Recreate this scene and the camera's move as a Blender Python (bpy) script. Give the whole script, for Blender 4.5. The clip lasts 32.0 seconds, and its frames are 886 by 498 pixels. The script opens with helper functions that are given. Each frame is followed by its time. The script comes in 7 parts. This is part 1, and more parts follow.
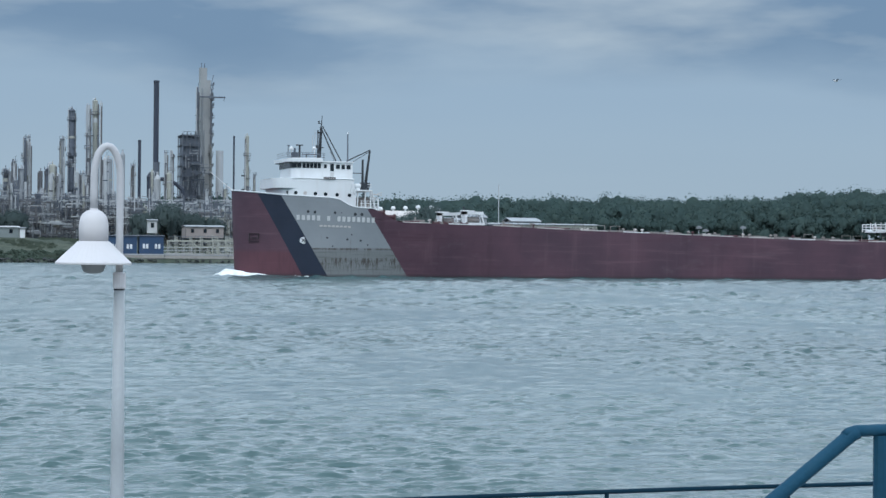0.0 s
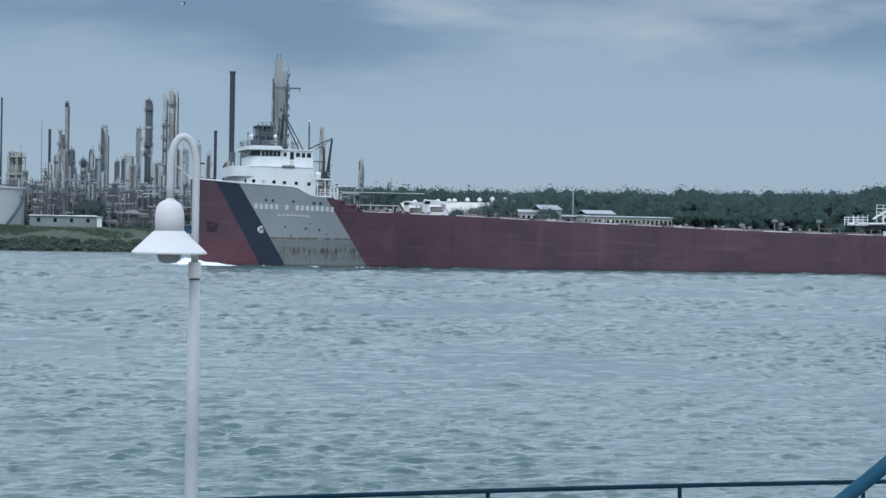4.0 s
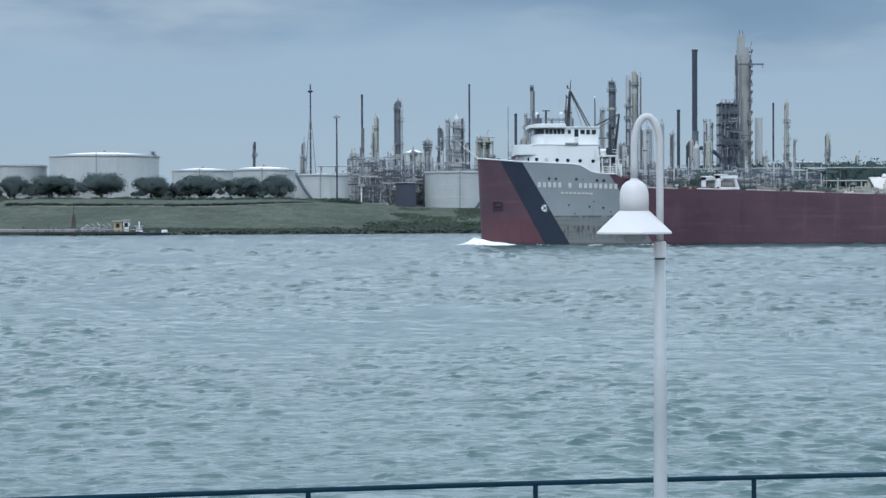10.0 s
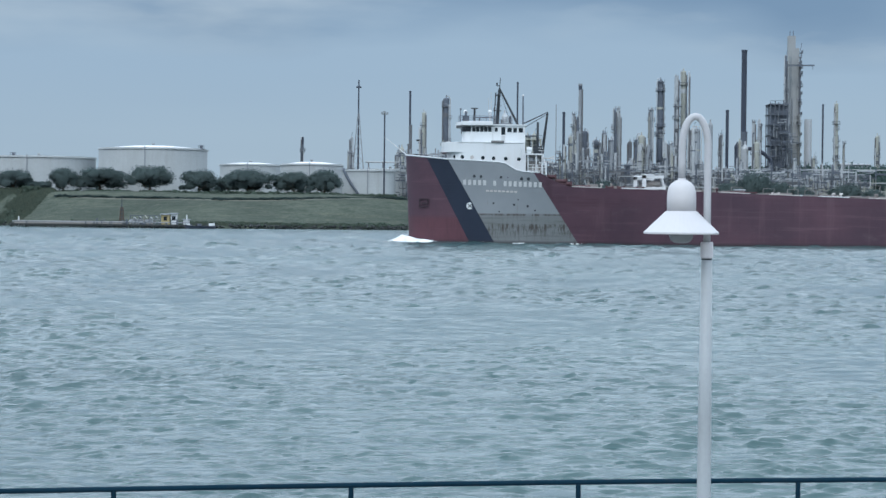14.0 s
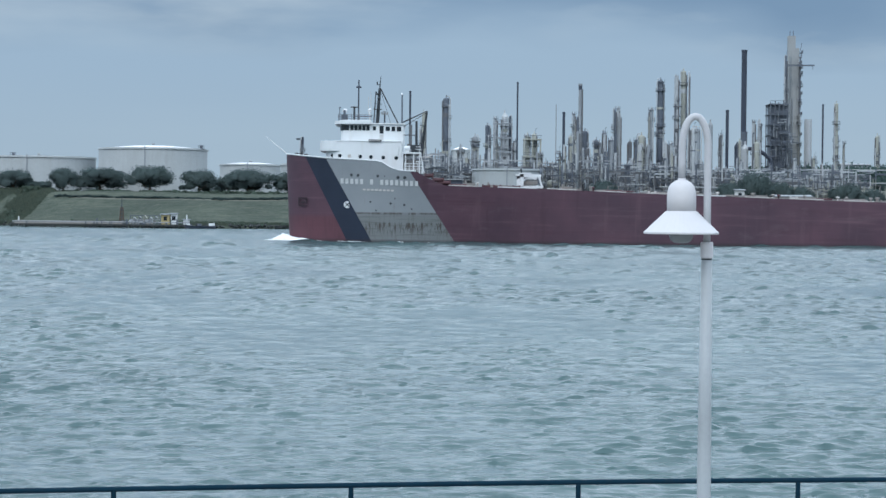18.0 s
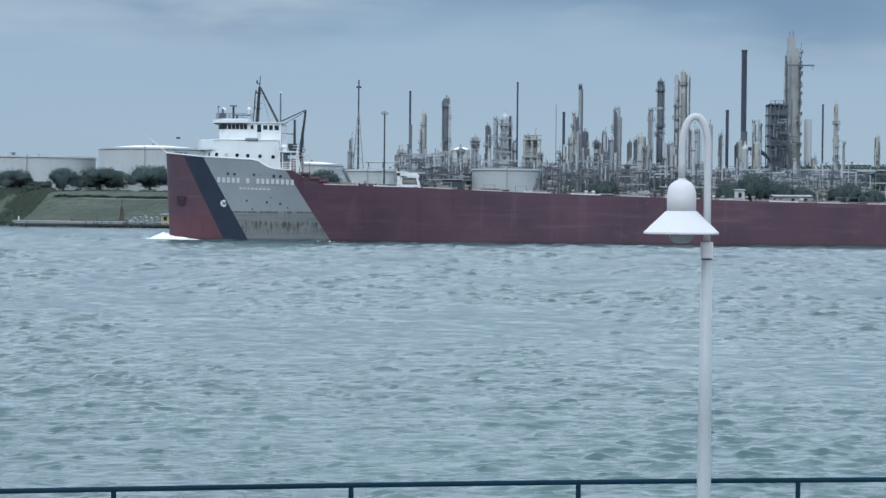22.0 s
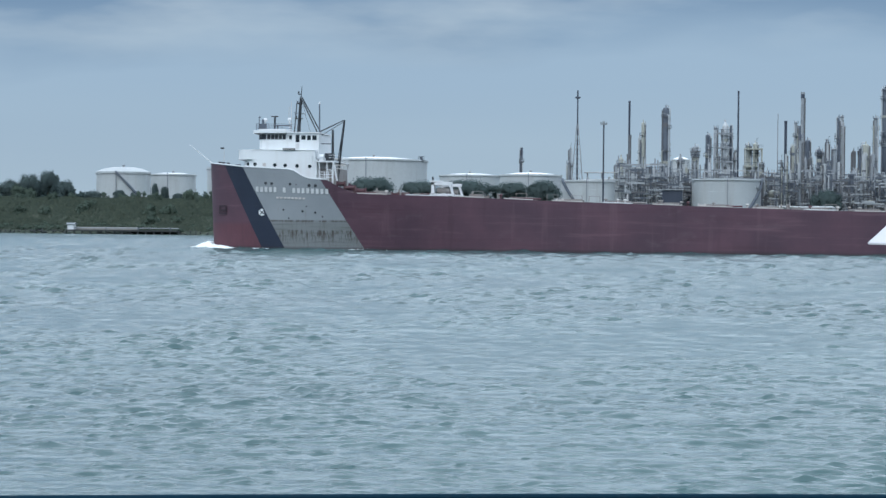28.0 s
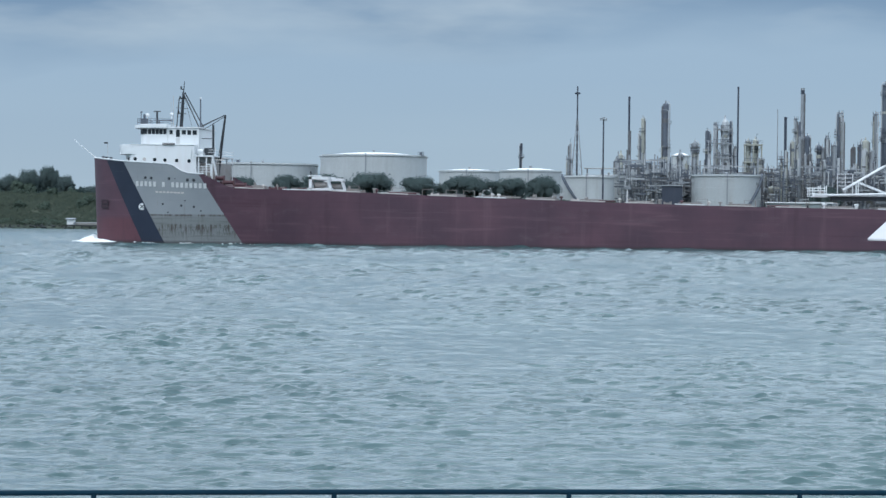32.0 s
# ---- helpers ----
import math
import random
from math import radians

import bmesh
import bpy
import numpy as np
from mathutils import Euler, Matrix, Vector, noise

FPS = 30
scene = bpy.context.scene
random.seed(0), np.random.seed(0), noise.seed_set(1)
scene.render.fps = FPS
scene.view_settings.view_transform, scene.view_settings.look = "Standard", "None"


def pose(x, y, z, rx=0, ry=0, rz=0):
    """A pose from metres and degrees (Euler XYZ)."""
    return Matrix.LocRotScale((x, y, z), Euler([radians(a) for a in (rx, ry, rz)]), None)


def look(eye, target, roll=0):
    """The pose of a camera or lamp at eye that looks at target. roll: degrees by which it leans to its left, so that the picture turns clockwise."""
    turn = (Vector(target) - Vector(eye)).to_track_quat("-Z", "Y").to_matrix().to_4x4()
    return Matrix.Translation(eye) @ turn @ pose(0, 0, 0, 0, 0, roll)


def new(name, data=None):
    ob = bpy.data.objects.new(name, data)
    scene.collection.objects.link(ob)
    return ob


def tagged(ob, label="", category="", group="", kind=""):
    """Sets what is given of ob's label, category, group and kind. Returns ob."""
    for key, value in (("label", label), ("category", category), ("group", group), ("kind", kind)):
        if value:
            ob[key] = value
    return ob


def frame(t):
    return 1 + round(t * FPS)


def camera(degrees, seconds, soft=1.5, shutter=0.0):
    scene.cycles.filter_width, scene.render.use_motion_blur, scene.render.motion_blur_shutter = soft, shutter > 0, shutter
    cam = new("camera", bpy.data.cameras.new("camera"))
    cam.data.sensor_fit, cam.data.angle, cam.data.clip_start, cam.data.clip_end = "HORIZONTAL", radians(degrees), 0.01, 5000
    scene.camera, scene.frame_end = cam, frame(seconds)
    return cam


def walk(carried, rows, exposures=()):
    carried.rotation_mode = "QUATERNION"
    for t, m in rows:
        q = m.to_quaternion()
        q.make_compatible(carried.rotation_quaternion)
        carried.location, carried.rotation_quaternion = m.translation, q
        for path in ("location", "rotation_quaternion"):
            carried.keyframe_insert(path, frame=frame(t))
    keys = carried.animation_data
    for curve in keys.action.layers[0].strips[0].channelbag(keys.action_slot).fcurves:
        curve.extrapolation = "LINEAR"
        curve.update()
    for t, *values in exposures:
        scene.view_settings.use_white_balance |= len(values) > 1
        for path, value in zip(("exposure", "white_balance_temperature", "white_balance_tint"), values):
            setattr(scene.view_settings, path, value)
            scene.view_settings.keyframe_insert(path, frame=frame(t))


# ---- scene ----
# The camera stands on a riverside terrace and pans with a passing freighter.
EYE = (0.0, 0.0, 4.5)
cam = camera(25.6, 32.0, soft=1.5)


def gaze(pan, tilt, roll):
    """A camera pose from the compass turn to the right of +Y, the tilt and the roll, in degrees."""
    a, b = radians(pan), radians(tilt)
    way = Vector((math.sin(a) * math.cos(b), math.cos(a) * math.cos(b), math.sin(b)))
    return look(EYE, Vector(EYE) + 100 * way, roll)


PATH = [
    (0, 17.122, -0.002, 0.581),
    (0.5, 16.845, -0.127, 0.401),
    (1, 16.560, -0.363, 0.766),
    (1.5, 16.552, -0.447, 0.996),
    (2, 16.558, -0.475, 1.177),
    (2.5, 16.633, -0.466, 1.278),
    (3.5, 16.050, -0.440, 1.150),
    (4.5, 13.193, -0.049, 0.634),
    (5, 10.924, 0.001, 0.321),
    (5.5, 8.896, -0.153, 0.462),
    (6, 7.710, -0.409, 0.653),
    (6.5, 7.199, -0.672, 0.804),
    (7, 7.138, -0.833, 0.893),
    (7.5, 7.080, -0.884, 0.902),
    (8, 6.719, -0.880, 0.832),
    (8.5, 5.833, -0.873, 0.610),
    (9, 4.481, -0.877, 0.183),
    (9.5, 2.830, -0.907, -0.119),
    (10, 1.355, -0.973, -0.214),
    (10.5, 0.398, -1.038, -0.033),
    (11, 0.004, -1.062, 0.248),
    (11.5, -0.057, -1.062, 0.513),
    (12, -0.032, -1.049, 0.610),
    (12.5, 0.000, -1.062, 0.575),
    (14.5, 0.000, -1.062, 0.575),
    (16.5, 0.000, -1.062, 0.575),
    (19.5, 0.000, -1.062, 0.575),
    (22, 0.000, -1.062, 0.575),
    (23, -0.002, -1.082, 0.536),
    (24, 0.012, -1.094, 0.581),
    (24.5, 0.004, -1.089, 0.579),
    (25.6, -0.220, -0.620, 0.350),
    (26.5, -2.256, 0.598, -0.204),
    (27, -5.294, 0.040, -0.016),
    (27.5, -6.288, -0.577, 0.471),
    (28, -6.426, -0.816, 0.537),
    (28.5, -6.424, -0.897, 0.544),
    (29, -6.414, -0.945, 0.595),
    (29.5, -6.414, -0.945, 0.595),
    (30, -6.414, -0.945, 0.595),
    (30.5, -6.414, -0.945, 0.595),
    (31, -6.414, -0.945, 0.595),
    (31.5, -6.414, -0.945, 0.595),
    (32, -6.414, -0.945, 0.595),
]
walk(cam, [(t, gaze(*turn)) for t, *turn in PATH], [(0, -0.06), (2, 0.02), (4.5, -0.09), (5, -0.09), (6, -0.03), (8, 0.02), (14, 0.02), (24, 0.03), (26.5, -0.06), (27, -0.06), (28, 0.04), (32, 0.04)])

# ---- world and light: a bright overcast afternoon ----
world = bpy.data.worlds.new("overcast_sky")
scene.world = world
world.use_nodes = True


def node_maker(tree):
    tree.nodes.clear()

    def make(kind, **values):
        n = tree.nodes.new("ShaderNode" + kind)
        for key, value in values.items():
            if key == "ins":
                for socket, v in value.items():
                    if isinstance(v, bpy.types.NodeSocket):
                        tree.links.new(v, n.inputs[socket])
                    else:
                        n.inputs[socket].default_value = v
            elif key == "blend":
                n.blend_type = value
            elif key == "op":
                n.operation = value
            elif key == "data":
                n.data_type = value
            elif key == "sky":
                n.sky_type = value
        return n

    return make


def mixed(make, factor, a, b, blend="MIX"):
    """A colour mix; a and b are colours or sockets."""
    n = make("Mix", data="RGBA", blend=blend)
    tree = n.id_data
    for socket, v in ((n.inputs[0], factor), (n.inputs[6], a), (n.inputs[7], b)):
        if isinstance(v, bpy.types.NodeSocket):
            tree.links.new(v, socket)
        else:
            socket.default_value = v if isinstance(v, (int, float)) else (*v, 1)[:4]
    return n.outputs[2]


def ranged(make, value, a, b, c=0.0, d=1.0):
    n = make("MapRange", ins={"Value": value, "From Min": a, "From Max": b, "To Min": c, "To Max": d})
    return n.outputs["Result"]


def build_sky():
    make = node_maker(world.node_tree)
    coord = make("TexCoord").outputs["Generated"]
    sep = make("SeparateXYZ", ins={0: coord})
    up = sep.outputs["Z"]
    low = mixed(make, ranged(make, up, 0.0, 0.07), SKY_LOW, SKY_MID)
    high = mixed(make, ranged(make, up, 0.12, 0.22), low, SKY_TOP)
    # a soft bank of dark cloud hangs above the clearer band over the horizon
    flat = make("Mapping", ins={"Vector": coord, "Scale": (3.2, 3.2, 13.0), "Location": (0.55, 0.2, 0.1)})
    bank = make("TexNoise", ins={"Vector": flat.outputs[0], "Scale": 1.6, "Detail": 4.0, "Roughness": 0.45, "Distortion": 0.2})
    edge = make("Math", op="MULTIPLY_ADD", ins={0: bank.outputs["Fac"], 1: 0.085, 2: up}).outputs[0]
    veil = ranged(make, edge, 0.116, 0.158)
    fine = make("Mapping", ins={"Vector": coord, "Scale": (3.6, 3.6, 15.0), "Location": (2.2, 1.4, 0.6)})
    puff = make("TexNoise", ins={"Vector": fine.outputs[0], "Scale": 1.9, "Detail": 5.0, "Roughness": 0.5})
    tone = mixed(make, ranged(make, puff.outputs["Fac"], 0.47, 0.70), CLOUD_DARK, CLOUD_LIGHT)
    amount = make("Math", op="MULTIPLY", ins={0: veil, 1: ranged(make, up, 0.24, 0.15)}).outputs[0]
    streak = make("Mapping", ins={"Vector": coord, "Scale": (1.6, 1.6, 20.0)})
    haze = make("TexNoise", ins={"Vector": streak.outputs[0], "Scale": 1.2, "Detail": 4.0})
    soft_sky = mixed(make, ranged(make, haze.outputs["Fac"], 0.35, 0.7, 0.0, 0.16), high, (0.24, 0.36, 0.53))
    puffed = mixed(make, amount, soft_sky, tone)
    sky = make("TexSky", sky="NISHITA")
    sky.sun_disc, sky.sun_elevation, sky.sun_rotation = False, radians(48), radians(200)
    clear = mixed(make, 1.0, sky.outputs[0], (0.09, 0.09, 0.09), "MULTIPLY")
    both = mixed(make, 0.9, clear, puffed)
    back = make("Background", ins={"Color": both, "Strength": 1.0})
    make("OutputWorld", ins={"Surface": back.outputs[0]})


SKY_LOW, SKY_MID, SKY_TOP = (0.38, 0.51, 0.63), (0.32, 0.455, 0.61), (1.48, 1.77, 2.12)
CLOUD_DARK, CLOUD_LIGHT = (0.165, 0.275, 0.43), (0.42, 0.52, 0.62)
build_sky()
sun = new("sun", bpy.data.lights.new("sun", "SUN"))
sun.data.energy, sun.data.angle, sun.data.color = 1.2, radians(18), (0.97, 0.99, 1.0)
sun.matrix_basis = look((-60, -170, 200), (0, 0, 0))


# ---- materials ----
def surface(name, colour, rough=0.6, metal=0.0, vary=0.25, stain=None, stain_amount=0.4, grain=3.0, bump=0.1, drip=False, random_tint=0.0, spec=0.5):
    """Paint, metal, concrete and the like: base colour with blotches, fine grain, stains and a little relief."""
    m = bpy.data.materials.new(name)
    m.use_nodes = True
    make = node_maker(m.node_tree)
    coord = make("TexCoord").outputs["Object"]
    blotch = make("TexNoise", ins={"Vector": coord, "Scale": grain * 0.12, "Detail": 4.0})
    fine = make("TexNoise", ins={"Vector": coord, "Scale": grain * 2.2, "Detail": 3.0})
    deep = tuple(c * (1 - vary) for c in colour)
    c = mixed(make, ranged(make, blotch.outputs["Fac"], 0.3, 0.7), deep, colour)
    c = mixed(make, ranged(make, fine.outputs["Fac"], 0.35, 0.75, 0.0, vary), c, tuple(min(1, v * 1.3) for v in colour))
    if stain:
        where = make("Mapping", ins={"Vector": coord, "Scale": (1.0, 1.0, 0.12) if drip else (1.0, 1.0, 1.0)})
        spot = make("TexNoise", ins={"Vector": where.outputs[0], "Scale": grain * 0.45, "Detail": 6.0, "Roughness": 0.65})
        c = mixed(make, ranged(make, spot.outputs["Fac"], 0.5, 0.72, 0.0, stain_amount), c, stain)
    if random_tint:
        dice = make("ObjectInfo").outputs["Random"]
        c = mixed(make, ranged(make, dice, 0, 1, 0.0, random_tint), c, tuple(v * 0.45 for v in colour))
    relief = make("Bump", ins={"Height": fine.outputs["Fac"], "Strength": bump, "Distance": 0.02})
    bsdf = make("BsdfPrincipled", ins={"Base Color": c, "Roughness": rough, "Metallic": metal, "Normal": relief.outputs[0], "Specular IOR Level": spec})
    make("OutputMaterial", ins={"Surface": bsdf.outputs[0]})
    return m


def water_surface():
    m = bpy.data.materials.new("river_water")
    m.use_nodes = True
    make = node_maker(m.node_tree)
    coord = make("TexCoord").outputs["Object"]
    stretch = make("Mapping", ins={"Vector": coord, "Scale": (0.55, 1.0, 1.0)})
    ripple = make("TexNoise", ins={"Vector": stretch.outputs[0], "Scale": 3.2, "Detail": 5.0, "Roughness": 0.62, "Distortion": 0.5})
    chop = make("TexNoise", ins={"Vector": stretch.outputs[0], "Scale": 0.33, "Detail": 3.0, "Roughness": 0.5})
    both = make("Math", op="MULTIPLY_ADD", ins={0: chop.outputs["Fac"], 1: 0.6, 2: make("Math", op="MULTIPLY", ins={0: ripple.outputs["Fac"], 1: 0.08}).outputs[0]})
    # scattered short wavelets with steep faces
    long_ = make("Mapping", ins={"Vector": coord, "Scale": (0.5, 1.5, 1.0)})
    crest = make("TexNoise", ins={"Vector": long_.outputs[0], "Scale": 1.3, "Detail": 3.0, "Roughness": 0.5, "Distortion": 0.6})
    steep = ranged(make, crest.outputs["Fac"], 0.60, 0.72)
    both = make("Math", op="MULTIPLY_ADD", ins={0: steep, 1: 1.0, 2: both.outputs[0]})
    # the wind roughens the open river more than the lee of the sea wall
    open_ = ranged(make, make("SeparateXYZ", ins={0: coord}).outputs["Y"], 45, 220, 0.2, 0.6)
    relief = make("Bump", ins={"Height": both.outputs[0], "Strength": open_, "Distance": 0.09})
    murk = make("TexNoise", ins={"Vector": coord, "Scale": 0.02, "Detail": 3.0})
    c = mixed(make, ranged(make, murk.outputs["Fac"], 0.35, 0.65), (0.035, 0.073, 0.077), (0.053, 0.102, 0.103))
    bsdf = make("BsdfPrincipled", ins={"Base Color": c, "Roughness": 0.21, "IOR": 1.33, "Normal": relief.outputs[0]})
    make("OutputMaterial", ins={"Surface": bsdf.outputs[0]})
    return m


def grass_surface():
    m = bpy.data.materials.new("grass_bank")
    m.use_nodes = True
    make = node_maker(m.node_tree)
    coord = make("TexCoord").outputs["Object"]
    big = make("TexNoise", ins={"Vector": coord, "Scale": 0.035, "Detail": 5.0, "Roughness": 0.6})
    long_ = make("Mapping", ins={"Vector": coord, "Scale": (0.04, 0.5, 1.0)})
    strip = make("TexNoise", ins={"Vector": long_.outputs[0], "Scale": 0.7, "Detail": 4.0})
    fine = make("TexNoise", ins={"Vector": coord, "Scale": 1.3, "Detail": 5.0})
    c = mixed(make, ranged(make, big.outputs["Fac"], 0.35, 0.65), (0.048, 0.060, 0.049), (0.080, 0.094, 0.074))
    c = mixed(make, ranged(make, strip.outputs["Fac"], 0.50, 0.72, 0.0, 0.5), c, (0.110, 0.115, 0.084))
    c = mixed(make, ranged(make, fine.outputs["Fac"], 0.45, 0.7, 0.0, 0.55), c, (0.024, 0.040, 0.026))
    tuft = make("TexNoise", ins={"Vector": coord, "Scale": 0.3, "Detail": 6.0, "Roughness": 0.7})
    c = mixed(make, ranged(make, tuft.outputs["Fac"], 0.5, 0.64, 0.0, 0.65), c, (0.032, 0.046, 0.034))
    c = mixed(make, ranged(make, tuft.outputs["Fac"], 0.44, 0.32, 0.0, 0.5), c, (0.115, 0.12, 0.085))
    relief = make("Bump", ins={"Height": fine.outputs["Fac"], "Strength": 0.8, "Distance": 0.3})
    bsdf = make("BsdfPrincipled", ins={"Base Color": c, "Roughness": 0.95, "Normal": relief.outputs[0], "Specular IOR Level": 0.1})
    make("OutputMaterial", ins={"Surface": bsdf.outputs[0]})
    return m


def leaf_surface(name, dark, light):
    m = bpy.data.materials.new(name)
    m.use_nodes = True
    make = node_maker(m.node_tree)
    island = make("NewGeometry").outputs["Random Per Island"]
    coord = make("TexCoord").outputs["Object"]
    fine = make("TexNoise", ins={"Vector": coord, "Scale": 0.25, "Detail": 3.0})
    c = mixed(make, island, dark, light)
    c = mixed(make, ranged(make, fine.outputs["Fac"], 0.4, 0.65, 0.0, 0.6), c, dark)
    leaf = make("BsdfDiffuse", ins={"Color": c})
    glow = make("BsdfTranslucent", ins={"Color": c})
    both = make("MixShader", ins={0: 0.45, 1: leaf.outputs[0], 2: glow.outputs[0]})
    make("OutputMaterial", ins={"Surface": both.outputs[0]})
    return m


def hull_surface():
    """Oxide-red hull paint with the slanted navy and grey bow bands, plate seams, scrapes and rust runs."""
    m = bpy.data.materials.new("hull_paint")
    m.use_nodes = True
    make = node_maker(m.node_tree)
    coord = make("TexCoord").outputs["Object"]
    sep = make("SeparateXYZ", ins={0: coord})
    s, z = sep.outputs["X"], sep.outputs["Z"]

    def math_(op, a, b):
        return make("Math", op=op, ins={0: a, 1: b}).outputs[0]

    cloud = make("TexNoise", ins={"Vector": coord, "Scale": 0.11, "Detail": 5.0, "Roughness": 0.6})
    streak_map = make("Mapping", ins={"Vector": coord, "Scale": (0.05, 0.05, 1.0)})
    streak = make("TexNoise", ins={"Vector": streak_map.outputs[0], "Scale": 1.3, "Detail": 6.0, "Roughness": 0.65})
    run_map = make("Mapping", ins={"Vector": coord, "Scale": (1.0, 1.0, 0.12)})
    runs = make("TexNoise", ins={"Vector": run_map.outputs[0], "Scale": 2.3, "Detail": 6.0, "Roughness": 0.6})
    fine_runs = make("TexNoise", ins={"Vector": run_map.outputs[0], "Scale": 5.2, "Detail": 4.0, "Roughness": 0.6})
    red = mixed(make, ranged(make, cloud.outputs["Fac"], 0.35, 0.65), (0.064, 0.035, 0.050), (0.094, 0.047, 0.064))
    red = mixed(make, ranged(make, streak.outputs["Fac"], 0.56, 0.75, 0.0, 0.55), red, (0.17, 0.10, 0.115))
    red = mixed(make, ranged(make, streak.outputs["Fac"], 0.44, 0.28, 0.0, 0.5), red, (0.060, 0.026, 0.036))
    grey = mixed(make, ranged(make, cloud.outputs["Fac"], 0.35, 0.65), (0.195, 0.214, 0.230), (0.238, 0.258, 0.274))
    # scuffed, rusty fender zone low on the grey band, under a dark fender seam
    low = math_("MULTIPLY", ranged(make, math_("ADD", z, math_("MULTIPLY", cloud.outputs["Fac"], 1.2)), 5.3, 4.7), ranged(make, z, -0.2, 1.0, 0.6, 1.0))
    grey = mixed(make, math_("MULTIPLY", low, ranged(make, cloud.outputs["Fac"], 0.3, 0.6, 0.35, 0.9)), grey, (0.156, 0.168, 0.168))
    scuff = make("TexNoise", ins={"Vector": streak_map.outputs[0], "Scale": 3.1, "Detail": 4.0, "Roughness": 0.6})
    grey = mixed(make, math_("MULTIPLY", low, ranged(make, scuff.outputs["Fac"], 0.52, 0.66, 0.0, 0.6)), grey, (0.105, 0.105, 0.10))
    grey = mixed(make, math_("MULTIPLY", low, ranged(make, runs.outputs["Fac"], 0.52, 0.66, 0.0, 0.45)), grey, (0.10, 0.094, 0.084))
    # worn patches hang from a row of old fender marks
    row = math_("MULTIPLY", ranged(make, z, 3.05, 2.85), ranged(make, z, 1.2, 2.3))
    grey = mixed(make, math_("MULTIPLY", row, ranged(make, runs.outputs["Fac"], 0.49, 0.55, 0.0, 0.85)), grey, (0.052, 0.044, 0.038))
    rust_row = math_("MULTIPLY", ranged(make, z, 3.05, 2.85), ranged(make, z, 0.7, 1.6))
    grey = mixed(make, math_("MULTIPLY", rust_row, ranged(make, fine_runs.outputs["Fac"], 0.5, 0.62, 0.0, 0.55)), grey, (0.066, 0.061, 0.054))
    line = math_("MULTIPLY", ranged(make, z, 4.50, 4.42), ranged(make, z, 4.10, 4.25))
    grey = mixed(make, math_("MULTIPLY", line, ranged(make, runs.outputs["Fac"], 0.40, 0.56, 0.12, 0.9)), grey, (0.07, 0.062, 0.056))
    grey = mixed(make, ranged(make, runs.outputs["Fac"], 0.64, 0.8, 0.0, 0.4), grey, (0.12, 0.08, 0.06))
    navy = mixed(make, ranged(make, cloud.outputs["Fac"], 0.35, 0.65), (0.011, 0.017, 0.032), (0.016, 0.024, 0.044))
    # band edges lean aft towards the keel
    e1 = math_("ADD", s, math_("MULTIPLY", z, 0.5165))
    e2 = math_("ADD", s, math_("MULTIPLY", z, 0.567))
    e3 = math_("ADD", s, math_("MULTIPLY", z, 0.644))
    step1, step2, step3 = (ranged(make, e, a - 0.02, a + 0.02) for e, a in ((e1, 9.80), (e2, 13.53), (e3, 25.93)))
    # brighter red below the bow's load line, worn at its edge
    wavy = math_("ADD", z, math_("MULTIPLY", cloud.outputs["Fac"], 0.5))
    bow_red = mixed(make, ranged(make, cloud.outputs["Fac"], 0.35, 0.65), (0.080, 0.035, 0.047), (0.110, 0.044, 0.057))
    bow_red = mixed(make, ranged(make, runs.outputs["Fac"], 0.5, 0.7, 0.0, 0.5), bow_red, (0.070, 0.030, 0.040))
    bow = mixed(make, ranged(make, wavy, 4.5, 3.9), red, bow_red)
    c = mixed(make, step1, bow, navy)
    c = mixed(make, step2, c, grey)
    # vertical plate joints and chafed patches on the long red side
    joint_map = make("Mapping", ins={"Vector": coord, "Scale": (1.0, 1.0, 0.06)})
    joint = make("TexNoise", ins={"Vector": joint_map.outputs[0], "Scale": 0.55, "Detail": 5.0, "Roughness": 0.6})
    side_red = mixed(make, ranged(make, joint.outputs["Fac"], 0.58, 0.70, 0.0, 0.40), red, (0.14, 0.085, 0.098))
    side_red = mixed(make, ranged(make, joint.outputs["Fac"], 0.42, 0.30, 0.0, 0.45), side_red, (0.052, 0.026, 0.036))
    chafe_map = make("Mapping", ins={"Vector": coord, "Scale": (0.16, 0.16, 0.5)})
    chafe = make("TexNoise", ins={"Vector": chafe_map.outputs[0], "Scale": 0.8, "Detail": 6.0, "Roughness": 0.68})
    side_red = mixed(make, ranged(make, chafe.outputs["Fac"], 0.58, 0.72, 0.0, 0.45), side_red, (0.125, 0.095, 0.105))
    c = mixed(make, step3, c, side_red)
    # dark wet boot-top at the waterline
    c = mixed(make, ranged(make, z, 0.55, 0.15, 0.0, 0.75), c, (0.03, 0.022, 0.025))
    seam_map = make("Mapping", ins={"Vector": coord, "Rotation": (radians(90), 0, 0)})
    seam = make("TexBrick", ins={"Vector": seam_map.outputs[0], "Scale": 0.1, "Mortar Size": 0.004, "Brick Width": 0.9, "Row Height": 0.22})
    dents = make("TexNoise", ins={"Vector": coord, "Scale": 0.45, "Detail": 2.0})
    height = math_("ADD", math_("MULTIPLY", dents.outputs["Fac"], 0.7), math_("MULTIPLY", seam.outputs["Fac"], -0.25))
    relief = make("Bump", ins={"Height": height, "Strength": 0.35, "Distance": 0.12})
    bsdf = make("BsdfPrincipled", ins={"Base Color": c, "Roughness": 0.55, "Normal": relief.outputs[0], "Specular IOR Level": 0.35})
    make("OutputMaterial", ins={"Surface": bsdf.outputs[0]})
    return m


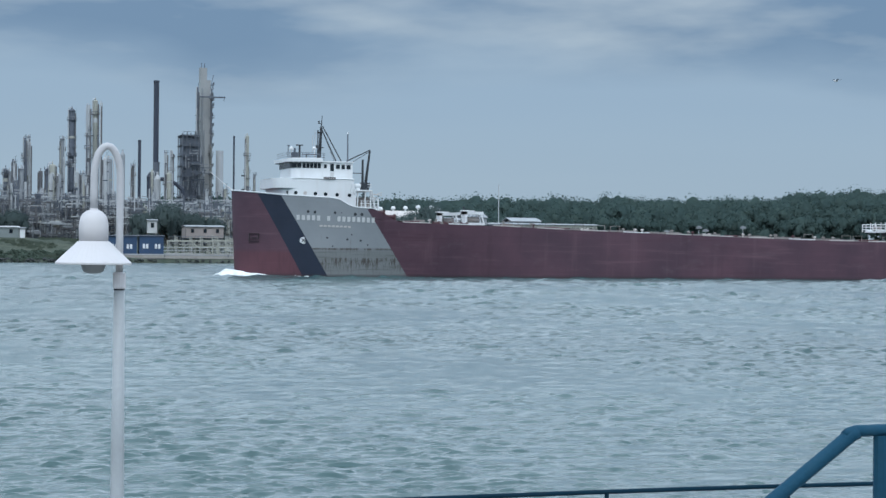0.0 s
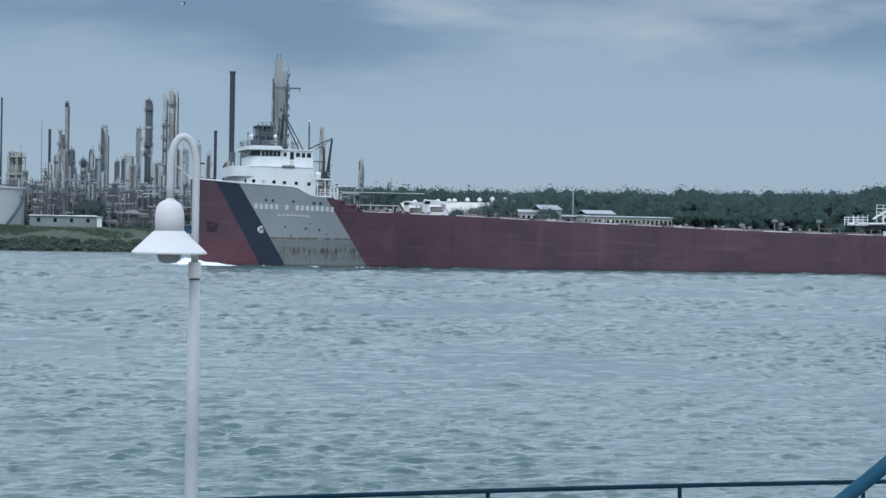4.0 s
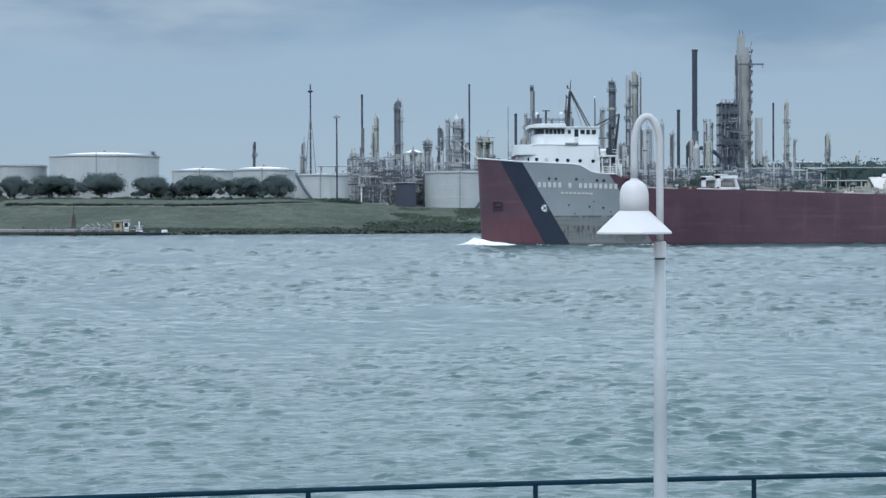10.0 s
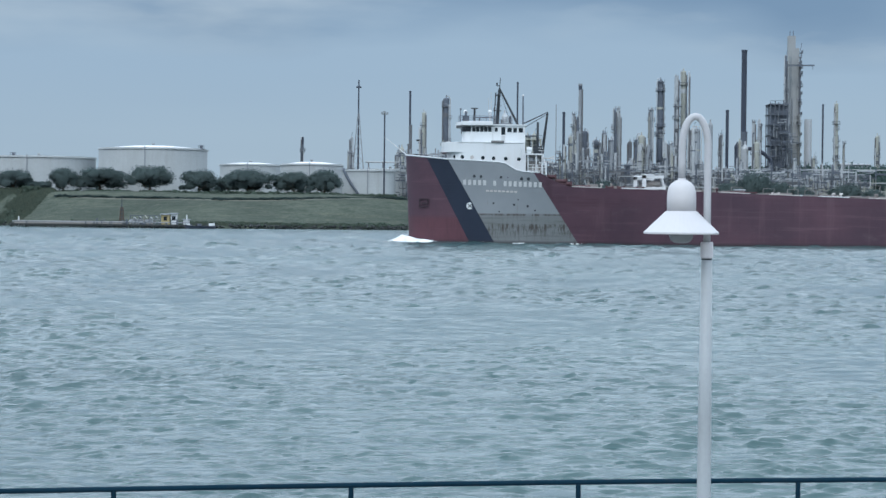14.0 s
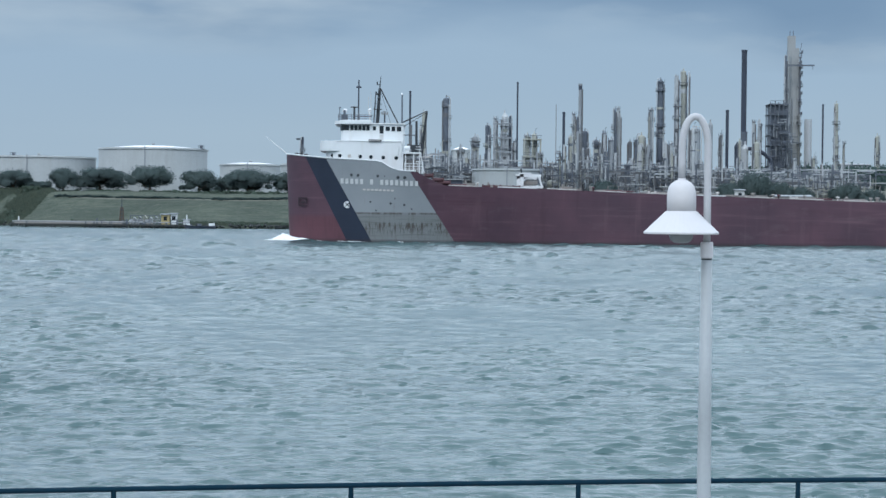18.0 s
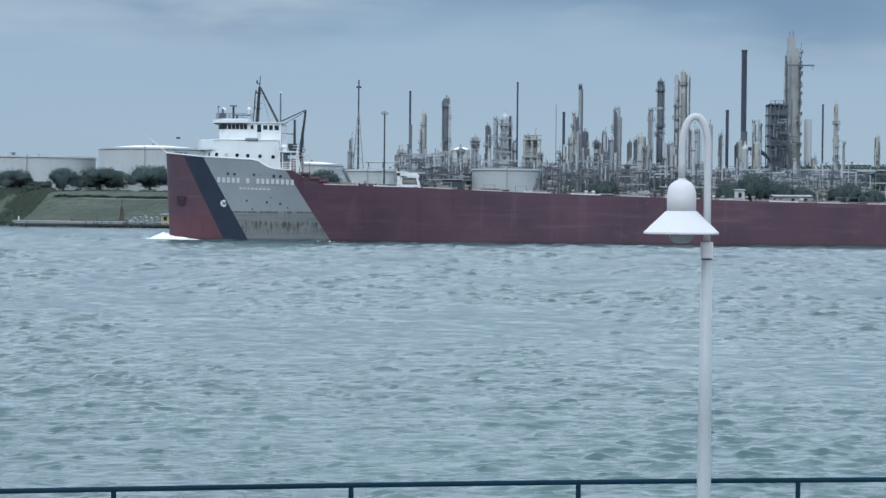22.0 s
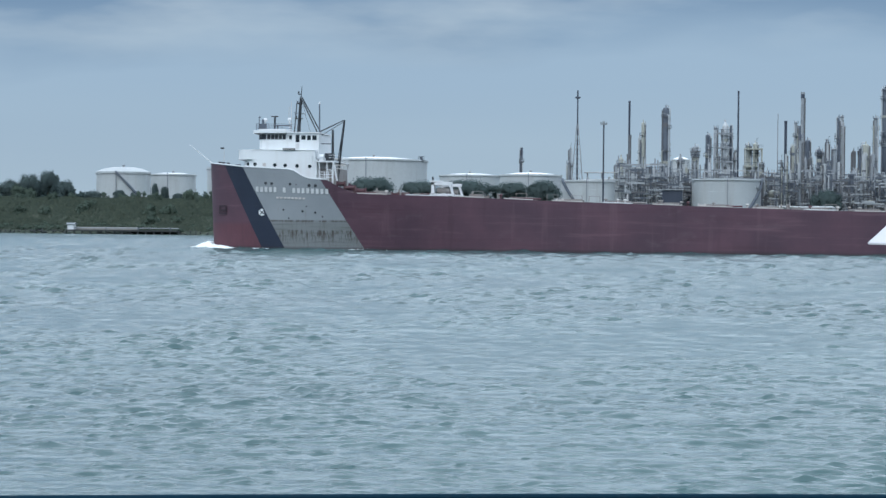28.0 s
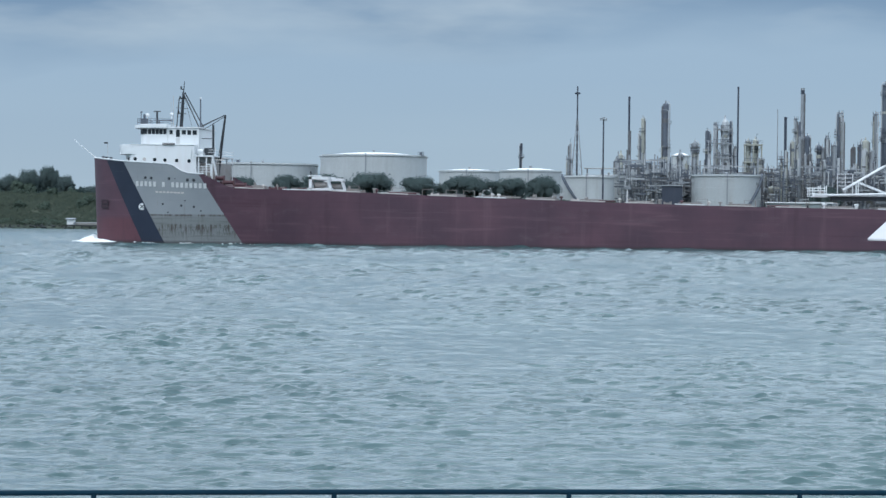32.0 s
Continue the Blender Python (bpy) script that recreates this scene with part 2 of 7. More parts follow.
def glass_surface():
    m = bpy.data.materials.new("dark_glass")
    m.use_nodes = True
    make = node_maker(m.node_tree)
    bsdf = make("BsdfPrincipled", ins={"Base Color": (0.01, 0.015, 0.02, 1), "Roughness": 0.06, "IOR": 1.5})
    make("OutputMaterial", ins={"Surface": bsdf.outputs[0]})
    return m


WATER, GRASS, HULL, GLASS = water_surface(), grass_surface(), hull_surface(), glass_surface()
# leaf colours lifted and blued: the haze of distance is put into them
LEAF = leaf_surface("tree_leaves", (0.092, 0.126, 0.126), (0.110, 0.148, 0.144))
LEAF_FAR = leaf_surface("wood_leaves", (0.044, 0.065, 0.064), (0.051, 0.074, 0.070))
LEAF_WOOD = leaf_surface("bank_wood_leaves", (0.062, 0.099, 0.096), (0.086, 0.128, 0.116))
LEAF_BUSH = leaf_surface("shrub_leaves", (0.082, 0.112, 0.092), (0.096, 0.130, 0.102))
WEED = leaf_surface("weed_blades", (0.062, 0.080, 0.064), (0.083, 0.102, 0.076))
BARK = surface("bark", (0.10, 0.08, 0.06), 0.9, grain=4, bump=0.5)
WHITE = surface("white_ship_paint", (0.66, 0.685, 0.695), 0.45, vary=0.08, stain=(0.45, 0.40, 0.34), stain_amount=0.18, drip=True, grain=2.0)
LETTERING = surface("worn_white_lettering", (0.52, 0.53, 0.53), 0.6, vary=0.2, stain=(0.3, 0.3, 0.3), grain=6)
LAMP_WHITE = surface("white_lamp_enamel", (0.535, 0.525, 0.535), 0.5, vary=0.06, stain=(0.55, 0.53, 0.5), stain_amount=0.15, grain=14, bump=0.03)
# streaked pole paint; the pole's shade is put into its grey base
POLE_WHITE = surface("weathered_shaded_pole_paint", (0.315, 0.345, 0.36), 0.5, vary=0.16, stain=(0.22, 0.23, 0.23), stain_amount=0.25, grain=12, drip=True)
NECK = surface("dull_white_pipe_paint", (0.43, 0.435, 0.45), 0.5, vary=0.1, stain=(0.3, 0.3, 0.3), stain_amount=0.3, grain=12)
LENS = surface("milky_lamp_lens", (0.20, 0.215, 0.225), 0.4, vary=0.05, grain=10)
BLACK = surface("black_ship_paint", (0.022, 0.028, 0.035), 0.5, vary=0.3, grain=4)
ANCHOR_SHADE = surface("anchor_recess_shade", (0.034, 0.020, 0.027), 0.7, grain=4)
DECK_GREY = surface("deck_grey", (0.24, 0.23, 0.22), 0.8, stain=(0.16, 0.09, 0.06), grain=2)
DECK_RED = surface("deck_red", (0.09, 0.042, 0.05), 0.8, stain=(0.10, 0.05, 0.04), grain=2)
PALE = surface("pale_deck_steel", (0.52, 0.50, 0.48), 0.6, stain=(0.3, 0.2, 0.15), grain=3)
RAIL_BLUE = surface("dark_blue_rail_paint", (0.006, 0.026, 0.044), 0.6, vary=0.2, grain=20, stain=(0.02, 0.03, 0.04), bump=0.05, spec=0.03)
STAIR_BLUE = surface("blue_handrail_paint", (0.011, 0.060, 0.104), 0.7, vary=0.2, grain=25, stain=(0.03, 0.07, 0.10), bump=0.1, spec=0.12)
CONCRETE = surface("concrete", (0.33, 0.32, 0.30), 0.85, grain=3, stain=(0.15, 0.14, 0.13), bump=0.3)
STONE = surface("dark_bank_stone", (0.040, 0.046, 0.046), 0.9, grain=2, vary=0.5, bump=0.4)
STEEL = surface("process_steel", (0.29, 0.315, 0.335), 0.55, 0.1, 0.25, (0.16, 0.165, 0.17), 0.4, 1.2, drip=True, random_tint=0.3)
STEEL_PALE = surface("aluminium_cladding", (0.45, 0.475, 0.49), 0.5, 0.1, 0.2, (0.27, 0.28, 0.285), 0.35, 1.2, drip=True, random_tint=0.15)
STEEL_TAN = surface("tan_vessel_paint", (0.36, 0.37, 0.325), 0.6, 0.0, 0.25, (0.17, 0.15, 0.13), 0.4, 1.2, drip=True, random_tint=0.2)
STEEL_DARK = surface("dark_column_steel", (0.100, 0.120, 0.150), 0.6, 0.0, 0.3, (0.15, 0.155, 0.165), 0.4, 1.2, drip=True, random_tint=0.2)
STACK = surface("sooty_stack_steel", (0.030, 0.040, 0.062), 0.6, 0.0, 0.3, (0.042, 0.050, 0.070), 0.4, 1.0, drip=True)
RUST = surface("rusty_steel", (0.135, 0.142, 0.152), 0.75, 0.0, 0.35, (0.13, 0.10, 0.09), 0.5, 1.5, random_tint=0.4)
CRANE_RUST = surface("rusty_mast_paint", (0.085, 0.062, 0.05), 0.8, grain=4, stain=(0.05, 0.04, 0.035))
TOWER = surface("weathered_tower_cladding", (0.33, 0.345, 0.345), 0.6, 0.0, 0.2, (0.22, 0.225, 0.22), 0.4, 1.0, drip=True)
TANK = surface("weathered_tank_paint", (0.42, 0.448, 0.456), 0.6, 0.0, 0.18, (0.29, 0.29, 0.28), 0.42, 0.8, drip=True)
TANK_GREY = surface("grey_tank_paint", (0.37, 0.40, 0.41), 0.6, 0.0, 0.12, (0.30, 0.29, 0.27), 0.35, 0.8, drip=True)
ROOF_WHITE = surface("white_tank_roof", (0.82, 0.83, 0.84), 0.4, vary=0.06, grain=1)
SIDING = surface("pale_siding", (0.50, 0.51, 0.51), 0.6, stain=(0.4, 0.38, 0.35), grain=2)
TRAILER = surface("grey_green_cladding", (0.20, 0.235, 0.235), 0.6, stain=(0.14, 0.15, 0.14), grain=2)
BOX_BLUE = surface("blue_container_paint", (0.022, 0.060, 0.13), 0.5, stain=(0.05, 0.05, 0.06), grain=2)
YELLOW = surface("yellow_paint", (0.42, 0.34, 0.16), 0.5, stain=(0.3, 0.2, 0.1), grain=4)
BRICKY = surface("pinkish_building_wall", (0.29, 0.255, 0.24), 0.8, grain=2)
GRAVEL = surface("gravel_ground", (0.125, 0.130, 0.105), 0.95, stain=(0.12, 0.12, 0.09), grain=0.6, bump=0.4)
FOAM = surface("white_foam", (0.86, 0.89, 0.90), 0.7, vary=0.15, stain=(0.5, 0.6, 0.64), stain_amount=0.5, grain=6, bump=0.6)
FEATHER = surface("gull_feathers", (0.62, 0.62, 0.62), 0.8, vary=0.15, grain=20)
FEATHER_DARK = surface("dark_wing_tips", (0.05, 0.05, 0.055), 0.8, grain=20)


# ---- mesh helpers ----
def mesh_of(name, bm, material):
    me = bpy.data.meshes.new(name)
    bm.to_mesh(me)
    bm.free()
    me.materials.append(material)
    return me


def part(name, bm, material, parent, label="", smooth=False):
    """Link a bmesh as one mesh object under a thing or a part."""
    me = mesh_of(name, bm, material)
    if smooth:
        me.shade_smooth()
    ob = new(name, me)
    ob.parent = parent
    return tagged(ob, label)


def thing(name, label, category, at=(0, 0, 0), group="", kind=""):
    ob = new(name)
    ob.location = at
    return tagged(ob, label, category, group, kind)


def box(bm, x0, x1, y0, y1, z0, z1):
    v = [bm.verts.new((x, y, z)) for x in (x0, x1) for y in (y0, y1) for z in (z0, z1)]
    for f in ((0, 1, 3, 2), (4, 6, 7, 5), (0, 4, 5, 1), (2, 3, 7, 6), (0, 2, 6, 4), (1, 5, 7, 3)):
        bm.faces.new([v[i] for i in f])
    return bm


def rod(bm, a, b, r0, r1=None, n=8, caps=True):
    """A round bar from a to b."""
    a, b = Vector(a), Vector(b)
    r1 = r0 if r1 is None else r1
    q = (b - a).to_track_quat("Z", "Y").to_matrix()
    rings = []
    for p, r in ((a, r0), (b, r1)):
        rings.append([bm.verts.new(p + q @ Vector((r * math.cos(k * math.tau / n), r * math.sin(k * math.tau / n), 0))) for k in range(n)])
    for k in range(n):
        bm.faces.new((rings[0][k], rings[0][(k + 1) % n], rings[1][(k + 1) % n], rings[1][k]))
    if caps:
        bm.faces.new(rings[0][::-1])
        bm.faces.new(rings[1])
    return bm


def turned(bm, profile, n=20, centre=(0, 0, 0)):
    """A turned shape from (radius, height) pairs, closed at both ends."""
    cx, cy, cz = centre
    rings = []
    for r, z in profile:
        r = max(r, 0.001)
        rings.append([bm.verts.new((cx + r * math.cos(k * math.tau / n), cy + r * math.sin(k * math.tau / n), cz + z)) for k in range(n)])
    for a, b in zip(rings, rings[1:]):
        for k in range(n):
            bm.faces.new((a[k], a[(k + 1) % n], b[(k + 1) % n], b[k]))
    bm.faces.new(rings[0][::-1])
    bm.faces.new(rings[-1])
    return bm


def tube(bm, points, r, n=8):
    """A bent pipe through the points."""
    pts = [Vector(p) for p in points]
    rings = []
    for i, p in enumerate(pts):
        way = (pts[min(i + 1, len(pts) - 1)] - pts[max(i - 1, 0)]).normalized()
        q = way.to_track_quat("Z", "Y").to_matrix()
        rings.append([bm.verts.new(p + q @ Vector((r * math.cos(k * math.tau / n), r * math.sin(k * math.tau / n), 0))) for k in range(n)])
    for a, b in zip(rings, rings[1:]):
        offset = min(range(n), key=lambda o: (a[0].co - b[o].co).length)
        for k in range(n):
            bm.faces.new((a[k], a[(k + 1) % n], b[(k + 1 + offset) % n], b[(k + offset) % n]))
    bm.faces.new(rings[0][::-1])
    bm.faces.new(rings[-1])
    return bm


def B():
    return bmesh.new()


def sheet_mesh(name, verts, faces, material, smooth=True, normals=None):
    me = bpy.data.meshes.new(name)
    me.from_pydata(verts, [], faces)
    me.materials.append(material)
    if smooth:
        me.shade_smooth()
    me.update()
    if normals is not None:
        me.normals_split_custom_set_from_vertices(normals)
    return me


# ---- water ----
def wave_height(x, y):
    """Choppy river waves: a low swell under many short, sharp, broken crests."""
    rng = np.random.default_rng(5)
    z = np.zeros_like(x)
    for k in range(22):
        length = 1.0 * 1.11 ** k
        heading = rng.normal(1.4, 0.9)
        z += 0.0003 * length * np.sin((x * math.cos(heading) + y * math.sin(heading)) * math.tau / length + rng.uniform(0, math.tau))
    reach = np.hypot(x, y)
    # gusts: patches of livelier water between calmer ones
    gust = sum(np.sin(x * math.cos(h) / l + y * math.sin(h) / l * 0.55 + p) for h, l, p in ((0.4, 2.1, 0), (1.3, 4.7, 2), (2.2, 2.7, 4), (2.8, 3.9, 1), (0.9, 6.0, 5))) / 5
    gust = np.clip(0.92 + 0.7 * gust, 0.5, 1.3) * np.clip(reach / 62, 1, 4) ** 0.5
    for k in range(50):
        # short crests in scattered packets: steep on the near side, gentle behind
        length = 0.40 * 1.047 ** k
        heading = rng.normal(1.55, 0.10)
        u = x * math.cos(heading) + y * math.sin(heading)
        v = x * math.sin(heading) - y * math.cos(heading)
        a, b = rng.uniform(3.5, 9.0), rng.uniform(2.5, 5.0)
        gate = np.sin(v * math.tau / (length * a) + rng.uniform(0, 6) + 1.7 * np.sin(u * 0.37 / length + k)) * np.sin(u * math.tau / (length * b) + rng.uniform(0, 6) + 1.6 * np.sin(v * 0.29 / length + 2 * k))
        gate = np.clip((gate - 0.76) / 0.24, 0, 1) ** 0.45
        bend = 0.22 * np.sin(v * math.tau / (length * 6.1) + k) + 0.10 * np.sin(v * math.tau / (length * 2.3) + 3 * k)
        turn = np.mod(u / length + bend + rng.uniform(0, 1), 1.0)
        rise = np.clip(turn / 0.10, 0, 1)
        back = np.clip((1 - turn) / 0.90, 0, 1)
        shape = np.where(turn < 0.10, rise * rise * (3 - 2 * rise), back * back)
        # the longer wavelets die down in the lee of the sea wall
        lee = np.clip((reach - 80 * (length - 0.8)) / 40, 0.3, 1) * np.clip((length * 190 - reach) / 40, 0, 1)
        z += 0.045 * length ** 0.72 * lee * gust * gate * shape
    return z


def build_water():
    # a fine fan of real waves before the terrace, then a plain sheet that runs under both banks
    angles = np.radians(np.linspace(-25, 37, 430))
    radii = np.append(np.linspace(20.5, 27.8, 12), np.linspace(28.0 ** -0.5, 480 ** -0.5, 1500) ** -2.0)
    a, r = np.meshgrid(angles, radii)
    x, y = r * np.sin(a), r * np.cos(a)
    fade = np.clip((r - 28.0) / 2, 0, 1) * np.clip((480 - r) / 40, 0, 1)
    z = wave_height(x, y) * fade
    rows, cols = x.shape
    verts = np.stack([x, y, z], -1).reshape(-1, 3)
    i = np.arange(rows * cols).reshape(rows, cols)
    quads = np.stack([i[:-1, :-1], i[:-1, 1:], i[1:, 1:], i[1:, :-1]], -1).reshape(-1, 4)
    base = len(verts)
    far = [(r_ * math.sin(t_), r_ * math.cos(t_), 0.0) for r_ in (480.0, 1500.0) for t_ in angles[::20]]
    n = len(angles[::20])
    faces = quads.tolist()
    far_faces = [(base + k, base + k + 1, base + n + k + 1, base + n + k) for k in range(n - 1)]
    verts = verts.tolist() + far
    side = len(verts)
    # side sheets, out of view
    for s, t_ in ((-1, angles[0]), (1, angles[-1])):
        d = Vector((math.sin(t_), math.cos(t_), 0))
        verts += [tuple(d * 20.5), tuple(d * 1500), (s * 1600, 1327 if s < 0 else 1149, 0), (s * 1600, 16, 0)]
    faces += far_faces + [(side, side + 1, side + 2, side + 3), (side + 4, side + 7, side + 6, side + 5)]
    ob = new("water", sheet_mesh("water", verts, faces, WATER))
    return tagged(ob, "choppy grey-blue river water with short dark ripples", "river", kind="structure")


water = build_water()

# ---- ground ----
SHORE = [(-1600, 640), (-700, 580), (-300, 556), (-190, 547), (-125, 540), (-108, 502), (-60, 490), (0, 503), (55, 503), (70, 512), (100, 525), (170, 540), (400, 562), (800, 610), (1700, 700)]
BANK = [(-1600, 9.0), (-150, 9.6), (-60, 9.4), (-15, 9.0), (5, 6.8), (45, 6.6), (70, 5.2), (110, 4.2), (200, 4.0), (1700, 5.0)]
WIDTH = [(-1600, 40), (-126, 26), (-108, 58), (-60, 62), (0, 48), (50, 42), (66, 20), (90, 12), (1700, 14)]


def along(table, x):
    return float(np.interp(x, [p[0] for p in table], [p[1] for p in table]))


def ground_z(x, y):
    """The height of the far bank and of the plain behind it."""
    d = y - along(SHORE, x)
    if d < 0:
        return max(-2.0, d * 0.8)
    top, wide = along(BANK, x), along(WIDTH, x)
    k = min(1.0, d / wide)
    bank = 0.7 + (top - 0.7) * (k * k * (3 - 2 * k)) * 0.65 + (top - 0.7) * 0.35 * k
    # east of the grass the bank is a low flat quay before it rises
    k = min(1.0, max(0.0, (d - 24) / 22))
    quay = 1.0 + (max(top, 4.5) - 1.0) * k
    side = min(1.0, max(0.0, (x - 62) / 12))
    return bank * (1 - side) + quay * side


def build_ground():
    xs = list(range(-1600, -320, 80)) + list(range(-320, 420, 8)) + list(range(420, 1701, 80))
    ds = [-6, -1.5, 0, 1.5, 4, 8, 13, 19, 26, 34, 42, 50, 58, 66, 90, 140, 220, 400, 800, 1600, 3800]
    verts, faces = [], []
    for x in xs:
        y0 = along(SHORE, x)
        for d in ds:
            rough = noise.noise((x * 0.05, d * 0.08, 0)) * 0.5 + noise.noise((x * 0.3, d * 0.3, 4)) * 0.12
            inland = min(1.0, max(0.0, d / 10))
            verts.append((x, y0 + d + (noise.noise((x * 0.09, 0, 9)) * 1.2 if d < 8 else 0), ground_z(x, y0 + d) + rough * inland))
    n = len(ds)
    for i in range(len(xs) - 1):
        for j in range(n - 1):
            a = i * n + j
            faces.append((a, a + n, a + n + 1, a + 1))
    # the home bank: a flat promenade behind a low sea wall
    k = len(verts)
    verts += [(-1600, -1500, 0.8), (1600, -1500, 0.8), (1600, 16, 0.8), (40, 26.0, 0.8), (-40, 12.5, 0.8), (-1600, 12, 0.8)]
    faces.append((k, k + 1, k + 2, k + 3, k + 4, k + 5))
    ob = new("ground", sheet_mesh("ground", verts, faces, GRASS, smooth=True))
    return tagged(ob, "grassy river bank rising to flat industrial land", "ground", kind="structure")


build_ground()


def build_sea_wall():
    wall = thing("sea_wall", "low concrete sea wall along the promenade", "wall", kind="structure")
    bm = B()
    p = [(-45, 11.7), (-40, 12.45), (40, 26.05), (45, 26.9)]
    for (x0, y0), (x1, y1) in zip(p, p[1:]):
        lo = [bm.verts.new(v) for v in ((x0, y0, -1.5), (x1, y1, -1.5), (x1, y1 + 0.45, -1.5), (x0, y0 + 0.45, -1.5))]
        hi = [bm.verts.new((v.co.x, v.co.y, 0.79)) for v in lo]
        for k in range(4):
            bm.faces.new((lo[k], lo[(k + 1) % 4], hi[(k + 1) % 4], hi[k]))
        bm.faces.new(hi)
    part("wall_cap", bm, CONCRETE, wall)


build_sea_wall()


def build_pavement():
    """Unseen concrete slabs under lamp and railing, added to stop the grass's green bounce."""
    ob = thing("pavement", "unseen grey concrete slabs that keep green bounce off the lamp", "pavement", kind="structure")
    for k in range(24):
        x0, x1 = -36 + 3 * k, -36 + 3 * k + 2.98
        bm = B()
        v = [bm.verts.new(p) for p in ((x0, -6, 0.805), (x1, -6, 0.805), (x1, 12.3 + 0.17 * (x1 + 40), 0.805), (x0, 12.3 + 0.17 * (x0 + 40), 0.805))]
        w = [bm.verts.new((p.co.x, p.co.y, 0.6)) for p in v]
        bm.faces.new(v)
        for i in range(4):
            bm.faces.new((v[i], w[i], w[(i + 1) % 4], v[(i + 1) % 4]))
        part("slab", bm, CONCRETE, ob)


build_pavement()


def clumps(rng, centres, sizes):
    """Small leafy lumps, eight-sided and irregular, as vertex and face arrays."""
    base = np.array([(1, 0, 0), (-1, 0, 0), (0, 1, 0), (0, -1, 0), (0, 0, 1), (0, 0, -1)], float)
    tri = np.array([(0, 2, 4), (2, 1, 4), (1, 3, 4), (3, 0, 4), (2, 0, 5), (1, 2, 5), (3, 1, 5), (0, 3, 5)])
    n = len(centres)
    jitter = rng.uniform(0.55, 1.35, (n, 6, 1))
    turn = rng.uniform(0, math.tau, n)
    c, s = np.cos(turn)[:, None], np.sin(turn)[:, None]
    v = base[None] * jitter * sizes[:, None, None]
    v = np.stack([v[..., 0] * c - v[..., 1] * s, v[..., 0] * s + v[..., 1] * c, v[..., 2] * 0.8], -1)
    v = v + rng.normal(0, 0.12, v.shape) * sizes[:, None, None] + centres[:, None]
    f = tri[None] + (np.arange(n) * 6)[:, None, None]
    return v.reshape(-1, 3), f.reshape(-1, 3)


def ball(n, rings):
    v = [(0, 0, 1)] + [(math.sin(a) * math.cos(q), math.sin(a) * math.sin(q), math.cos(a)) for a in np.linspace(0, math.pi, rings + 2)[1:-1] for q in np.arange(n) * math.tau / n] + [(0, 0, -1)]
    f = [(0, 1 + k, 1 + (k + 1) % n) for k in range(n)]
    f += [(1 + r * n + k, 1 + r * n + n + k, 1 + r * n + n + (k + 1) % n, 1 + r * n + (k + 1) % n) for r in range(rings - 1) for k in range(n)]
    last = 1 + (rings - 1) * n
    f += [(last + k, last + n, last + (k + 1) % n) for k in range(n)]
    return np.array(v), f


BALL, BALL_FACES = ball(9, 6)


def crown(rng, n, wide, tall, lobes=7, leaf=(0.3, 0.55), low=0.1, loose=1.12, core=0.27, side=0.6):
    """Small leaf sprays all over several soft, overlapping lobes: vertices, faces and leafy normals."""
    heads = []
    for k in range(lobes):
        a, q = k * 2.4 + rng.uniform(-0.7, 0.7), rng.uniform(0.2, 0.95)
        size = rng.uniform(0.07, 0.2) * (1.25 - 0.45 * q)
        heads.append((q * wide * 0.5 * math.cos(a), q * wide * 0.5 * math.sin(a), (0.82 - 0.56 * q ** 1.5 * rng.uniform(0.1, 1.25)) * tall, size * wide))
    heads += [(0, 0, 0.58 * tall, core * wide), (0.17 * wide, 0.05 * wide, 0.45 * tall, 0.92 * core * wide), (-0.18 * wide, 0, 0.43 * tall, 0.92 * core * wide)]
    heads = np.array(heads)
    flat = min(1.15, 0.28 * tall / (0.23 * wide))
    who = rng.integers(0, len(heads), n)
    d = rng.normal(size=(n, 3))
    d[:, 2] += 0.2
    d /= np.linalg.norm(d, axis=1)[:, None]
    r = heads[who, 3] * np.where(rng.uniform(size=n) < 0.8, rng.uniform(0.74, 1.08, n), rng.uniform(1.08, loose, n))
    p = heads[who, :3] + d * r[:, None] * (1, 1, flat)
    gap = np.linalg.norm((p[:, None] - heads[None, :, :3]) / (1, 1, flat), axis=2) / heads[None, :, 3]
    keep = (gap.min(axis=1) > 0.72) & (p[:, 2] > low * tall)
    p, d = p[keep], d[keep]
    n = len(p)
    soft = d.copy()
    d = d + rng.normal(0, 0.5, (n, 3))
    d /= np.linalg.norm(d, axis=1)[:, None]
    out = p * (1, 1, 0) / (0.5 * wide)
    soft = 0.25 * soft + 0.1 * d + side * out + (0, 0, 1.05 - side)
    t1 = np.cross(d, rng.normal(size=(n, 3)))
    t1 /= np.linalg.norm(t1, axis=1)[:, None]
    t2 = np.cross(d, t1)
    size = rng.uniform(leaf[0], leaf[1], n)[:, None]
    q = [p + t1 * size * rng.uniform(0.6, 1.3, (n, 1)), p + t2 * size * rng.uniform(0.5, 1.1, (n, 1)), p - t1 * size * rng.uniform(0.6, 1.3, (n, 1)), p - t2 * size * rng.uniform(0.5, 1.1, (n, 1))]
    verts = np.stack(q, 1).reshape(-1, 3).tolist()
    normals = np.repeat(soft, 4, axis=0).tolist()
    faces = np.arange(4 * n).reshape(-1, 4).tolist()
    for x, y, z, r in heads:
        base = len(verts)
        bump = r * rng.uniform(0.5, 0.76, (len(BALL), 1))
        v = BALL * bump * (1, 1, flat) + (x, y, z)
        v[:, 2] = np.maximum(v[:, 2], low * tall)
        verts += v.tolist()
        normals += (0.25 * BALL + side * v * (1, 1, 0) / (0.5 * wide) + (0, 0, 1.05 - side)).tolist()
        faces += [tuple(base + i for i in face) for face in BALL_FACES]
    return verts, faces, normals


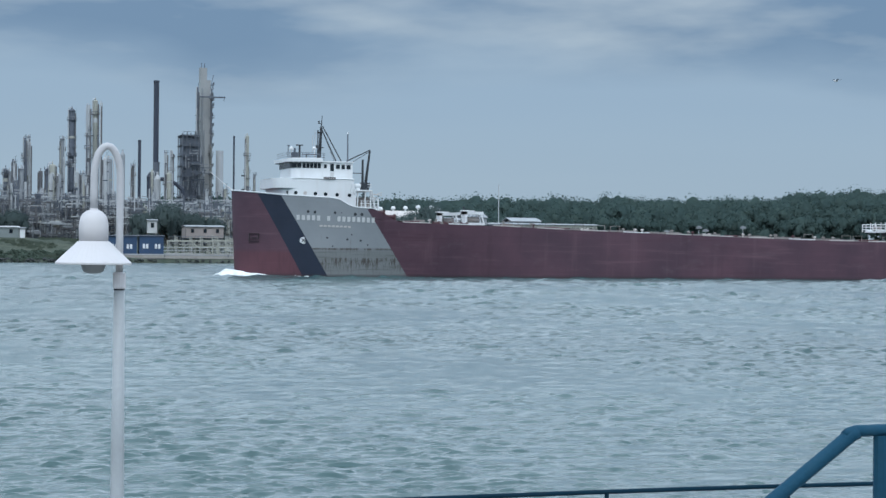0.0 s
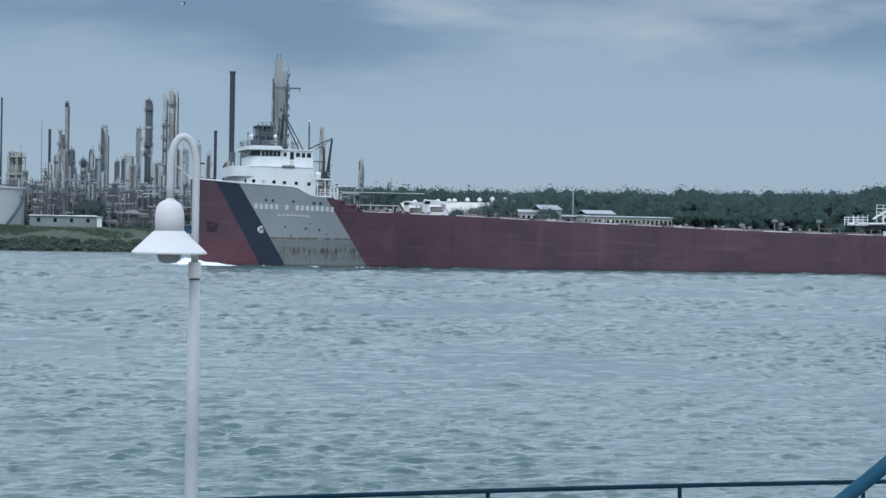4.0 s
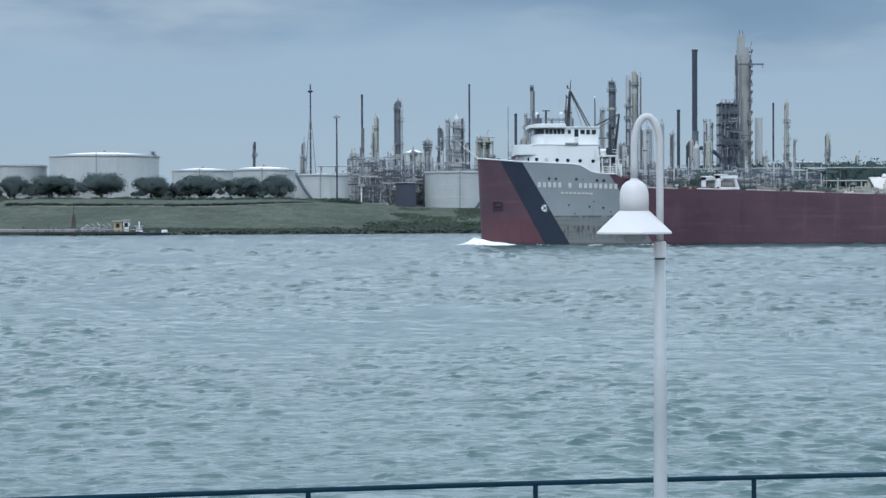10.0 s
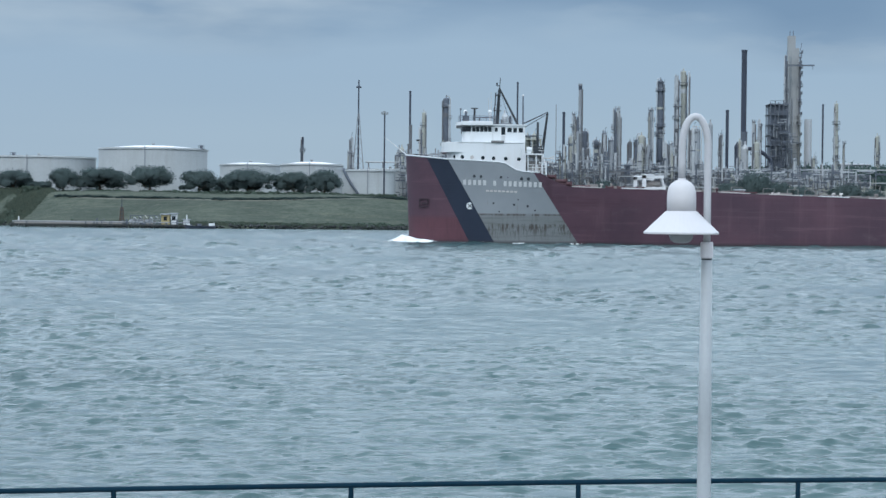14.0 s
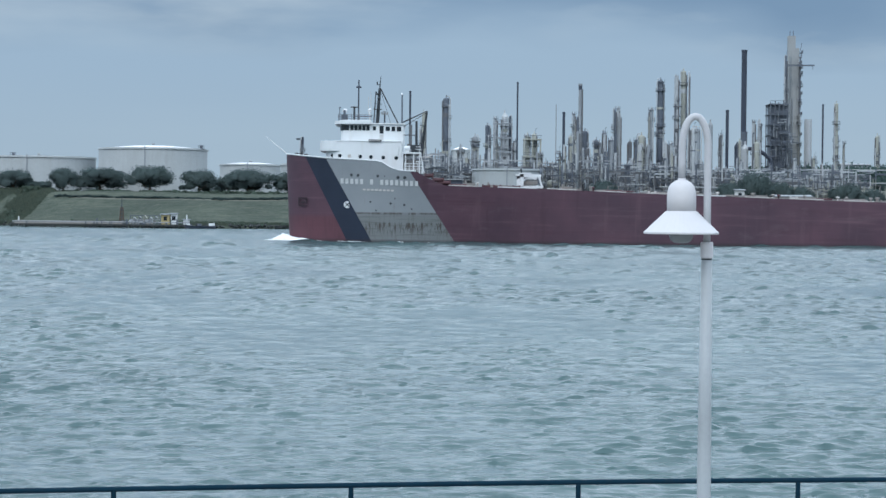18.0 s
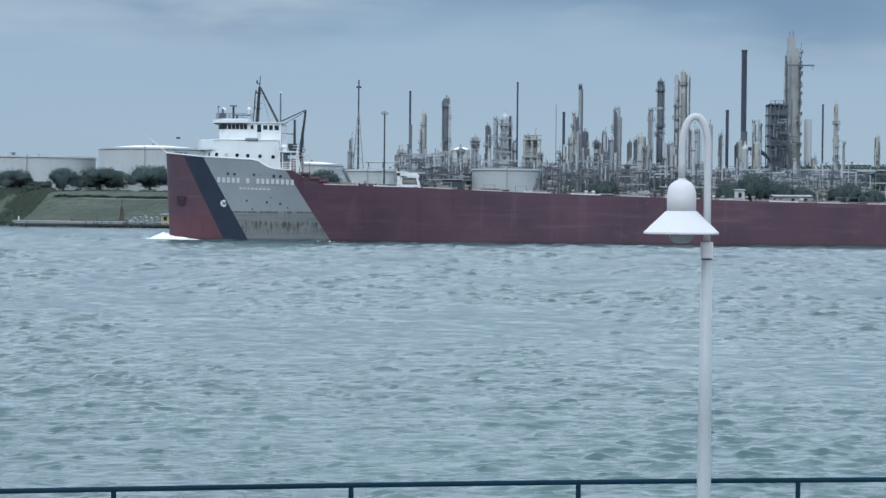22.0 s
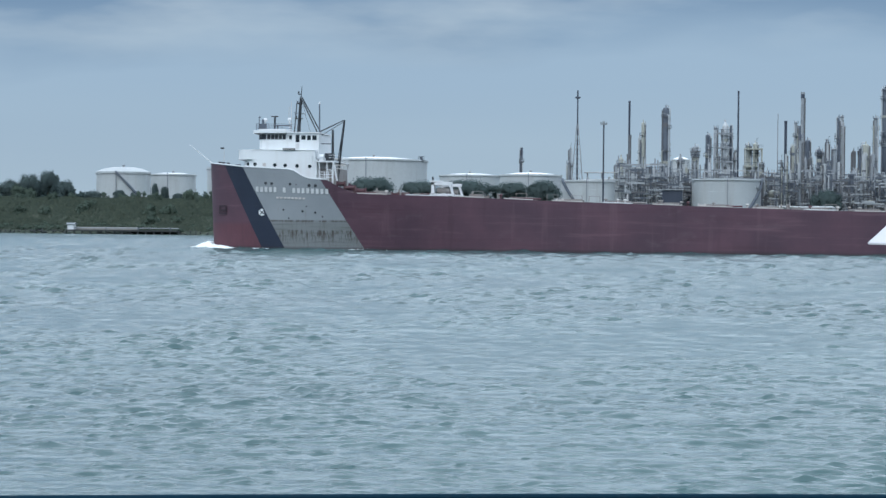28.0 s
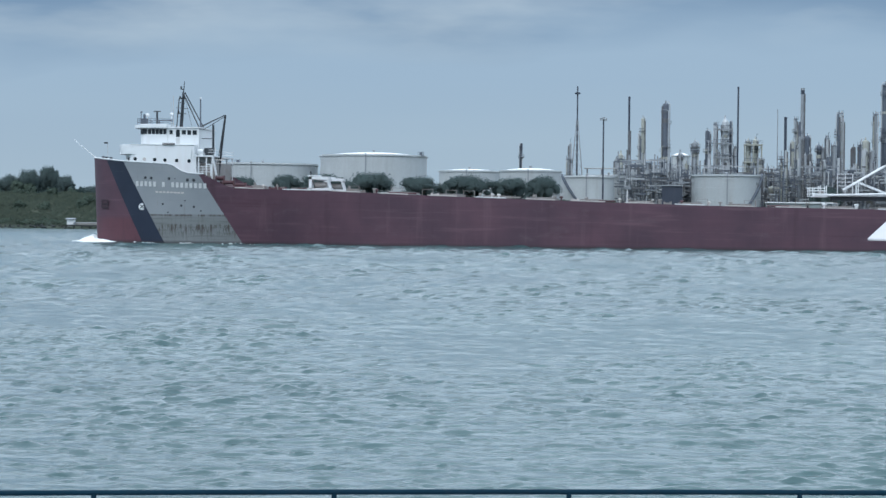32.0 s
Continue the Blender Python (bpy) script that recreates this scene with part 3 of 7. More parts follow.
def tree_kind(seed, wide, tall, material=None):
    """A broad, round-topped tree: short forked trunk under a wide lobed crown with a ragged underside."""
    rng = np.random.default_rng(seed)
    verts, faces, normals = crown(rng, 9500, wide, tall, 34, (0.12, 0.25), 0.13, 1.3, 0.25)
    leaves = sheet_mesh("crown", verts, faces, material or LEAF, True, normals)
    bm = B()
    rod(bm, (0, 0, -0.2), (0.1, 0, tall * 0.45), 0.34, 0.2, 7)
    for k in range(6):
        a = k * 1.05 + seed
        z = tall * (0.16 + 0.05 * k)
        rod(bm, (0.05, 0, z), (wide * 0.3 * math.cos(a), wide * 0.3 * math.sin(a), z + tall * 0.26), 0.15, 0.05, 5)
    return mesh_of("trunk", bm, BARK), leaves


KINDS = [tree_kind(k + 1, 10.5, 8.6) for k in range(7)]


def tree(x, y, wide, tall, seed, label="round dark green tree on the grassy bank", group="trees before the tanks"):
    at = (x, y, ground_z(x, y) - 0.2 - 0.05 * tall)
    ob = thing("tree", label, "tree", at, group)
    ob.scale = (wide / 9.6, wide / 10.5, 1.07 * tall / 8.6)
    ob.rotation_euler = (0, 0, seed * 1.7)
    for name, me in zip(("trunk", "crown"), KINDS[seed % 7]):
        o = new(name, me)
        o.parent = ob
    return ob


def woods(name, label, seed, spots, material, per_tree=210, leaf=(0.3, 0.55), lobes=7, low=0.02, sunk=0.0, core=0.22):
    """Woods that nobody could count: one mesh of leafy masses."""
    rng = np.random.default_rng(seed)
    verts, faces, normals = [], [], []
    for x, y, wide, tall in spots:
        v, f, n = crown(rng, per_tree, wide, tall, lobes, leaf, low, 1.1, core, 0.2)
        base, g = len(verts), ground_z(x, y) - 0.3 - sunk * tall
        verts += [(a + x, b + y, c + g) for a, b, c in v]
        normals += n
        faces += [tuple(base + i for i in face) for face in f]
    me = sheet_mesh(name, verts, faces, material, True, normals)
    return tagged(new(name, me), label, "trees", kind="stuff")


# height of the wood's top above the water, from west to east
SKYLINE = [(90, 23), (130, 24.2), (165, 25), (200, 24.8), (236, 25.2), (246, 28), (256, 25.4), (276, 26), (285, 28.5), (294, 26), (320, 27.2), (351, 29.5), (393, 32.5), (480, 36)]


def build_woods():
    rng = np.random.default_rng(12)
    spots = []
    for x in np.arange(104, 478, 6.2):
        for y, part_, wide in ((712, 1.0, 19), (694, 0.97, 17), (668, 0.86, 14), (646, 0.72, 12), (622, 0.56, 11)):
            px, py = x + rng.uniform(-3, 3), y + rng.uniform(-8, 8)
            if y < 660 and x < 165:
                continue
            g = ground_z(px, py)
            tall = (along(SKYLINE, px * 700 / py) * part_ - g * part_) * rng.uniform(0.92, 1.05)
            spots.append((px, py, wide * rng.uniform(0.85, 1.35), max(4.0, tall)))
    woods("far_woods", "dense green wood along the far bank", 3, spots, LEAF_WOOD, 1300, (0.22, 0.5), 20, 0.02, 0.0, 0.18)
    spots = [(rng.uniform(-700, 150), rng.uniform(1050, 1300), rng.uniform(18, 30), rng.uniform(10, 15)) for k in range(150)]
    woods("distant_woods", "low distant wood behind the refinery", 4, spots, LEAF_FAR, 240, (0.5, 0.9))
    spots = []
    for k in range(120):
        # darker growth along its foot
        x = rng.uniform(-330, -113)
        spots.append((x, along(SHORE, x) + rng.uniform(0.5, 6), rng.uniform(3, 6), rng.uniform(1.4, 2.4)))
    for k in range(95):
        # loose upright shrubs in drifts
        x = -225 + 34 * round(rng.uniform(-3, 3)) + rng.normal(0, 11)
        x = min(-118, max(-330, x))
        spots.append((x, along(SHORE, x) + rng.uniform(6, 44), rng.uniform(3.0, 6.0), rng.uniform(3.2, 6.0)))
    for k in range(40):
        x = rng.uniform(-330, -206)
        spots.append((x, along(SHORE, x) + rng.uniform(50, 80), rng.uniform(7, 11), rng.uniform(6, 11)))
    for k in range(170):
        # a ragged hedge before the tanks
        x = rng.uniform(-118, -8)
        spots.append((x, along(SHORE, x) + rng.uniform(60, 76), rng.uniform(2, 6), rng.uniform(0.8, 1.8)))
    for k in range(260):
        # rough growth on the lower slope before the refinery
        x = rng.uniform(-8, 70)
        spots.append((x, along(SHORE, x) + rng.uniform(1, 15), rng.uniform(1.6, 4.5), rng.uniform(1.0, 2.4)))
    for k in range(260):
        x = rng.uniform(-110, 68)
        spots.append((x, along(SHORE, x) + 0.8 + 6 * rng.uniform(0, 1) ** 2.2, rng.uniform(1.6, 5), rng.uniform(0.7, 1.5)))
    woods("bank_shrubs", "green shrubs and tall weeds on the river bank", 5, spots, LEAF_BUSH, 230, (0.14, 0.30), 6, 0.0, 0.3)
    spots = []
    for k in range(210):
        # rank growth in the ditch behind the service track
        x = rng.uniform(-108, -10)
        spots.append((x, along(SHORE, x) + 45.6 + rng.uniform(-0.5, 0.5), rng.uniform(2, 5), rng.uniform(0.5, 1.0)))
    woods("ditch_growth", "low dark growth in the ditch along the track", 6, spots, LEAF_FAR, 150, (0.12, 0.25), 5, 0.0, 0.2)


build_woods()


def build_weeds():
    """Tall weeds and rough grass standing all over the far bank, as one mesh of small blades."""
    rng = np.random.default_rng(17)
    x = np.concatenate([rng.uniform(-330, -112, 30000), rng.uniform(-112, 68, 15000)])
    d = np.where(x < -112, rng.uniform(0.5, 52, len(x)), 0.5 + 40 * rng.uniform(0, 1, len(x)) ** 1.8)
    y = np.array([along(SHORE, v) for v in x]) + d
    drift = np.array([noise.noise((a * 0.06, b * 0.09, 3.0)) for a, b in zip(x, y)])
    keep = (x < -112) | ((drift > 0.0) & ((x > -8) | (d < 7)))
    x, y, drift = x[keep], y[keep], drift[keep]
    g = np.array([ground_z(a, b) for a, b in zip(x, y)])
    n = len(x)
    tall = rng.uniform(0.25, 0.75, n) * np.where(x < -112, 1.5, 0.75) * (1 + 0.8 * np.clip(drift, -0.5, 1))
    wide, a = rng.uniform(0.25, 0.8, n), rng.normal(0, 0.5, n)
    ex, ey = wide * np.cos(a), wide * np.sin(a)
    lean = rng.normal(0, 0.15, n)
    q = [np.stack(v, -1) for v in ((x - ex, y - ey, g - 0.3), (x + ex, y + ey, g - 0.3), (x + ex * 0.6 + lean, y + ey * 0.6 + 0.2, g + tall * rng.uniform(0.6, 1.1, n)), (x - ex * 0.6 + lean, y - ey * 0.6 + 0.2, g + tall))]
    verts = np.stack(q, 1).reshape(-1, 3).tolist()
    faces = np.arange(4 * n).reshape(-1, 4).tolist()
    up = np.repeat(np.stack([rng.normal(0, 0.25, n), rng.normal(-0.35, 0.2, n), np.ones(n)], -1), 4, axis=0).tolist()
    tagged(new("bank_weeds", sheet_mesh("bank_weeds", verts, faces, WEED, True, up)), "rough green weeds all over the bank", "weeds", kind="stuff")


build_weeds()


def build_bank_stones():
    rng = np.random.default_rng(8)
    x = np.concatenate([rng.uniform(-330, 330, 2400), rng.uniform(-112, 70, 900)])
    y = np.array([along(SHORE, v) for v in x]) + rng.uniform(-1.2, 1.4, len(x)) + np.array([noise.noise((v * 0.09, 0, 9)) * 1.2 for v in x])
    z = rng.uniform(-0.1, 0.9, len(x))
    v, f = clumps(rng, np.stack([x, y, z], -1), rng.uniform(0.25, 0.6, len(x)))
    tagged(new("bank_stones", sheet_mesh("bank_stones", v.tolist(), f.tolist(), STONE, False)), "dark boulders along the far waterline", "stones", kind="stuff")


build_bank_stones()


# ---- the freighter ----
TOP = [(0, 13.22), (6.3, 12.55), (14.6, 12.08), (15.1, 11.85), (15.7, 11.45), (16.5, 11.0), (17.5, 10.72), (19, 10.62), (20.9, 10.6), (21.25, 9.9), (22.8, 9.15), (24.5, 8.5), (40, 8.15), (52, 7.7), (82, 6.85), (97, 6.5), (120, 6.2), (234, 5.2)]
DECK_Y = 299.0


def half_breadth(s):
    q = min(max(s / 30, 0), 1)
    b = 10.65 * (1 - (1 - q) ** 2.4) ** 0.62
    if s > 212:
        b *= math.sqrt(max(0.05, 1 - ((s - 212) / 24) ** 2))
    return b


def hull_top(s):
    return along(TOP, s)


def hull_y(s, z):
    """Half-breadth at a height: the bow flares out from a finer waterline."""
    top = hull_top(s)
    fine = 0.16 * math.exp(-s / 9) + 0.17 * math.exp(-(((s - 27) / 15) ** 2))
    return half_breadth(s) * (1 - fine * (1 - (z + 3) / (top + 3)))


def build_ship():
    ship = thing("freighter", "long lake freighter, worn red hull, grey and navy bow, white pilothouse", "ship", (57.66, DECK_Y, 0))
    stations = [0, 0.15, 0.4, 0.8, 1.3, 2, 3, 4, 5, 6, 7, 8, 9, 10, 11, 12, 13, 14, 15, 15.5, 16, 16.5, 17, 17.5, 18.3, 19, 20, 21.3, 22, 22.5, 23, 23.5, 24.2, 24.9, 27, 30] + list(range(35, 211, 5)) + [214, 218, 222, 226, 229, 231, 233, 234]
    verts, faces = [], []
    rows = 9
    for s in stations:
        top = hull_top(s)
        for side in (-1, 1):
            for k in range(rows):
                z = -3 + (top + 3) * k / (rows - 1)
                b = hull_y(s, z)
                verts.append((s + (top - z) * 0.045 * math.exp(-s / 5), side * b, z))
    n = len(stations)
    step = rows * 2
    for i in range(n - 1):
        for k in range(rows - 1):
            a = i * step + k
            faces.append((a, a + 1, a + step + 1, a + step))
            a += rows
            faces.append((a, a + step, a + step + 1, a + 1))
        a, b = i * step, i * step + rows
        faces.append((a, a + step, b + step, b))
    a = (n - 1) * step
    faces.append(tuple(a + k for k in range(rows)) + tuple(a + rows + k for k in range(rows - 1, -1, -1)))
    hull = new("hull", sheet_mesh("hull", verts, faces, HULL))
    hull.parent = ship
    tagged(hull, "red riveted steel hull with slanted navy and grey bands")

    # decks
    def deck(name, s0, s1, drop, inset, material):
        bm = B()
        steps = max(8, int((s1 - s0) / 3))
        rows_ = []
        for k in range(steps + 1):
            s = s0 + (s1 - s0) * k / steps
            b = max(0.05, half_breadth(s) - inset)
            z = hull_top(s) - drop
            rows_.append((bm.verts.new((s, -b, z)), bm.verts.new((s, b, z))))
        for p, q in zip(rows_, rows_[1:]):
            bm.faces.new((p[0], q[0], q[1], p[1]))
        part(name, bm, material, ship)

    deck("forecastle_deck", 0.4, 21.5, 0.95, 0.05, DECK_RED)
    deck("main_deck", 23.4, 233.6, 0.06, 0.03, DECK_RED)
    # white cap along the forecastle bulwark, sweeping down at its end
    for side in (-1, 1):
        bm = B()
        tube(bm, [(s, side * half_breadth(s), hull_top(s) + 0.05) for s in (0, 0.2, 0.6, 1.3, 2, 3, 4.5, 6.3, 8, 10, 12, 14, 15, 15.5, 16, 16.5, 17, 17.5, 18.3, 19, 20)], 0.11, 6)
        part("bulwark_cap", bm, WHITE, ship, "white bulwark cap rail")
    # the steering pole over the stem
    bm = B()
    rod(bm, (0.1, 0, 13.3), (-3.4, 0, 16.1), 0.085, 0.035, 6)
    part("steering_pole", bm, WHITE, ship, "thin pale steering pole over the stem")
    bm = B()
    rod(bm, (2.1, 0, 12.6), (2.1, 0, 15.7), 0.03, 0.03, 5)
    part("jackstaff", bm, PALE, ship)
    bm = B()
    box(bm, 1.5, 2.1, -0.03, 0.03, 15.45, 15.7)
    part("pennant", bm, BLACK, ship, "small dark pennant")
    for x, y in ((1.6, -0.7), (2.3, -1.2), (3.1, -1.6)):
        bm = B()
        turned(bm, [(0.22, 0), (0.22, 0.35), (0.3, 0.4), (0.26, 0.5)], 8, (x, y, hull_top(x) - 0.1))
        part("bollard", bm, BLACK, ship)

    # rounded deckhouses
    def house(name, s0, s1, half, z0, z1, material, nose=2.0, label="", slope=0.0):
        """A deckhouse with a rounded front; its top may slope down aft."""
        bm = B()
        front = [(s0 + nose * (1 - math.sin(math.pi / 2 * k / 8)), -((half - nose * 1.2) + nose * 1.2 * math.cos(math.pi / 2 * k / 8))) for k in range(9)]
        ring = [(s1, -half)] + front + [(x, -y) for x, y in front[::-1]] + [(s1, half)]
        lo = [bm.verts.new((x, y, z0)) for x, y in ring]
        hi = [bm.verts.new((x, y, z1 - slope * (x - s0))) for x, y in ring]
        m = len(ring)
        for k in range(m):
            bm.faces.new((lo[k], lo[(k + 1) % m], hi[(k + 1) % m], hi[k]))
        bm.faces.new(hi)
        bm.faces.new(lo[::-1])
        return part(name, bm, material, ship, label)

    lower = house("lower_deckhouse", 6.3, 18.05, 7.35, 11.5, 13.62, WHITE, 2.8, "white forecastle deckhouse with round ports")
    bm = B()
    box(bm, 14.4, 18.05, -7.35, 7.35, 9.7, 11.5)
    part("house_side", bm, WHITE, lower)
    bridge = house("bridge_deck", 5.4, 17.75, 7.3, 13.62, 15.1, WHITE, 2.6, "white bridge deck with solid bulwark")
    pilot = house("pilothouse", 8.5, 13.1, 5.35, 15.1, 17.7, WHITE, 1.5, "white pilothouse with a band of dark windows")
    cabin = house("rear_cabin", 13.12, 18.0, 5.3, 13.8, 17.7, WHITE, 0.05, "white cabin behind the pilothouse")
    house("pilothouse_roof", 7.55, 13.08, 6.0, 17.71, 18.2, WHITE, 1.9, "white overhanging roof brim")
    house("roof_crown", 8.3, 13.0, 5.3, 18.2, 18.36, WHITE, 1.6)
    house("cabin_roof", 13.1, 18.15, 5.5, 17.72, 17.9, WHITE, 0.05)
    # black sheet as shade under the brim; a lip along the bulwark
    house("brim_soffit", 7.65, 13.05, 5.9, 17.66, 17.708, BLACK, 1.85)
    bm = B()
    tube(bm, [(17.7, -7.32, 15.1), (12, -7.32, 15.1), (8.0, -7.32, 15.1), (6.4, -6.4, 15.1), (5.5, -4.3, 15.1), (5.38, 0, 15.1), (5.5, 4.3, 15.1), (6.4, 6.4, 15.1), (8.0, 7.32, 15.1), (17.7, 7.32, 15.1)], 0.09, 6)
    part("bulwark_lip", bm, WHITE, bridge)

    def pane(owner, s0, s1, y, z0, z1, material=None, name="window"):
        bm = B()
        box(bm, s0, s1, y - 0.05, y + 0.02, z0, z1)
        return part(name, bm, material or GLASS, owner, "dark window pane")

    for k in range(5):
        for y in (-5.35, 5.38):
            pane(pilot, 10.0 + k * 0.6, 10.0 + k * 0.6 + 0.5, y, 16.78, 17.55)
    for k in range(8):
        y = -3.45 + k * 0.86
        bm = B()
        box(bm, 8.44, 8.53, y, y + 0.74, 16.78, 17.55)
        part("window", bm, GLASS, pilot, "dark window pane")
    for side in (-1, 1):
        for k in range(3):
            # the corner panes of the rounded front
            a = radians(18 + 27 * k)
            cx, cy = 8.5 + 1.5 * (1 - math.sin(a)), side * ((5.35 - 1.8) + 1.8 * math.cos(a))
            bm = B()
            box(bm, -0.33, 0.33, -0.05, 0.05, 16.78, 17.55)
            bm.transform(Matrix.Translation((cx - 0.03, cy + 0.03 * side, 0)) @ Matrix.Rotation(side * a, 4, "Z"))
            part("window", bm, GLASS, pilot, "dark window pane")
    for s0, s1, z0, z1 in ((13.4, 13.85, 16.8, 17.4), (14.4, 15.0, 16.35, 17.5), (15.3, 15.95, 16.75, 17.4), (16.2, 16.75, 16.7, 17.4), (17.0, 17.65, 16.7, 17.4)):
        pane(cabin, s0, s1, -5.3, z0, z1)
    pane(cabin, 14.4, 15.0, -5.3, 15.0, 16.2, SIDING, "cabin_door")
    bm = B()
    box(bm, 12.85, 14.75, -7.5, -7.42, 15.02, 15.36)
    board = part("name_board", bm, BLACK, bridge, "dark carved name board on the bulwark")
    for s in (13.1, 13.45, 13.8, 14.15, 14.45):
        bm = B()
        box(bm, s - 0.12, s + 0.06, -7.53, -7.49, 15.1, 15.28)
        part("letter_bar", bm, PALE, board)
    for k, s in enumerate((7.45, 8.55, 10.0, 11.62, 13.22, 15.05, 17.0)):
        bm = B()
        y = -7.35 if s > 9.1 else -(7.35 - 3.36 + 3.36 * math.sqrt(max(0, 1 - ((9.1 - s) / 2.8) ** 2)))
        z = 12.93 - (s - 7.45) * 0.033
        turned(bm, [(0.2, -0.05), (0.28, -0.05), (0.28, 0.04), (0.2, 0.04)], 14)
        bm.transform(Matrix.Translation((s, y, z)) @ Matrix.Rotation(radians(90), 4, "X"))
        part("porthole", bm, PALE if k == 2 else GLASS, lower, "round porthole")
    # platform behind the house, on posts, with rails and ladders
    bm = B()
    box(bm, 17.4, 20.7, -7.2, 7.2, 13.3, 13.5)
    platform = part("boat_platform", bm, WHITE, ship, "white platform behind the pilothouse")
    for s in (18.4, 19.6, 20.5):
        bm = B()
        rod(bm, (s, -7.0, hull_top(s) - 0.9), (s, -7.0, 13.35), 0.10, n=6)
        part("post", bm, WHITE, platform)
        bm = B()
        rod(bm, (s, 7.0, hull_top(s) - 0.9), (s, 7.0, 13.35), 0.10, n=6)
        part("post", bm, WHITE, platform)
    bm = B()
    box(bm, 18.2, 20.6, -6.0, 6.0, 9.9, 12.4)
    part("deck_locker", bm, DECK_GREY, ship, "pale locker in the shade under the platform")
    for z in (10.95, 11.35, 11.75):
        bm = B()
        tube(bm, [(18.2, -9.5, z), (19.6, -9.7, z), (20.9, -9.8, z)], 0.045, 5)
        part("rail", bm, WHITE, ship)
    for s in (18.3, 19.0, 19.7, 20.3, 20.9):
        bm = B()
        rod(bm, (s, -9.7, hull_top(s) - 0.3), (s, -9.7, 11.8), 0.05, n=5)
        part("rail_post", bm, WHITE, ship)
    # broad white break-of-deck frame with a ladder behind it
    bm = B()
    rod(bm, (20.95, -9.7, 10.3), (20.95, -9.7, 12.1), 0.13, n=6)
    rod(bm, (20.95, -9.7, 12.0), (20.0, -8.2, 12.1), 0.08, n=6)
    part("break_post", bm, WHITE, ship, "white post at the break of the deck")
    bm = B()
    rod(bm, (21.5, -7.4, 8.9), (20.6, -7.4, 13.4), 0.08, n=6)
    rod(bm, (21.5, -6.7, 8.9), (20.6, -6.7, 13.4), 0.08, n=6)
    for k in range(9):
        q = k / 9
        rod(bm, (21.5 - 0.9 * q, -7.4, 9.2 + 4.2 * q), (21.5 - 0.9 * q, -6.7, 9.2 + 4.2 * q), 0.05, n=5)
    part("ladder", bm, WHITE, ship, "white ladder to the boat platform")
    bm = B()
    tube(bm, [(20.4, -6.5, 12.9), (22.4, -6.5, 12.75)], 0.07, 6)
    tube(bm, [(20.4, -6.5, 12.4), (21.9, -6.5, 12.3)], 0.05, 6)
    rod(bm, (21.4, -6.5, 12.8), (22.4, -6.5, 13.15), 0.06, n=5)
    part("davit_arm", bm, PALE, ship)
    # rails, davits and gear round the platform
    for z in (13.95, 14.35):
        bm = B()
        tube(bm, [(18.3, 7.1, z), (20.65, 7.1, z), (20.65, -7.1, z), (19.9, -7.1, z)], 0.035, 5)
        part("platform_rail", bm, WHITE, ship)
    bm = B()
    box(bm, 19.15, 20.45, -6.5, -5.2, 13.9, 14.65)
    box(bm, 19.25, 20.35, -6.4, -5.3, 13.5, 13.9)
    part("liferaft_box", bm, BLACK, ship, "black box on the platform")
    bm = B()
    rod(bm, (18.2, -6.2, 14.15), (19.0, -6.2, 14.15), 0.36, n=10)
    box(bm, 18.3, 18.9, -6.4, -6.0, 13.5, 13.9)
    part("liferaft_canister", bm, WHITE, ship, "white round liferaft canister")
    # winches and bitts on the step behind the forecastle
    for s, y, w in ((21.9, -7.6, 0.6), (23.3, -7.9, 0.8), (24.2, -4.0, 0.9)):
        bm = B()
        z = hull_top(s) + 0.05
        rod(bm, (s - w, y, z + 0.4), (s + w, y, z + 0.4), 0.3, n=10)
        box(bm, s - w - 0.1, s - w + 0.1, y - 0.4, y + 0.4, z - 0.1, z + 0.8)
        box(bm, s + w - 0.1, s + w + 0.1, y - 0.4, y + 0.4, z - 0.1, z + 0.8)
        part("mooring_winch", bm, DECK_RED, ship, "rusty mooring winch")
    for s in (17.25, 17.75):
        bm = B()
        rod(bm, (s, -7.45, 12.85), (s + 0.05, -7.45, 14.4), 0.09, n=6)
        part("gangway_rail", bm, WHITE, ship)

    # masts and rigging over the pilothouse

    def gear(name, bm, material, owner, label=""):
        """Gear near the centreline, set a little forward."""
        bm.transform(Matrix.Translation((-0.85, 0, -0.12)))
        return part(name, bm, material, owner, label)

    bm = B()
    rod(bm, (14.7, 0, 17.8), (15.05, 0, 23.6), 0.30, 0.20, 8)
    rod(bm, (15.05, 0, 23.6), (15.2, 0, 25.4), 0.09, 0.05, 6)
    gear("mast", bm, BLACK, ship, "dark raked steel mast")
    for y in (-0.7, 0.7):
        bm = B()
        rod(bm, (15.1, y, 23.7), (18.1, y * 2.4, 17.9), 0.10, n=6)
        gear("mast_strut", bm, BLACK, ship)
    bm = B()
    rod(bm, (14.2, -0.9, 17.9), (14.45, -0.4, 22.6), 0.09, n=5)
    rod(bm, (14.45, -0.4, 22.6), (15.0, 0, 22.9), 0.07, n=5)
    rod(bm, (15.05, 0, 23.6), (16.9, -1.5, 17.9), 0.03, n=4)
    rod(bm, (14.75, -1.1, 22.0), (14.95, 1.1, 22.0), 0.05, n=5)
    rod(bm, (14.3, -1.4, 21.2), (15.4, 1.4, 21.2), 0.05, n=5)
    gear("mast_yard", bm, BLACK, ship)
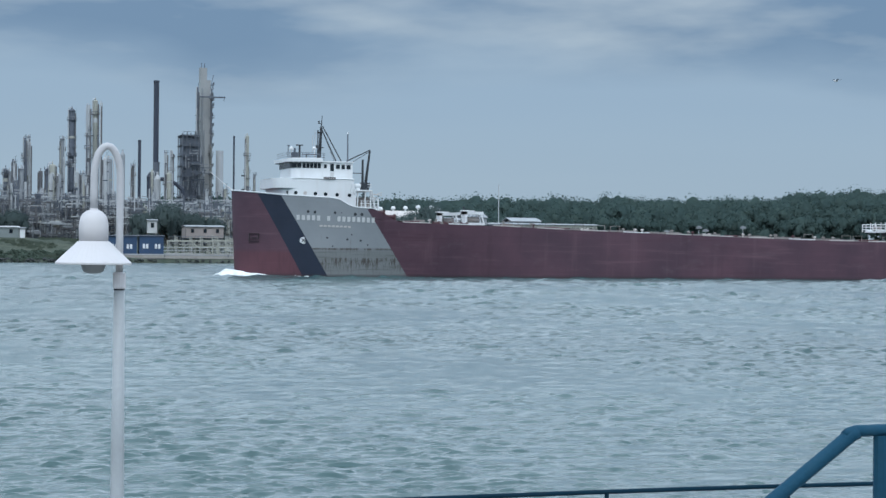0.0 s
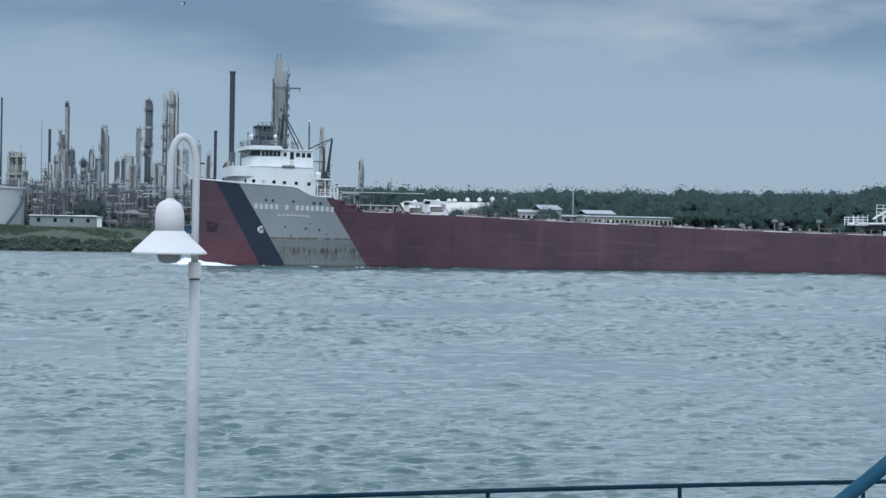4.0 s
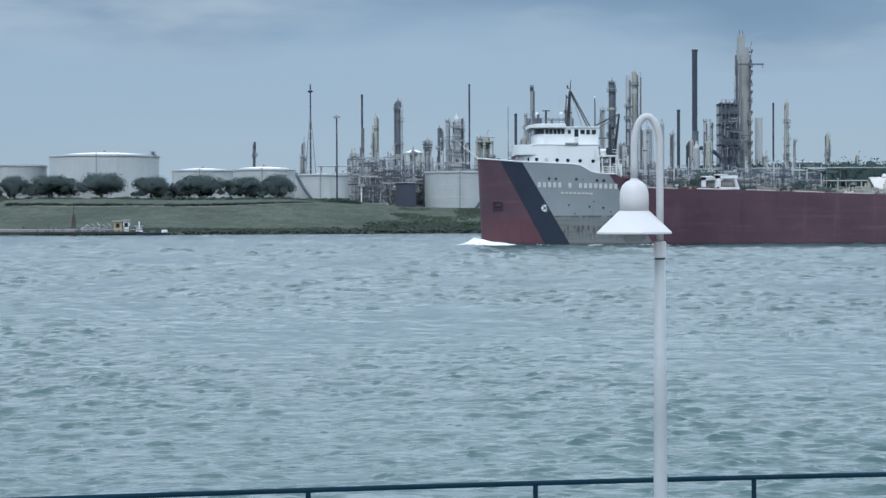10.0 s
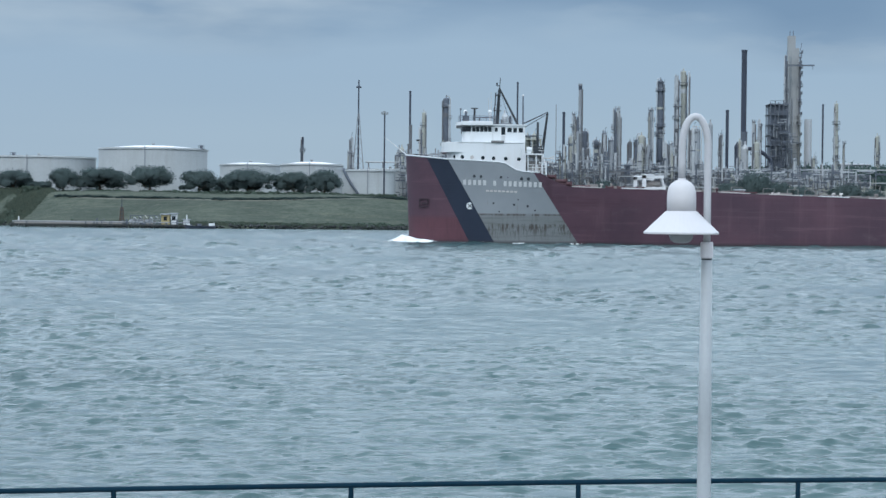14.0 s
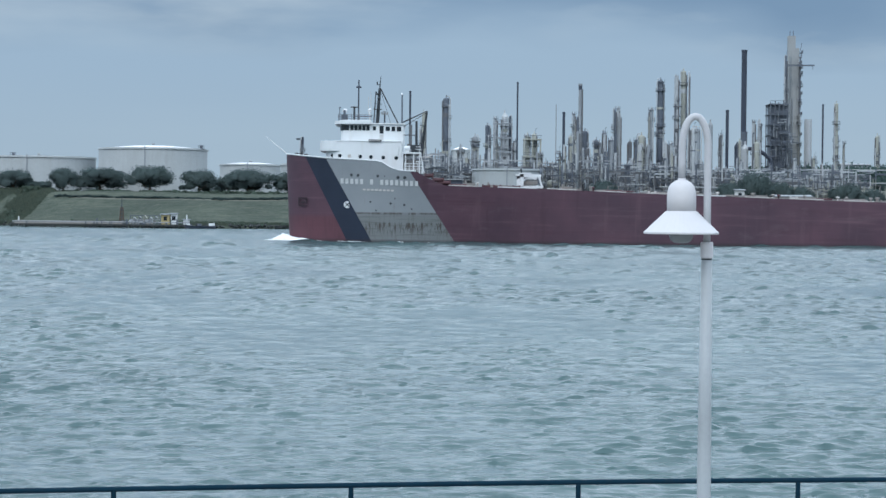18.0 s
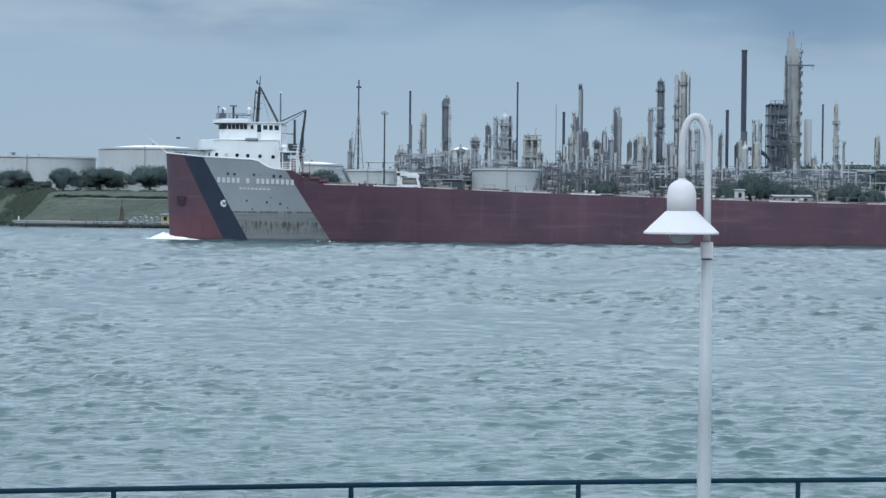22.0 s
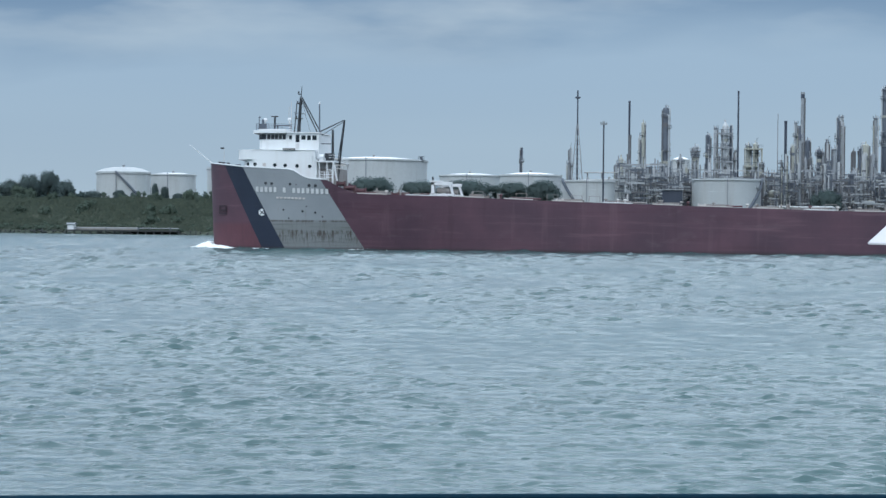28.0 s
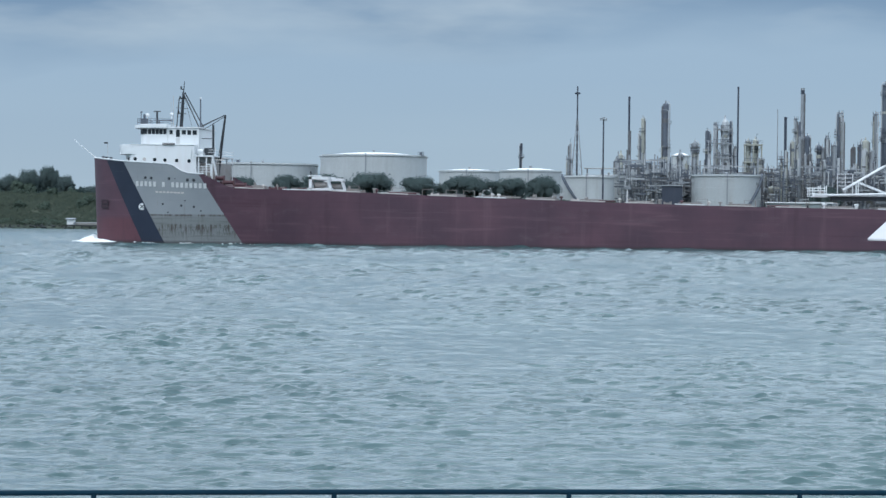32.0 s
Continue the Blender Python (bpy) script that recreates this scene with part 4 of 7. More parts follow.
    for z, w in ((20.3, 0.8), (22.6, 0.55), (24.1, 0.35)):
        bm = B()
        box(bm, 14.95 - w, 14.95 + w * 0.5, -w * 0.7, w * 0.7, z, z + 0.1)
        rod(bm, (14.95 - w * 0.8, 0, z + 0.1), (14.95 - w * 0.8, 0, z + 0.5), 0.12, n=7)
        gear("mast_light", bm, BLACK, ship, "dark lamp bracket on the mast")
    bm = B()
    rod(bm, (12.0, -3.0, 18.2), (12.0, -3.0, 19.1), 0.13, n=7)
    box(bm, 11.4, 14.0, -3.4, -2.6, 19.05, 19.2)
    gear("antenna_table", bm, STEEL_DARK, ship, "dark antenna table on the roof")
    bm = B()
    box(bm, 9.4, 10.4, -4.4, -3.6, 18.4, 19.3)
    rod(bm, (9.9, -4.0, 19.3), (9.9, -4.0, 20.0), 0.18, n=8)
    gear("searchlight", bm, STEEL_DARK, ship, "grey searchlight on the roof")
    bm = B()
    rod(bm, (13.8, -1.2, 18.2), (13.75, -1.2, 23.0), 0.05, 0.03, 5)
    rod(bm, (13.4, -1.2, 22.2), (13.4, -1.2, 19.5), 0.03, 0.03, 5)
    gear("whip_aerial", bm, PALE, ship)
    bm = B()
    turned(bm, [(0.1, 0), (0.26, 0.08), (0.3, 0.25), (0.2, 0.45), (0.05, 0.52)], 12, (13.6, -1.6, 19.9))
    rod(bm, (13.6, -1.6, 18.2), (13.6, -1.6, 19.95), 0.08, n=6)
    gear("radar_dome", bm, WHITE, ship, "small white dome on a post")
    bm = B()
    turned(bm, [(0.1, 0), (0.32, 0.1), (0.36, 0.32), (0.24, 0.55), (0.05, 0.62)], 14, (9.85, -2.0, 19.7))
    rod(bm, (9.85, -2.0, 18.5), (9.85, -2.0, 19.8), 0.1, n=6)
    gear("satellite_dome", bm, WHITE, ship, "white satellite dome on the roof")
    bm = B()
    rod(bm, (11.25, -1.5, 18.5), (11.25, -1.5, 20.5), 0.16, n=8)
    rod(bm, (10.7, -1.5, 20.6), (11.8, -1.5, 20.6), 0.1, n=6)
    gear("radar_scanner", bm, BLACK, ship, "dark radar scanner on a pedestal")
    bm = B()
    rod(bm, (9.1, -3, 18.5), (9.1, -3, 20.4), 0.06, n=6)
    rod(bm, (9.0, -3, 20.4), (9.3, -3, 20.4), 0.12, n=6)
    gear("signal_post", bm, STEEL_DARK, ship)
    for z in (18.7, 19.0, 19.3):
        bm = B()
        tube(bm, [(9.0, 4.5, z), (8.8, 0, z), (9.0, -4.6, z), (13.0, -4.7, z), (14.6, -4.7, z - 0.1)], 0.035, 5)
        gear("roof_rail", bm, STEEL_DARK, ship)
    for s in (9.0, 10.0, 11.0, 12.0, 13.0, 14.4):
        bm = B()
        rod(bm, (s, -4.65, 18.0), (s, -4.65, 19.3), 0.035, n=5)
        gear("roof_rail_post", bm, STEEL_DARK, ship)
    bm = B()
    rod(bm, (18.6, -3.2, 14.0), (18.55, -3.2, 22.4), 0.16, 0.10, 8)
    gear("aft_post", bm, STEEL_DARK, ship, "grey signal post behind the cabin")
    bm = B()
    turned(bm, [(0.05, 0), (0.15, 0.07), (0.15, 0.22), (0.05, 0.3)], 10, (18.55, -3.2, 22.4))
    gear("light_globe", bm, WHITE, ship)
    # derrick: a tall black post with a boom
    bm = B()
    rod(bm, (21.3, -2.5, 10.5), (22.35, -2.5, 20.0), 0.18, 0.13, 8)
    rod(bm, (20.9, -2.5, 10.5), (22.25, -2.5, 19.9), 0.08, 0.08, 6)
    gear("derrick_post", bm, BLACK, ship, "black raked derrick post")
    bm = B()
    rod(bm, (18.5, -2.7, 18.2), (22.35, -2.5, 20.05), 0.10, 0.08, 7)
    rod(bm, (18.7, -2.7, 17.6), (22.2, -2.5, 19.75), 0.05, 0.05, 5)
    gear("derrick_boom", bm, BLACK, ship)
    bm = B()
    rod(bm, (20.8, -4.0, 13.9), (20.78, -4.0, 18.45), 0.2, 0.17, 8)
    rod(bm, (18.6, -3.4, 16.35), (20.8, -4.0, 16.3), 0.07, 0.07, 5)
    gear("exhaust_post", bm, BLACK, ship, "black standing pipe")

    # bow marks
    def on_side(s, z, lift=0.03):
        return -hull_y(s, z) - lift

    def mark(bm, s0, s1, z0, z1, lift=0.03, thick=0.05):
        """A plate that lies along the curved side."""
        cols = max(1, int((s1 - s0) / 0.4))
        prev = None
        for k in range(cols + 1):
            s = s0 + (s1 - s0) * k / cols
            y = (on_side(s, z0, lift), on_side(s, z1, lift))
            cur = [bm.verts.new(p) for p in ((s, y[0] - thick, z0), (s, y[1] - thick, z1), (s, y[1] + thick, z1), (s, y[0] + thick, z0))]
            if prev:
                for a in range(4):
                    bm.faces.new((prev[a], cur[a], cur[(a + 1) % 4], prev[(a + 1) % 4]))
            else:
                bm.faces.new(cur[::-1])
            prev = cur
        bm.faces.new(prev)

    # the ship's name: plain bars in the size of its letters
    s = 8.72
    for word, gap in ((5, 0.75), (1, 0.8), (8, 0)):
        for k in range(word):
            z = 8.74 - (s - 8.72) * 0.03
            bm = B()
            mark(bm, s, s + 0.44, z, z + 0.76)
            part("letter_bar", bm, LETTERING, ship, "white letter bar of the bow name")
            s += 0.74
        s += gap
    s = 12.1
    for k in range(8):
        z = 7.72 - (s - 12.1) * 0.03
        bm = B()
        mark(bm, s, s + 0.42, z, z + 0.26)
        part("port_bar", bm, PALE, ship, "small pale lettering bar")
        s += 0.6
    # white roundel with a cross on the navy band
    c_s, c_z = 9.74, 5.59
    y = on_side(c_s, c_z)
    bm = B()
    rod(bm, (c_s, y - 0.06, c_z), (c_s, y + 0.3, c_z), 0.52, n=20)
    roundel = part("roundel", bm, WHITE, ship, "white roundel with dark cross")
    for a in (45, 135):
        bm = B()
        box(bm, -0.4, 0.4, -0.03, 0.03, -0.07, 0.07)
        bm.transform(Matrix.Translation((c_s, y - 0.08, c_z)) @ Matrix.Rotation(radians(a), 4, "Y"))
        part("cross_bar", bm, BLACK, roundel)
    for s, z, r in ((10.35, 10.02, 0.21), (11.35, 9.96, 0.21), (14.32, 9.88, 0.2), (15.3, 9.85, 0.08), (17.35, 9.67, 0.24), (18.35, 9.65, 0.24), (13.25, 6.02, 0.15), (16.28, 5.8, 0.17), (16.9, 6.55, 0.1), (18.3, 5.62, 0.17), (14.1, 4.75, 0.12), (19.4, 5.0, 0.12)):
        bm = B()
        yy = on_side(s, z)
        rod(bm, (s, yy - 0.03, z), (s, yy + 0.25, z), r, n=12)
        part("hull_port", bm, BLACK, ship, "round dark port in the bow plating")
    # the anchor in its pocket, the recess's shade drawn as dark bars
    bm = B()
    mark(bm, 2.1, 3.5, 5.35, 5.5)
    mark(bm, 2.1, 3.5, 6.5, 6.62)
    mark(bm, 2.1, 2.28, 5.35, 6.6)
    mark(bm, 3.3, 3.5, 5.7, 6.4)
    mark(bm, 2.5, 3.2, 5.8, 6.05)
    part("anchor_pocket", bm, ANCHOR_SHADE, ship, "anchor recess with its shade painted dark")

    # deck gear: pale edge strips and hatch covers one after another
    k, s = 0, 24.8
    while s < 205:
        bm = B()
        z = hull_top(s + 2.2)
        prev = None
        for q in (0, 4.4):
            zz = hull_top(s + q) + 0.02
            yy = -half_breadth(s + q) + 0.05
            cur = [bm.verts.new(p) for p in ((s + q, yy, zz), (s + q, yy, zz + 0.13), (s + q, yy + 0.5, zz + 0.13), (s + q, yy + 0.5, zz))]
            if prev:
                for a in range(4):
                    bm.faces.new((prev[a], prev[(a + 1) % 4], cur[(a + 1) % 4], cur[a]))
                bm.faces.new(cur)
            else:
                bm.faces.new(cur[::-1])
            prev = cur
        part("deck_edge_plate", bm, (PALE, WHITE, PALE, PALE)[k % 4], ship, "pale plate along the deck edge")
        if not 34 < s < 44:
            bm = B()
            box(bm, s + 0.6, s + 4.0, -6.5, 6.5, z - 0.2, z + 0.42)
            part("hatch_cover", bm, DECK_GREY, ship, "grey steel hatch cover")
        k += 1
        s += 7.32
    # small fittings dotted along the side deck
    dice = random.Random(31)
    for k in range(46):
        s = 27 + 1.9 * k + dice.uniform(-0.7, 0.7)
        if 35.5 < s < 41.5:
            continue
        z, y = hull_top(s), -half_breadth(s) + dice.uniform(0.5, 1.6)
        bm = B()
        kind = dice.choice("vfsrv")
        if kind == "v":
            turned(bm, [(0.12, 0), (0.12, 0.4), (0.3, 0.45), (0.26, 0.6), (0.08, 0.68)], 9, (s, y, z))
            part("deck_vent", bm, dice.choice((DECK_RED, DECK_GREY, PALE)), ship)
        elif kind == "f":
            box(bm, s - 0.5, s + 0.5, y - 0.2, y + 0.2, z, z + 0.28)
            box(bm, s - 0.6, s - 0.35, y - 0.25, y + 0.25, z, z + 0.42)
            box(bm, s + 0.35, s + 0.6, y - 0.25, y + 0.25, z, z + 0.42)
            part("fairlead", bm, dice.choice((DECK_GREY, PALE, DECK_RED)), ship)
        elif kind == "s":
            rod(bm, (s, y, z), (s, y, z + 0.95), 0.05, n=6)
            rod(bm, (s, y, z + 0.9), (s + 1.6, y, z + 0.9), 0.03, n=5)
            rod(bm, (s + 1.6, y, z), (s + 1.6, y, z + 0.95), 0.05, n=6)
            part("rail_section", bm, DECK_GREY, ship)
        else:
            rod(bm, (s - 1.2, y, z + 0.2), (s + 1.2, y, z + 0.2), 0.12, n=7)
            part("deck_pipe", bm, dice.choice((DECK_RED, DECK_GREY)), ship)
    # the white hatch crane: an open leg frame at each side and a beam across
    zb = hull_top(37.3)
    for y0, y1 in ((-7.6, -5.8), (5.8, 7.6)):
        bm = B()
        box(bm, 35.4, 39.0, y0, y1, zb + 0.1, zb + 0.45)
        box(bm, 35.6, 36.05, y0, y1, zb + 0.3, zb + 2.3)
        for y in (y0 + 0.15, y1 - 0.15):
            rod(bm, (38.8, y, zb + 0.4), (38.3, y, zb + 2.1), 0.15, n=6)
        box(bm, 35.6, 38.7, y0, y1, zb + 1.75, zb + 2.2)
        box(bm, 35.4, 37.2, y0 - 0.05, y1 + 0.05, zb + 2.2, zb + 2.4)
        winch = part("crane_leg", bm, WHITE, ship, "white open leg frame of the hatch crane")
        bm = B()
        rod(bm, (36.4, y0 + 0.9, zb + 0.95), (38.2, y0 + 0.9, zb + 0.95), 0.42, n=12)
        part("winch_drum", bm, DECK_GREY, winch)
        for s in (36.1, 38.4):
            bm = B()
            rod(bm, (s, y0 + 0.9, zb - 0.05), (s, y0 + 0.9, zb + 0.15), 0.3, n=10)
            part("crane_wheel", bm, BLACK, winch)
    bm = B()
    box(bm, 36.2, 36.8, -5.8, 5.8, zb + 1.7, zb + 2.15)
    part("crane_beam", bm, WHITE, ship, "white beam across the deck")
    bm = B()
    rod(bm, (35.8, -6.7, zb + 2.3), (35.7, -6.7, zb + 3.0), 0.14, n=6)
    part("crane_light", bm, BLACK, ship)
    for s0, z in ((27.0, 0.55), (30.4, 0.4), (41.5, 0.5)):
        bm = B()
        box(bm, s0, s0 + 1.8, -8.6, -7.4, hull_top(s0) - 0.1, hull_top(s0) + z)
        rod(bm, (s0 + 0.4, -8.0, hull_top(s0) + z), (s0 + 0.4, -8.0, hull_top(s0) + z + 0.4), 0.16, n=7)
        part("deck_locker", bm, DECK_GREY, ship)
    for s in (46, 70, 88.5, 112.4, 117):
        bm = B()
        turned(bm, [(0.25, 0), (0.25, 0.5), (0.36, 0.55), (0.3, 0.75)], 8, (s, -9.6, hull_top(s)))
        part("bollard", bm, WHITE if s > 112 else DECK_GREY, ship)
    # unloading boom: white lattice girder that lies along the deck
    zb = 8.3
    for y in (-1.6, 1.6):
        bm = B()
        tube(bm, [(111.5, y, zb), (150, y, zb + 1.0), (172, y, zb + 1.6)], 0.2, 6)
        part("boom_chord", bm, WHITE, ship, "white lower chord of the unloading boom")
        bm = B()
        tube(bm, [(116.0, y, zb + 0.9), (122.0, y, zb + 4.5), (134, y, zb + 5.4), (172, y, zb + 5.0)], 0.16, 6)
        part("boom_chord", bm, WHITE, ship)
        for k in range(12):
            s = 118 + k * 4.5
            top = min(zb + 4.5 + (s - 122) * 0.03, zb + 0.9 + (s - 116) * 0.6)
            bm = B()
            rod(bm, (s, y, zb + (s - 111.5) * 0.026), (s, y, min(top, zb + 5.3)), 0.09, n=5)
            rod(bm, (s, y, min(top, zb + 5.3)), (s + 4.5, y, zb + (s + 4.5 - 111.5) * 0.026), 0.08, n=5)
            part("boom_brace", bm, WHITE, ship)
    bm = B()
    box(bm, 111.2, 113.4, -1.7, 1.7, zb - 0.25, zb - 0.05)
    box(bm, 113.2, 124, -1.2, 1.2, zb - 0.1, zb + 0.12)
    part("boom_head", bm, WHITE, ship, "white discharge head of the boom")
    bm = B()
    for x in (110.8, 111.5, 112.4, 113.3):
        for y in (-1.75, 1.75):
            rod(bm, (x, y, zb - 0.2), (x, y, zb + (1.15 if x < 112 else 1.5)), 0.07, n=5)
    for z in (0.25, 0.7, 1.12):
        rod(bm, (110.8, -1.75, zb + z), (113.3, -1.75, zb + z), 0.06, n=5)
        rod(bm, (110.8, 1.75, zb + z), (113.3, 1.75, zb + z), 0.06, n=5)
    part("head_cage", bm, WHITE, ship, "white railed cage at the boom tip")
    bm = B()
    rod(bm, (112.6, -1.0, zb + 0.4), (112.6, 1.0, zb + 0.4), 0.42, n=10)
    part("head_pulley", bm, DECK_GREY, ship, "grey belt pulley in the boom tip")
    # trough painted black: the shade beneath the boom is in its colour
    bm = B()
    box(bm, 114.0, 172, -0.9, 0.9, zb - 0.75, zb - 0.15)
    part("conveyor_trough", bm, BLACK, ship, "conveyor trough, black for the shade under the boom")
    for z in (zb + 1.4, zb + 2.0, zb + 2.6, zb + 3.2):
        bm = B()
        box(bm, 114.8, 117.2, -1.9, -1.8, z, z + 0.1)
        part("head_rail", bm, WHITE, ship)
    for s in (114.85, 116, 117.1):
        bm = B()
        box(bm, s, s + 0.1, -1.9, -1.8, zb + 0.3, zb + 3.3)
        part("head_post", bm, WHITE, ship)
    for s in (128, 172):
        bm = B()
        for y in (-2.2, 2.2):
            rod(bm, (s, y, hull_top(s) - 0.1), (s, y * 0.7, zb + (s - 111.5) * 0.026), 0.22, n=6)
        part("boom_saddle", bm, WHITE, ship)
    return ship


freighter = build_ship()


def build_bow_wave():
    """White water thrown up by the stem, in rigid pieces that travel with the ship."""
    wave = thing("bow_wave", "white breaking bow wave at the freighter's stem", "wave", (57.66, DECK_Y, 0))
    rng = np.random.default_rng(21)
    for side in (-1, 1):
        # a smooth rolling crest that peels off the stem and dies out along the bow
        us, vs = np.linspace(0, 1, 110), np.linspace(-1, 1, 15)
        verts, faces = [], []
        for u in us:
            s = -2.5 + 14.6 * u
            near = hull_y(max(0.0, s), 0.3) if s > 0 else 0.0
            out = near * 0.97 + 0.5 + 1.1 * math.exp(-((s - 3) / 5) ** 2)
            wide = 0.35 + 1.45 * math.exp(-((s - 0.2) / 3.2) ** 2)
            high = 0.78 * math.exp(-((s + 0.3) / 1.5) ** 2) + 0.40 * math.exp(-((s - 2.6) / 2.2) ** 2) + 0.2 * max(0.0, 1 - u) * min(1, u * 6)
            for v in vs:
                lump = 1 + 0.45 * noise.noise((s * 0.9, v * 1.3 + 9 * side, 1.0)) + 0.25 * noise.noise((s * 3.1, v * 3 + 5 * side, 4.0))
                z = max(-0.3, high * lump * (1 - v * v) ** 0.8 - 0.08)
                verts.append((s + 0.2 * noise.noise((s * 2, v * 2, 7)), side * (out + v * wide), z))
        n = len(vs)
        faces = [(i * n + k, i * n + k + 1, i * n + n + k + 1, i * n + n + k) for i in range(len(us) - 1) for k in range(n - 1)]
        o = new("crest", sheet_mesh("crest", verts, faces, FOAM, True))
        o.parent = wave
        pts, size = [], []
        for k in range(900):
            q = rng.uniform(0, 1) ** 1.6
            s = -3.2 + 9.5 * q
            out = hull_y(max(0.0, s), 0.3) * 0.95 + 0.6 if s > 0 else 0.4
            high = 0.85 * math.exp(-((s + 0.3) / 1.6) ** 2) + 0.42 * math.exp(-((s - 2.6) / 2.4) ** 2)
            spread = rng.normal(0, 0.8)
            pts.append((s, side * (out + 0.5 + spread), max(-0.02, high * math.exp(-spread ** 2) * rng.uniform(0.4, 1.12))))
            size.append(rng.uniform(0.04, 0.13))
        v, f = clumps(rng, np.array(pts), np.array(size))
        v[:, 2] = np.maximum(v[:, 2], -0.1)
        o = new("spray", sheet_mesh("spray", v.tolist(), f.tolist(), FOAM, True))
        o.parent = wave
    for s0, s1 in ((16.2, 18.6), (23.0, 26.8), (8.5, 11.5)):
        pts = []
        for k in range(70):
            s = rng.normal((s0 + s1) / 2, (s1 - s0) / 3)
            pts.append((s, -hull_y(s, 0.1) - rng.uniform(0.1, 1.2), rng.uniform(-0.03, 0.12)))
        v, f = clumps(rng, np.array(pts), rng.uniform(0.05, 0.15, len(pts)))
        o = tagged(new("foam_streak", sheet_mesh("foam_streak", v.tolist(), f.tolist(), FOAM, False)), kind="stuff")
        o.parent = wave
    return wave


bow_wave = build_bow_wave()


# ---- promenade: lamp, rail, handrail ----
def build_lamp():
    lamp = thing("street_lamp", "white gooseneck promenade lamp with bell-shaped metal shade", "lamp", (2.30, 17.0, 0.8))
    bm = B()
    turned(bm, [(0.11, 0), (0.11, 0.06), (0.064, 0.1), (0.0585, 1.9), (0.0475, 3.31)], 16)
    part("pole", bm, POLE_WHITE, lamp, "weathered white round pole, its shade in the paint colour", True)
    bm = B()
    turned(bm, [(0.045, 3.312), (0.048, 3.316), (0.048, 3.322), (0.045, 3.326)], 16)
    part("dark_gasket", bm, BLACK, lamp)
    bm = B()
    turned(bm, [(0.050, 3.327), (0.056, 3.335), (0.056, 3.455), (0.05, 3.47)], 16)
    part("collar", bm, LAMP_WHITE, lamp, "white collar at the foot of the gooseneck")
    # the gooseneck: straight up, then over in a half circle to the left
    r, span = 0.032, 0.1125
    pts = [(0, 0, 3.44), (0.0, 0, 3.8), (0.0, 0, 4.15)]
    for k in range(13):
        a = math.pi * k / 12
        pts.append((-span + span * math.cos(a), 0, 4.30 + 0.262 * math.sin(a)))
    pts += [(-2 * span, 0, 4.15), (-2 * span, 0, 4.02)]
    bm = B()
    tube(bm, pts, r, 12)
    part("gooseneck", bm, NECK, lamp, "white bent pipe", True)
    x = -2 * span
    bm = B()
    turned(bm, [(0.127, 3.73), (0.128, 3.855), (0.124, 3.905), (0.111, 3.948), (0.087, 3.98), (0.056, 4.0), (0.036, 4.005), (0.036, 4.02)], 28, (x, 0, 0))
    housing = part("lamp_housing", bm, LAMP_WHITE, lamp, "white domed housing", True)
    bm = B()
    turned(bm, [(0.318, 3.535), (0.327, 3.538), (0.327, 3.552), (0.136, 3.735), (0.122, 3.737), (0.122, 3.725), (0.305, 3.54)], 40, (x, 0, 0))
    part("shade", bm, LAMP_WHITE, lamp, "white flared metal shade")
    bm = B()
    turned(bm, [(0.02, 3.455), (0.06, 3.46), (0.09, 3.48), (0.105, 3.52), (0.105, 3.56)], 24, (x, 0, 0))
    part("lens", bm, LENS, housing, "milky round lens under the shade", True)
    return lamp


build_lamp()


def build_rail():
    fence = thing("promenade_railing", "dark blue pipe railing along the water's edge", "railing", (0, 0, 0.8))

    def at(x, z):
        # the promenade's edge bends gently
        q = min(12.0, max(-7.0, x))
        y = 19.157 + 0.1722 * q - 0.005564 * q * q - 0.000191 * q ** 3
        return (x, y + (x - q) * (0.2 if x < 0 else 0.03), z - 0.8)

    bends = [-22 + 1.1 * k for k in range(41)]
    bm = B()
    tube(bm, [at(x, 1.83) for x in bends], 0.026, 10)
    part("top_rail", bm, RAIL_BLUE, fence, "dark blue top rail")
    bm = B()
    tube(bm, [at(x, 1.32) for x in bends], 0.02, 8)
    part("lower_rail", bm, RAIL_BLUE, fence)
    for k in range(-9, 10):
        x = POST_X + k * POST_STEP
        bm = B()
        rod(bm, at(x, 0.8), at(x, 1.82), 0.025, n=8)
        part("post", bm, RAIL_BLUE, fence)


POST_X, POST_STEP = -0.875, 2.247
build_rail()


def build_handrail():
    rail = thing("stair_handrail", "bright blue steel stair handrail with posts", "handrail", (0, 0, 0.8))
    bm = B()
    tube(bm, [(2.752, 5.0, 3.174), (2.765, 5.0, 3.184), (2.782, 5.0, 3.189), (3.4, 5.0, 3.200), (4.2, 5.0, 3.205)], 0.0172, 12)
    part("handrail_pipe", bm, STAIR_BLUE, rail, "blue bent steel pipe", True)
    bm = B()
    tube(bm, [(1.880, 5.0, 2.518), (2.465, 5.0, 2.953), (2.757, 5.0, 3.168), (2.772, 5.0, 3.179), (2.79, 5.0, 3.186)], 0.0212, 12)
    part("stair_pipe", bm, STAIR_BLUE, rail, "blue sloping steel pipe", True)
    for x, z, r in ((2.870, 3.175, 0.024), (3.9, 3.18, 0.024), (2.03, 2.63, 0.02)):
        bm = B()
        rod(bm, (x, 5.0, 0), (x, 5.0, z), r, n=10)
        part("post", bm, STAIR_BLUE, rail)


build_handrail()


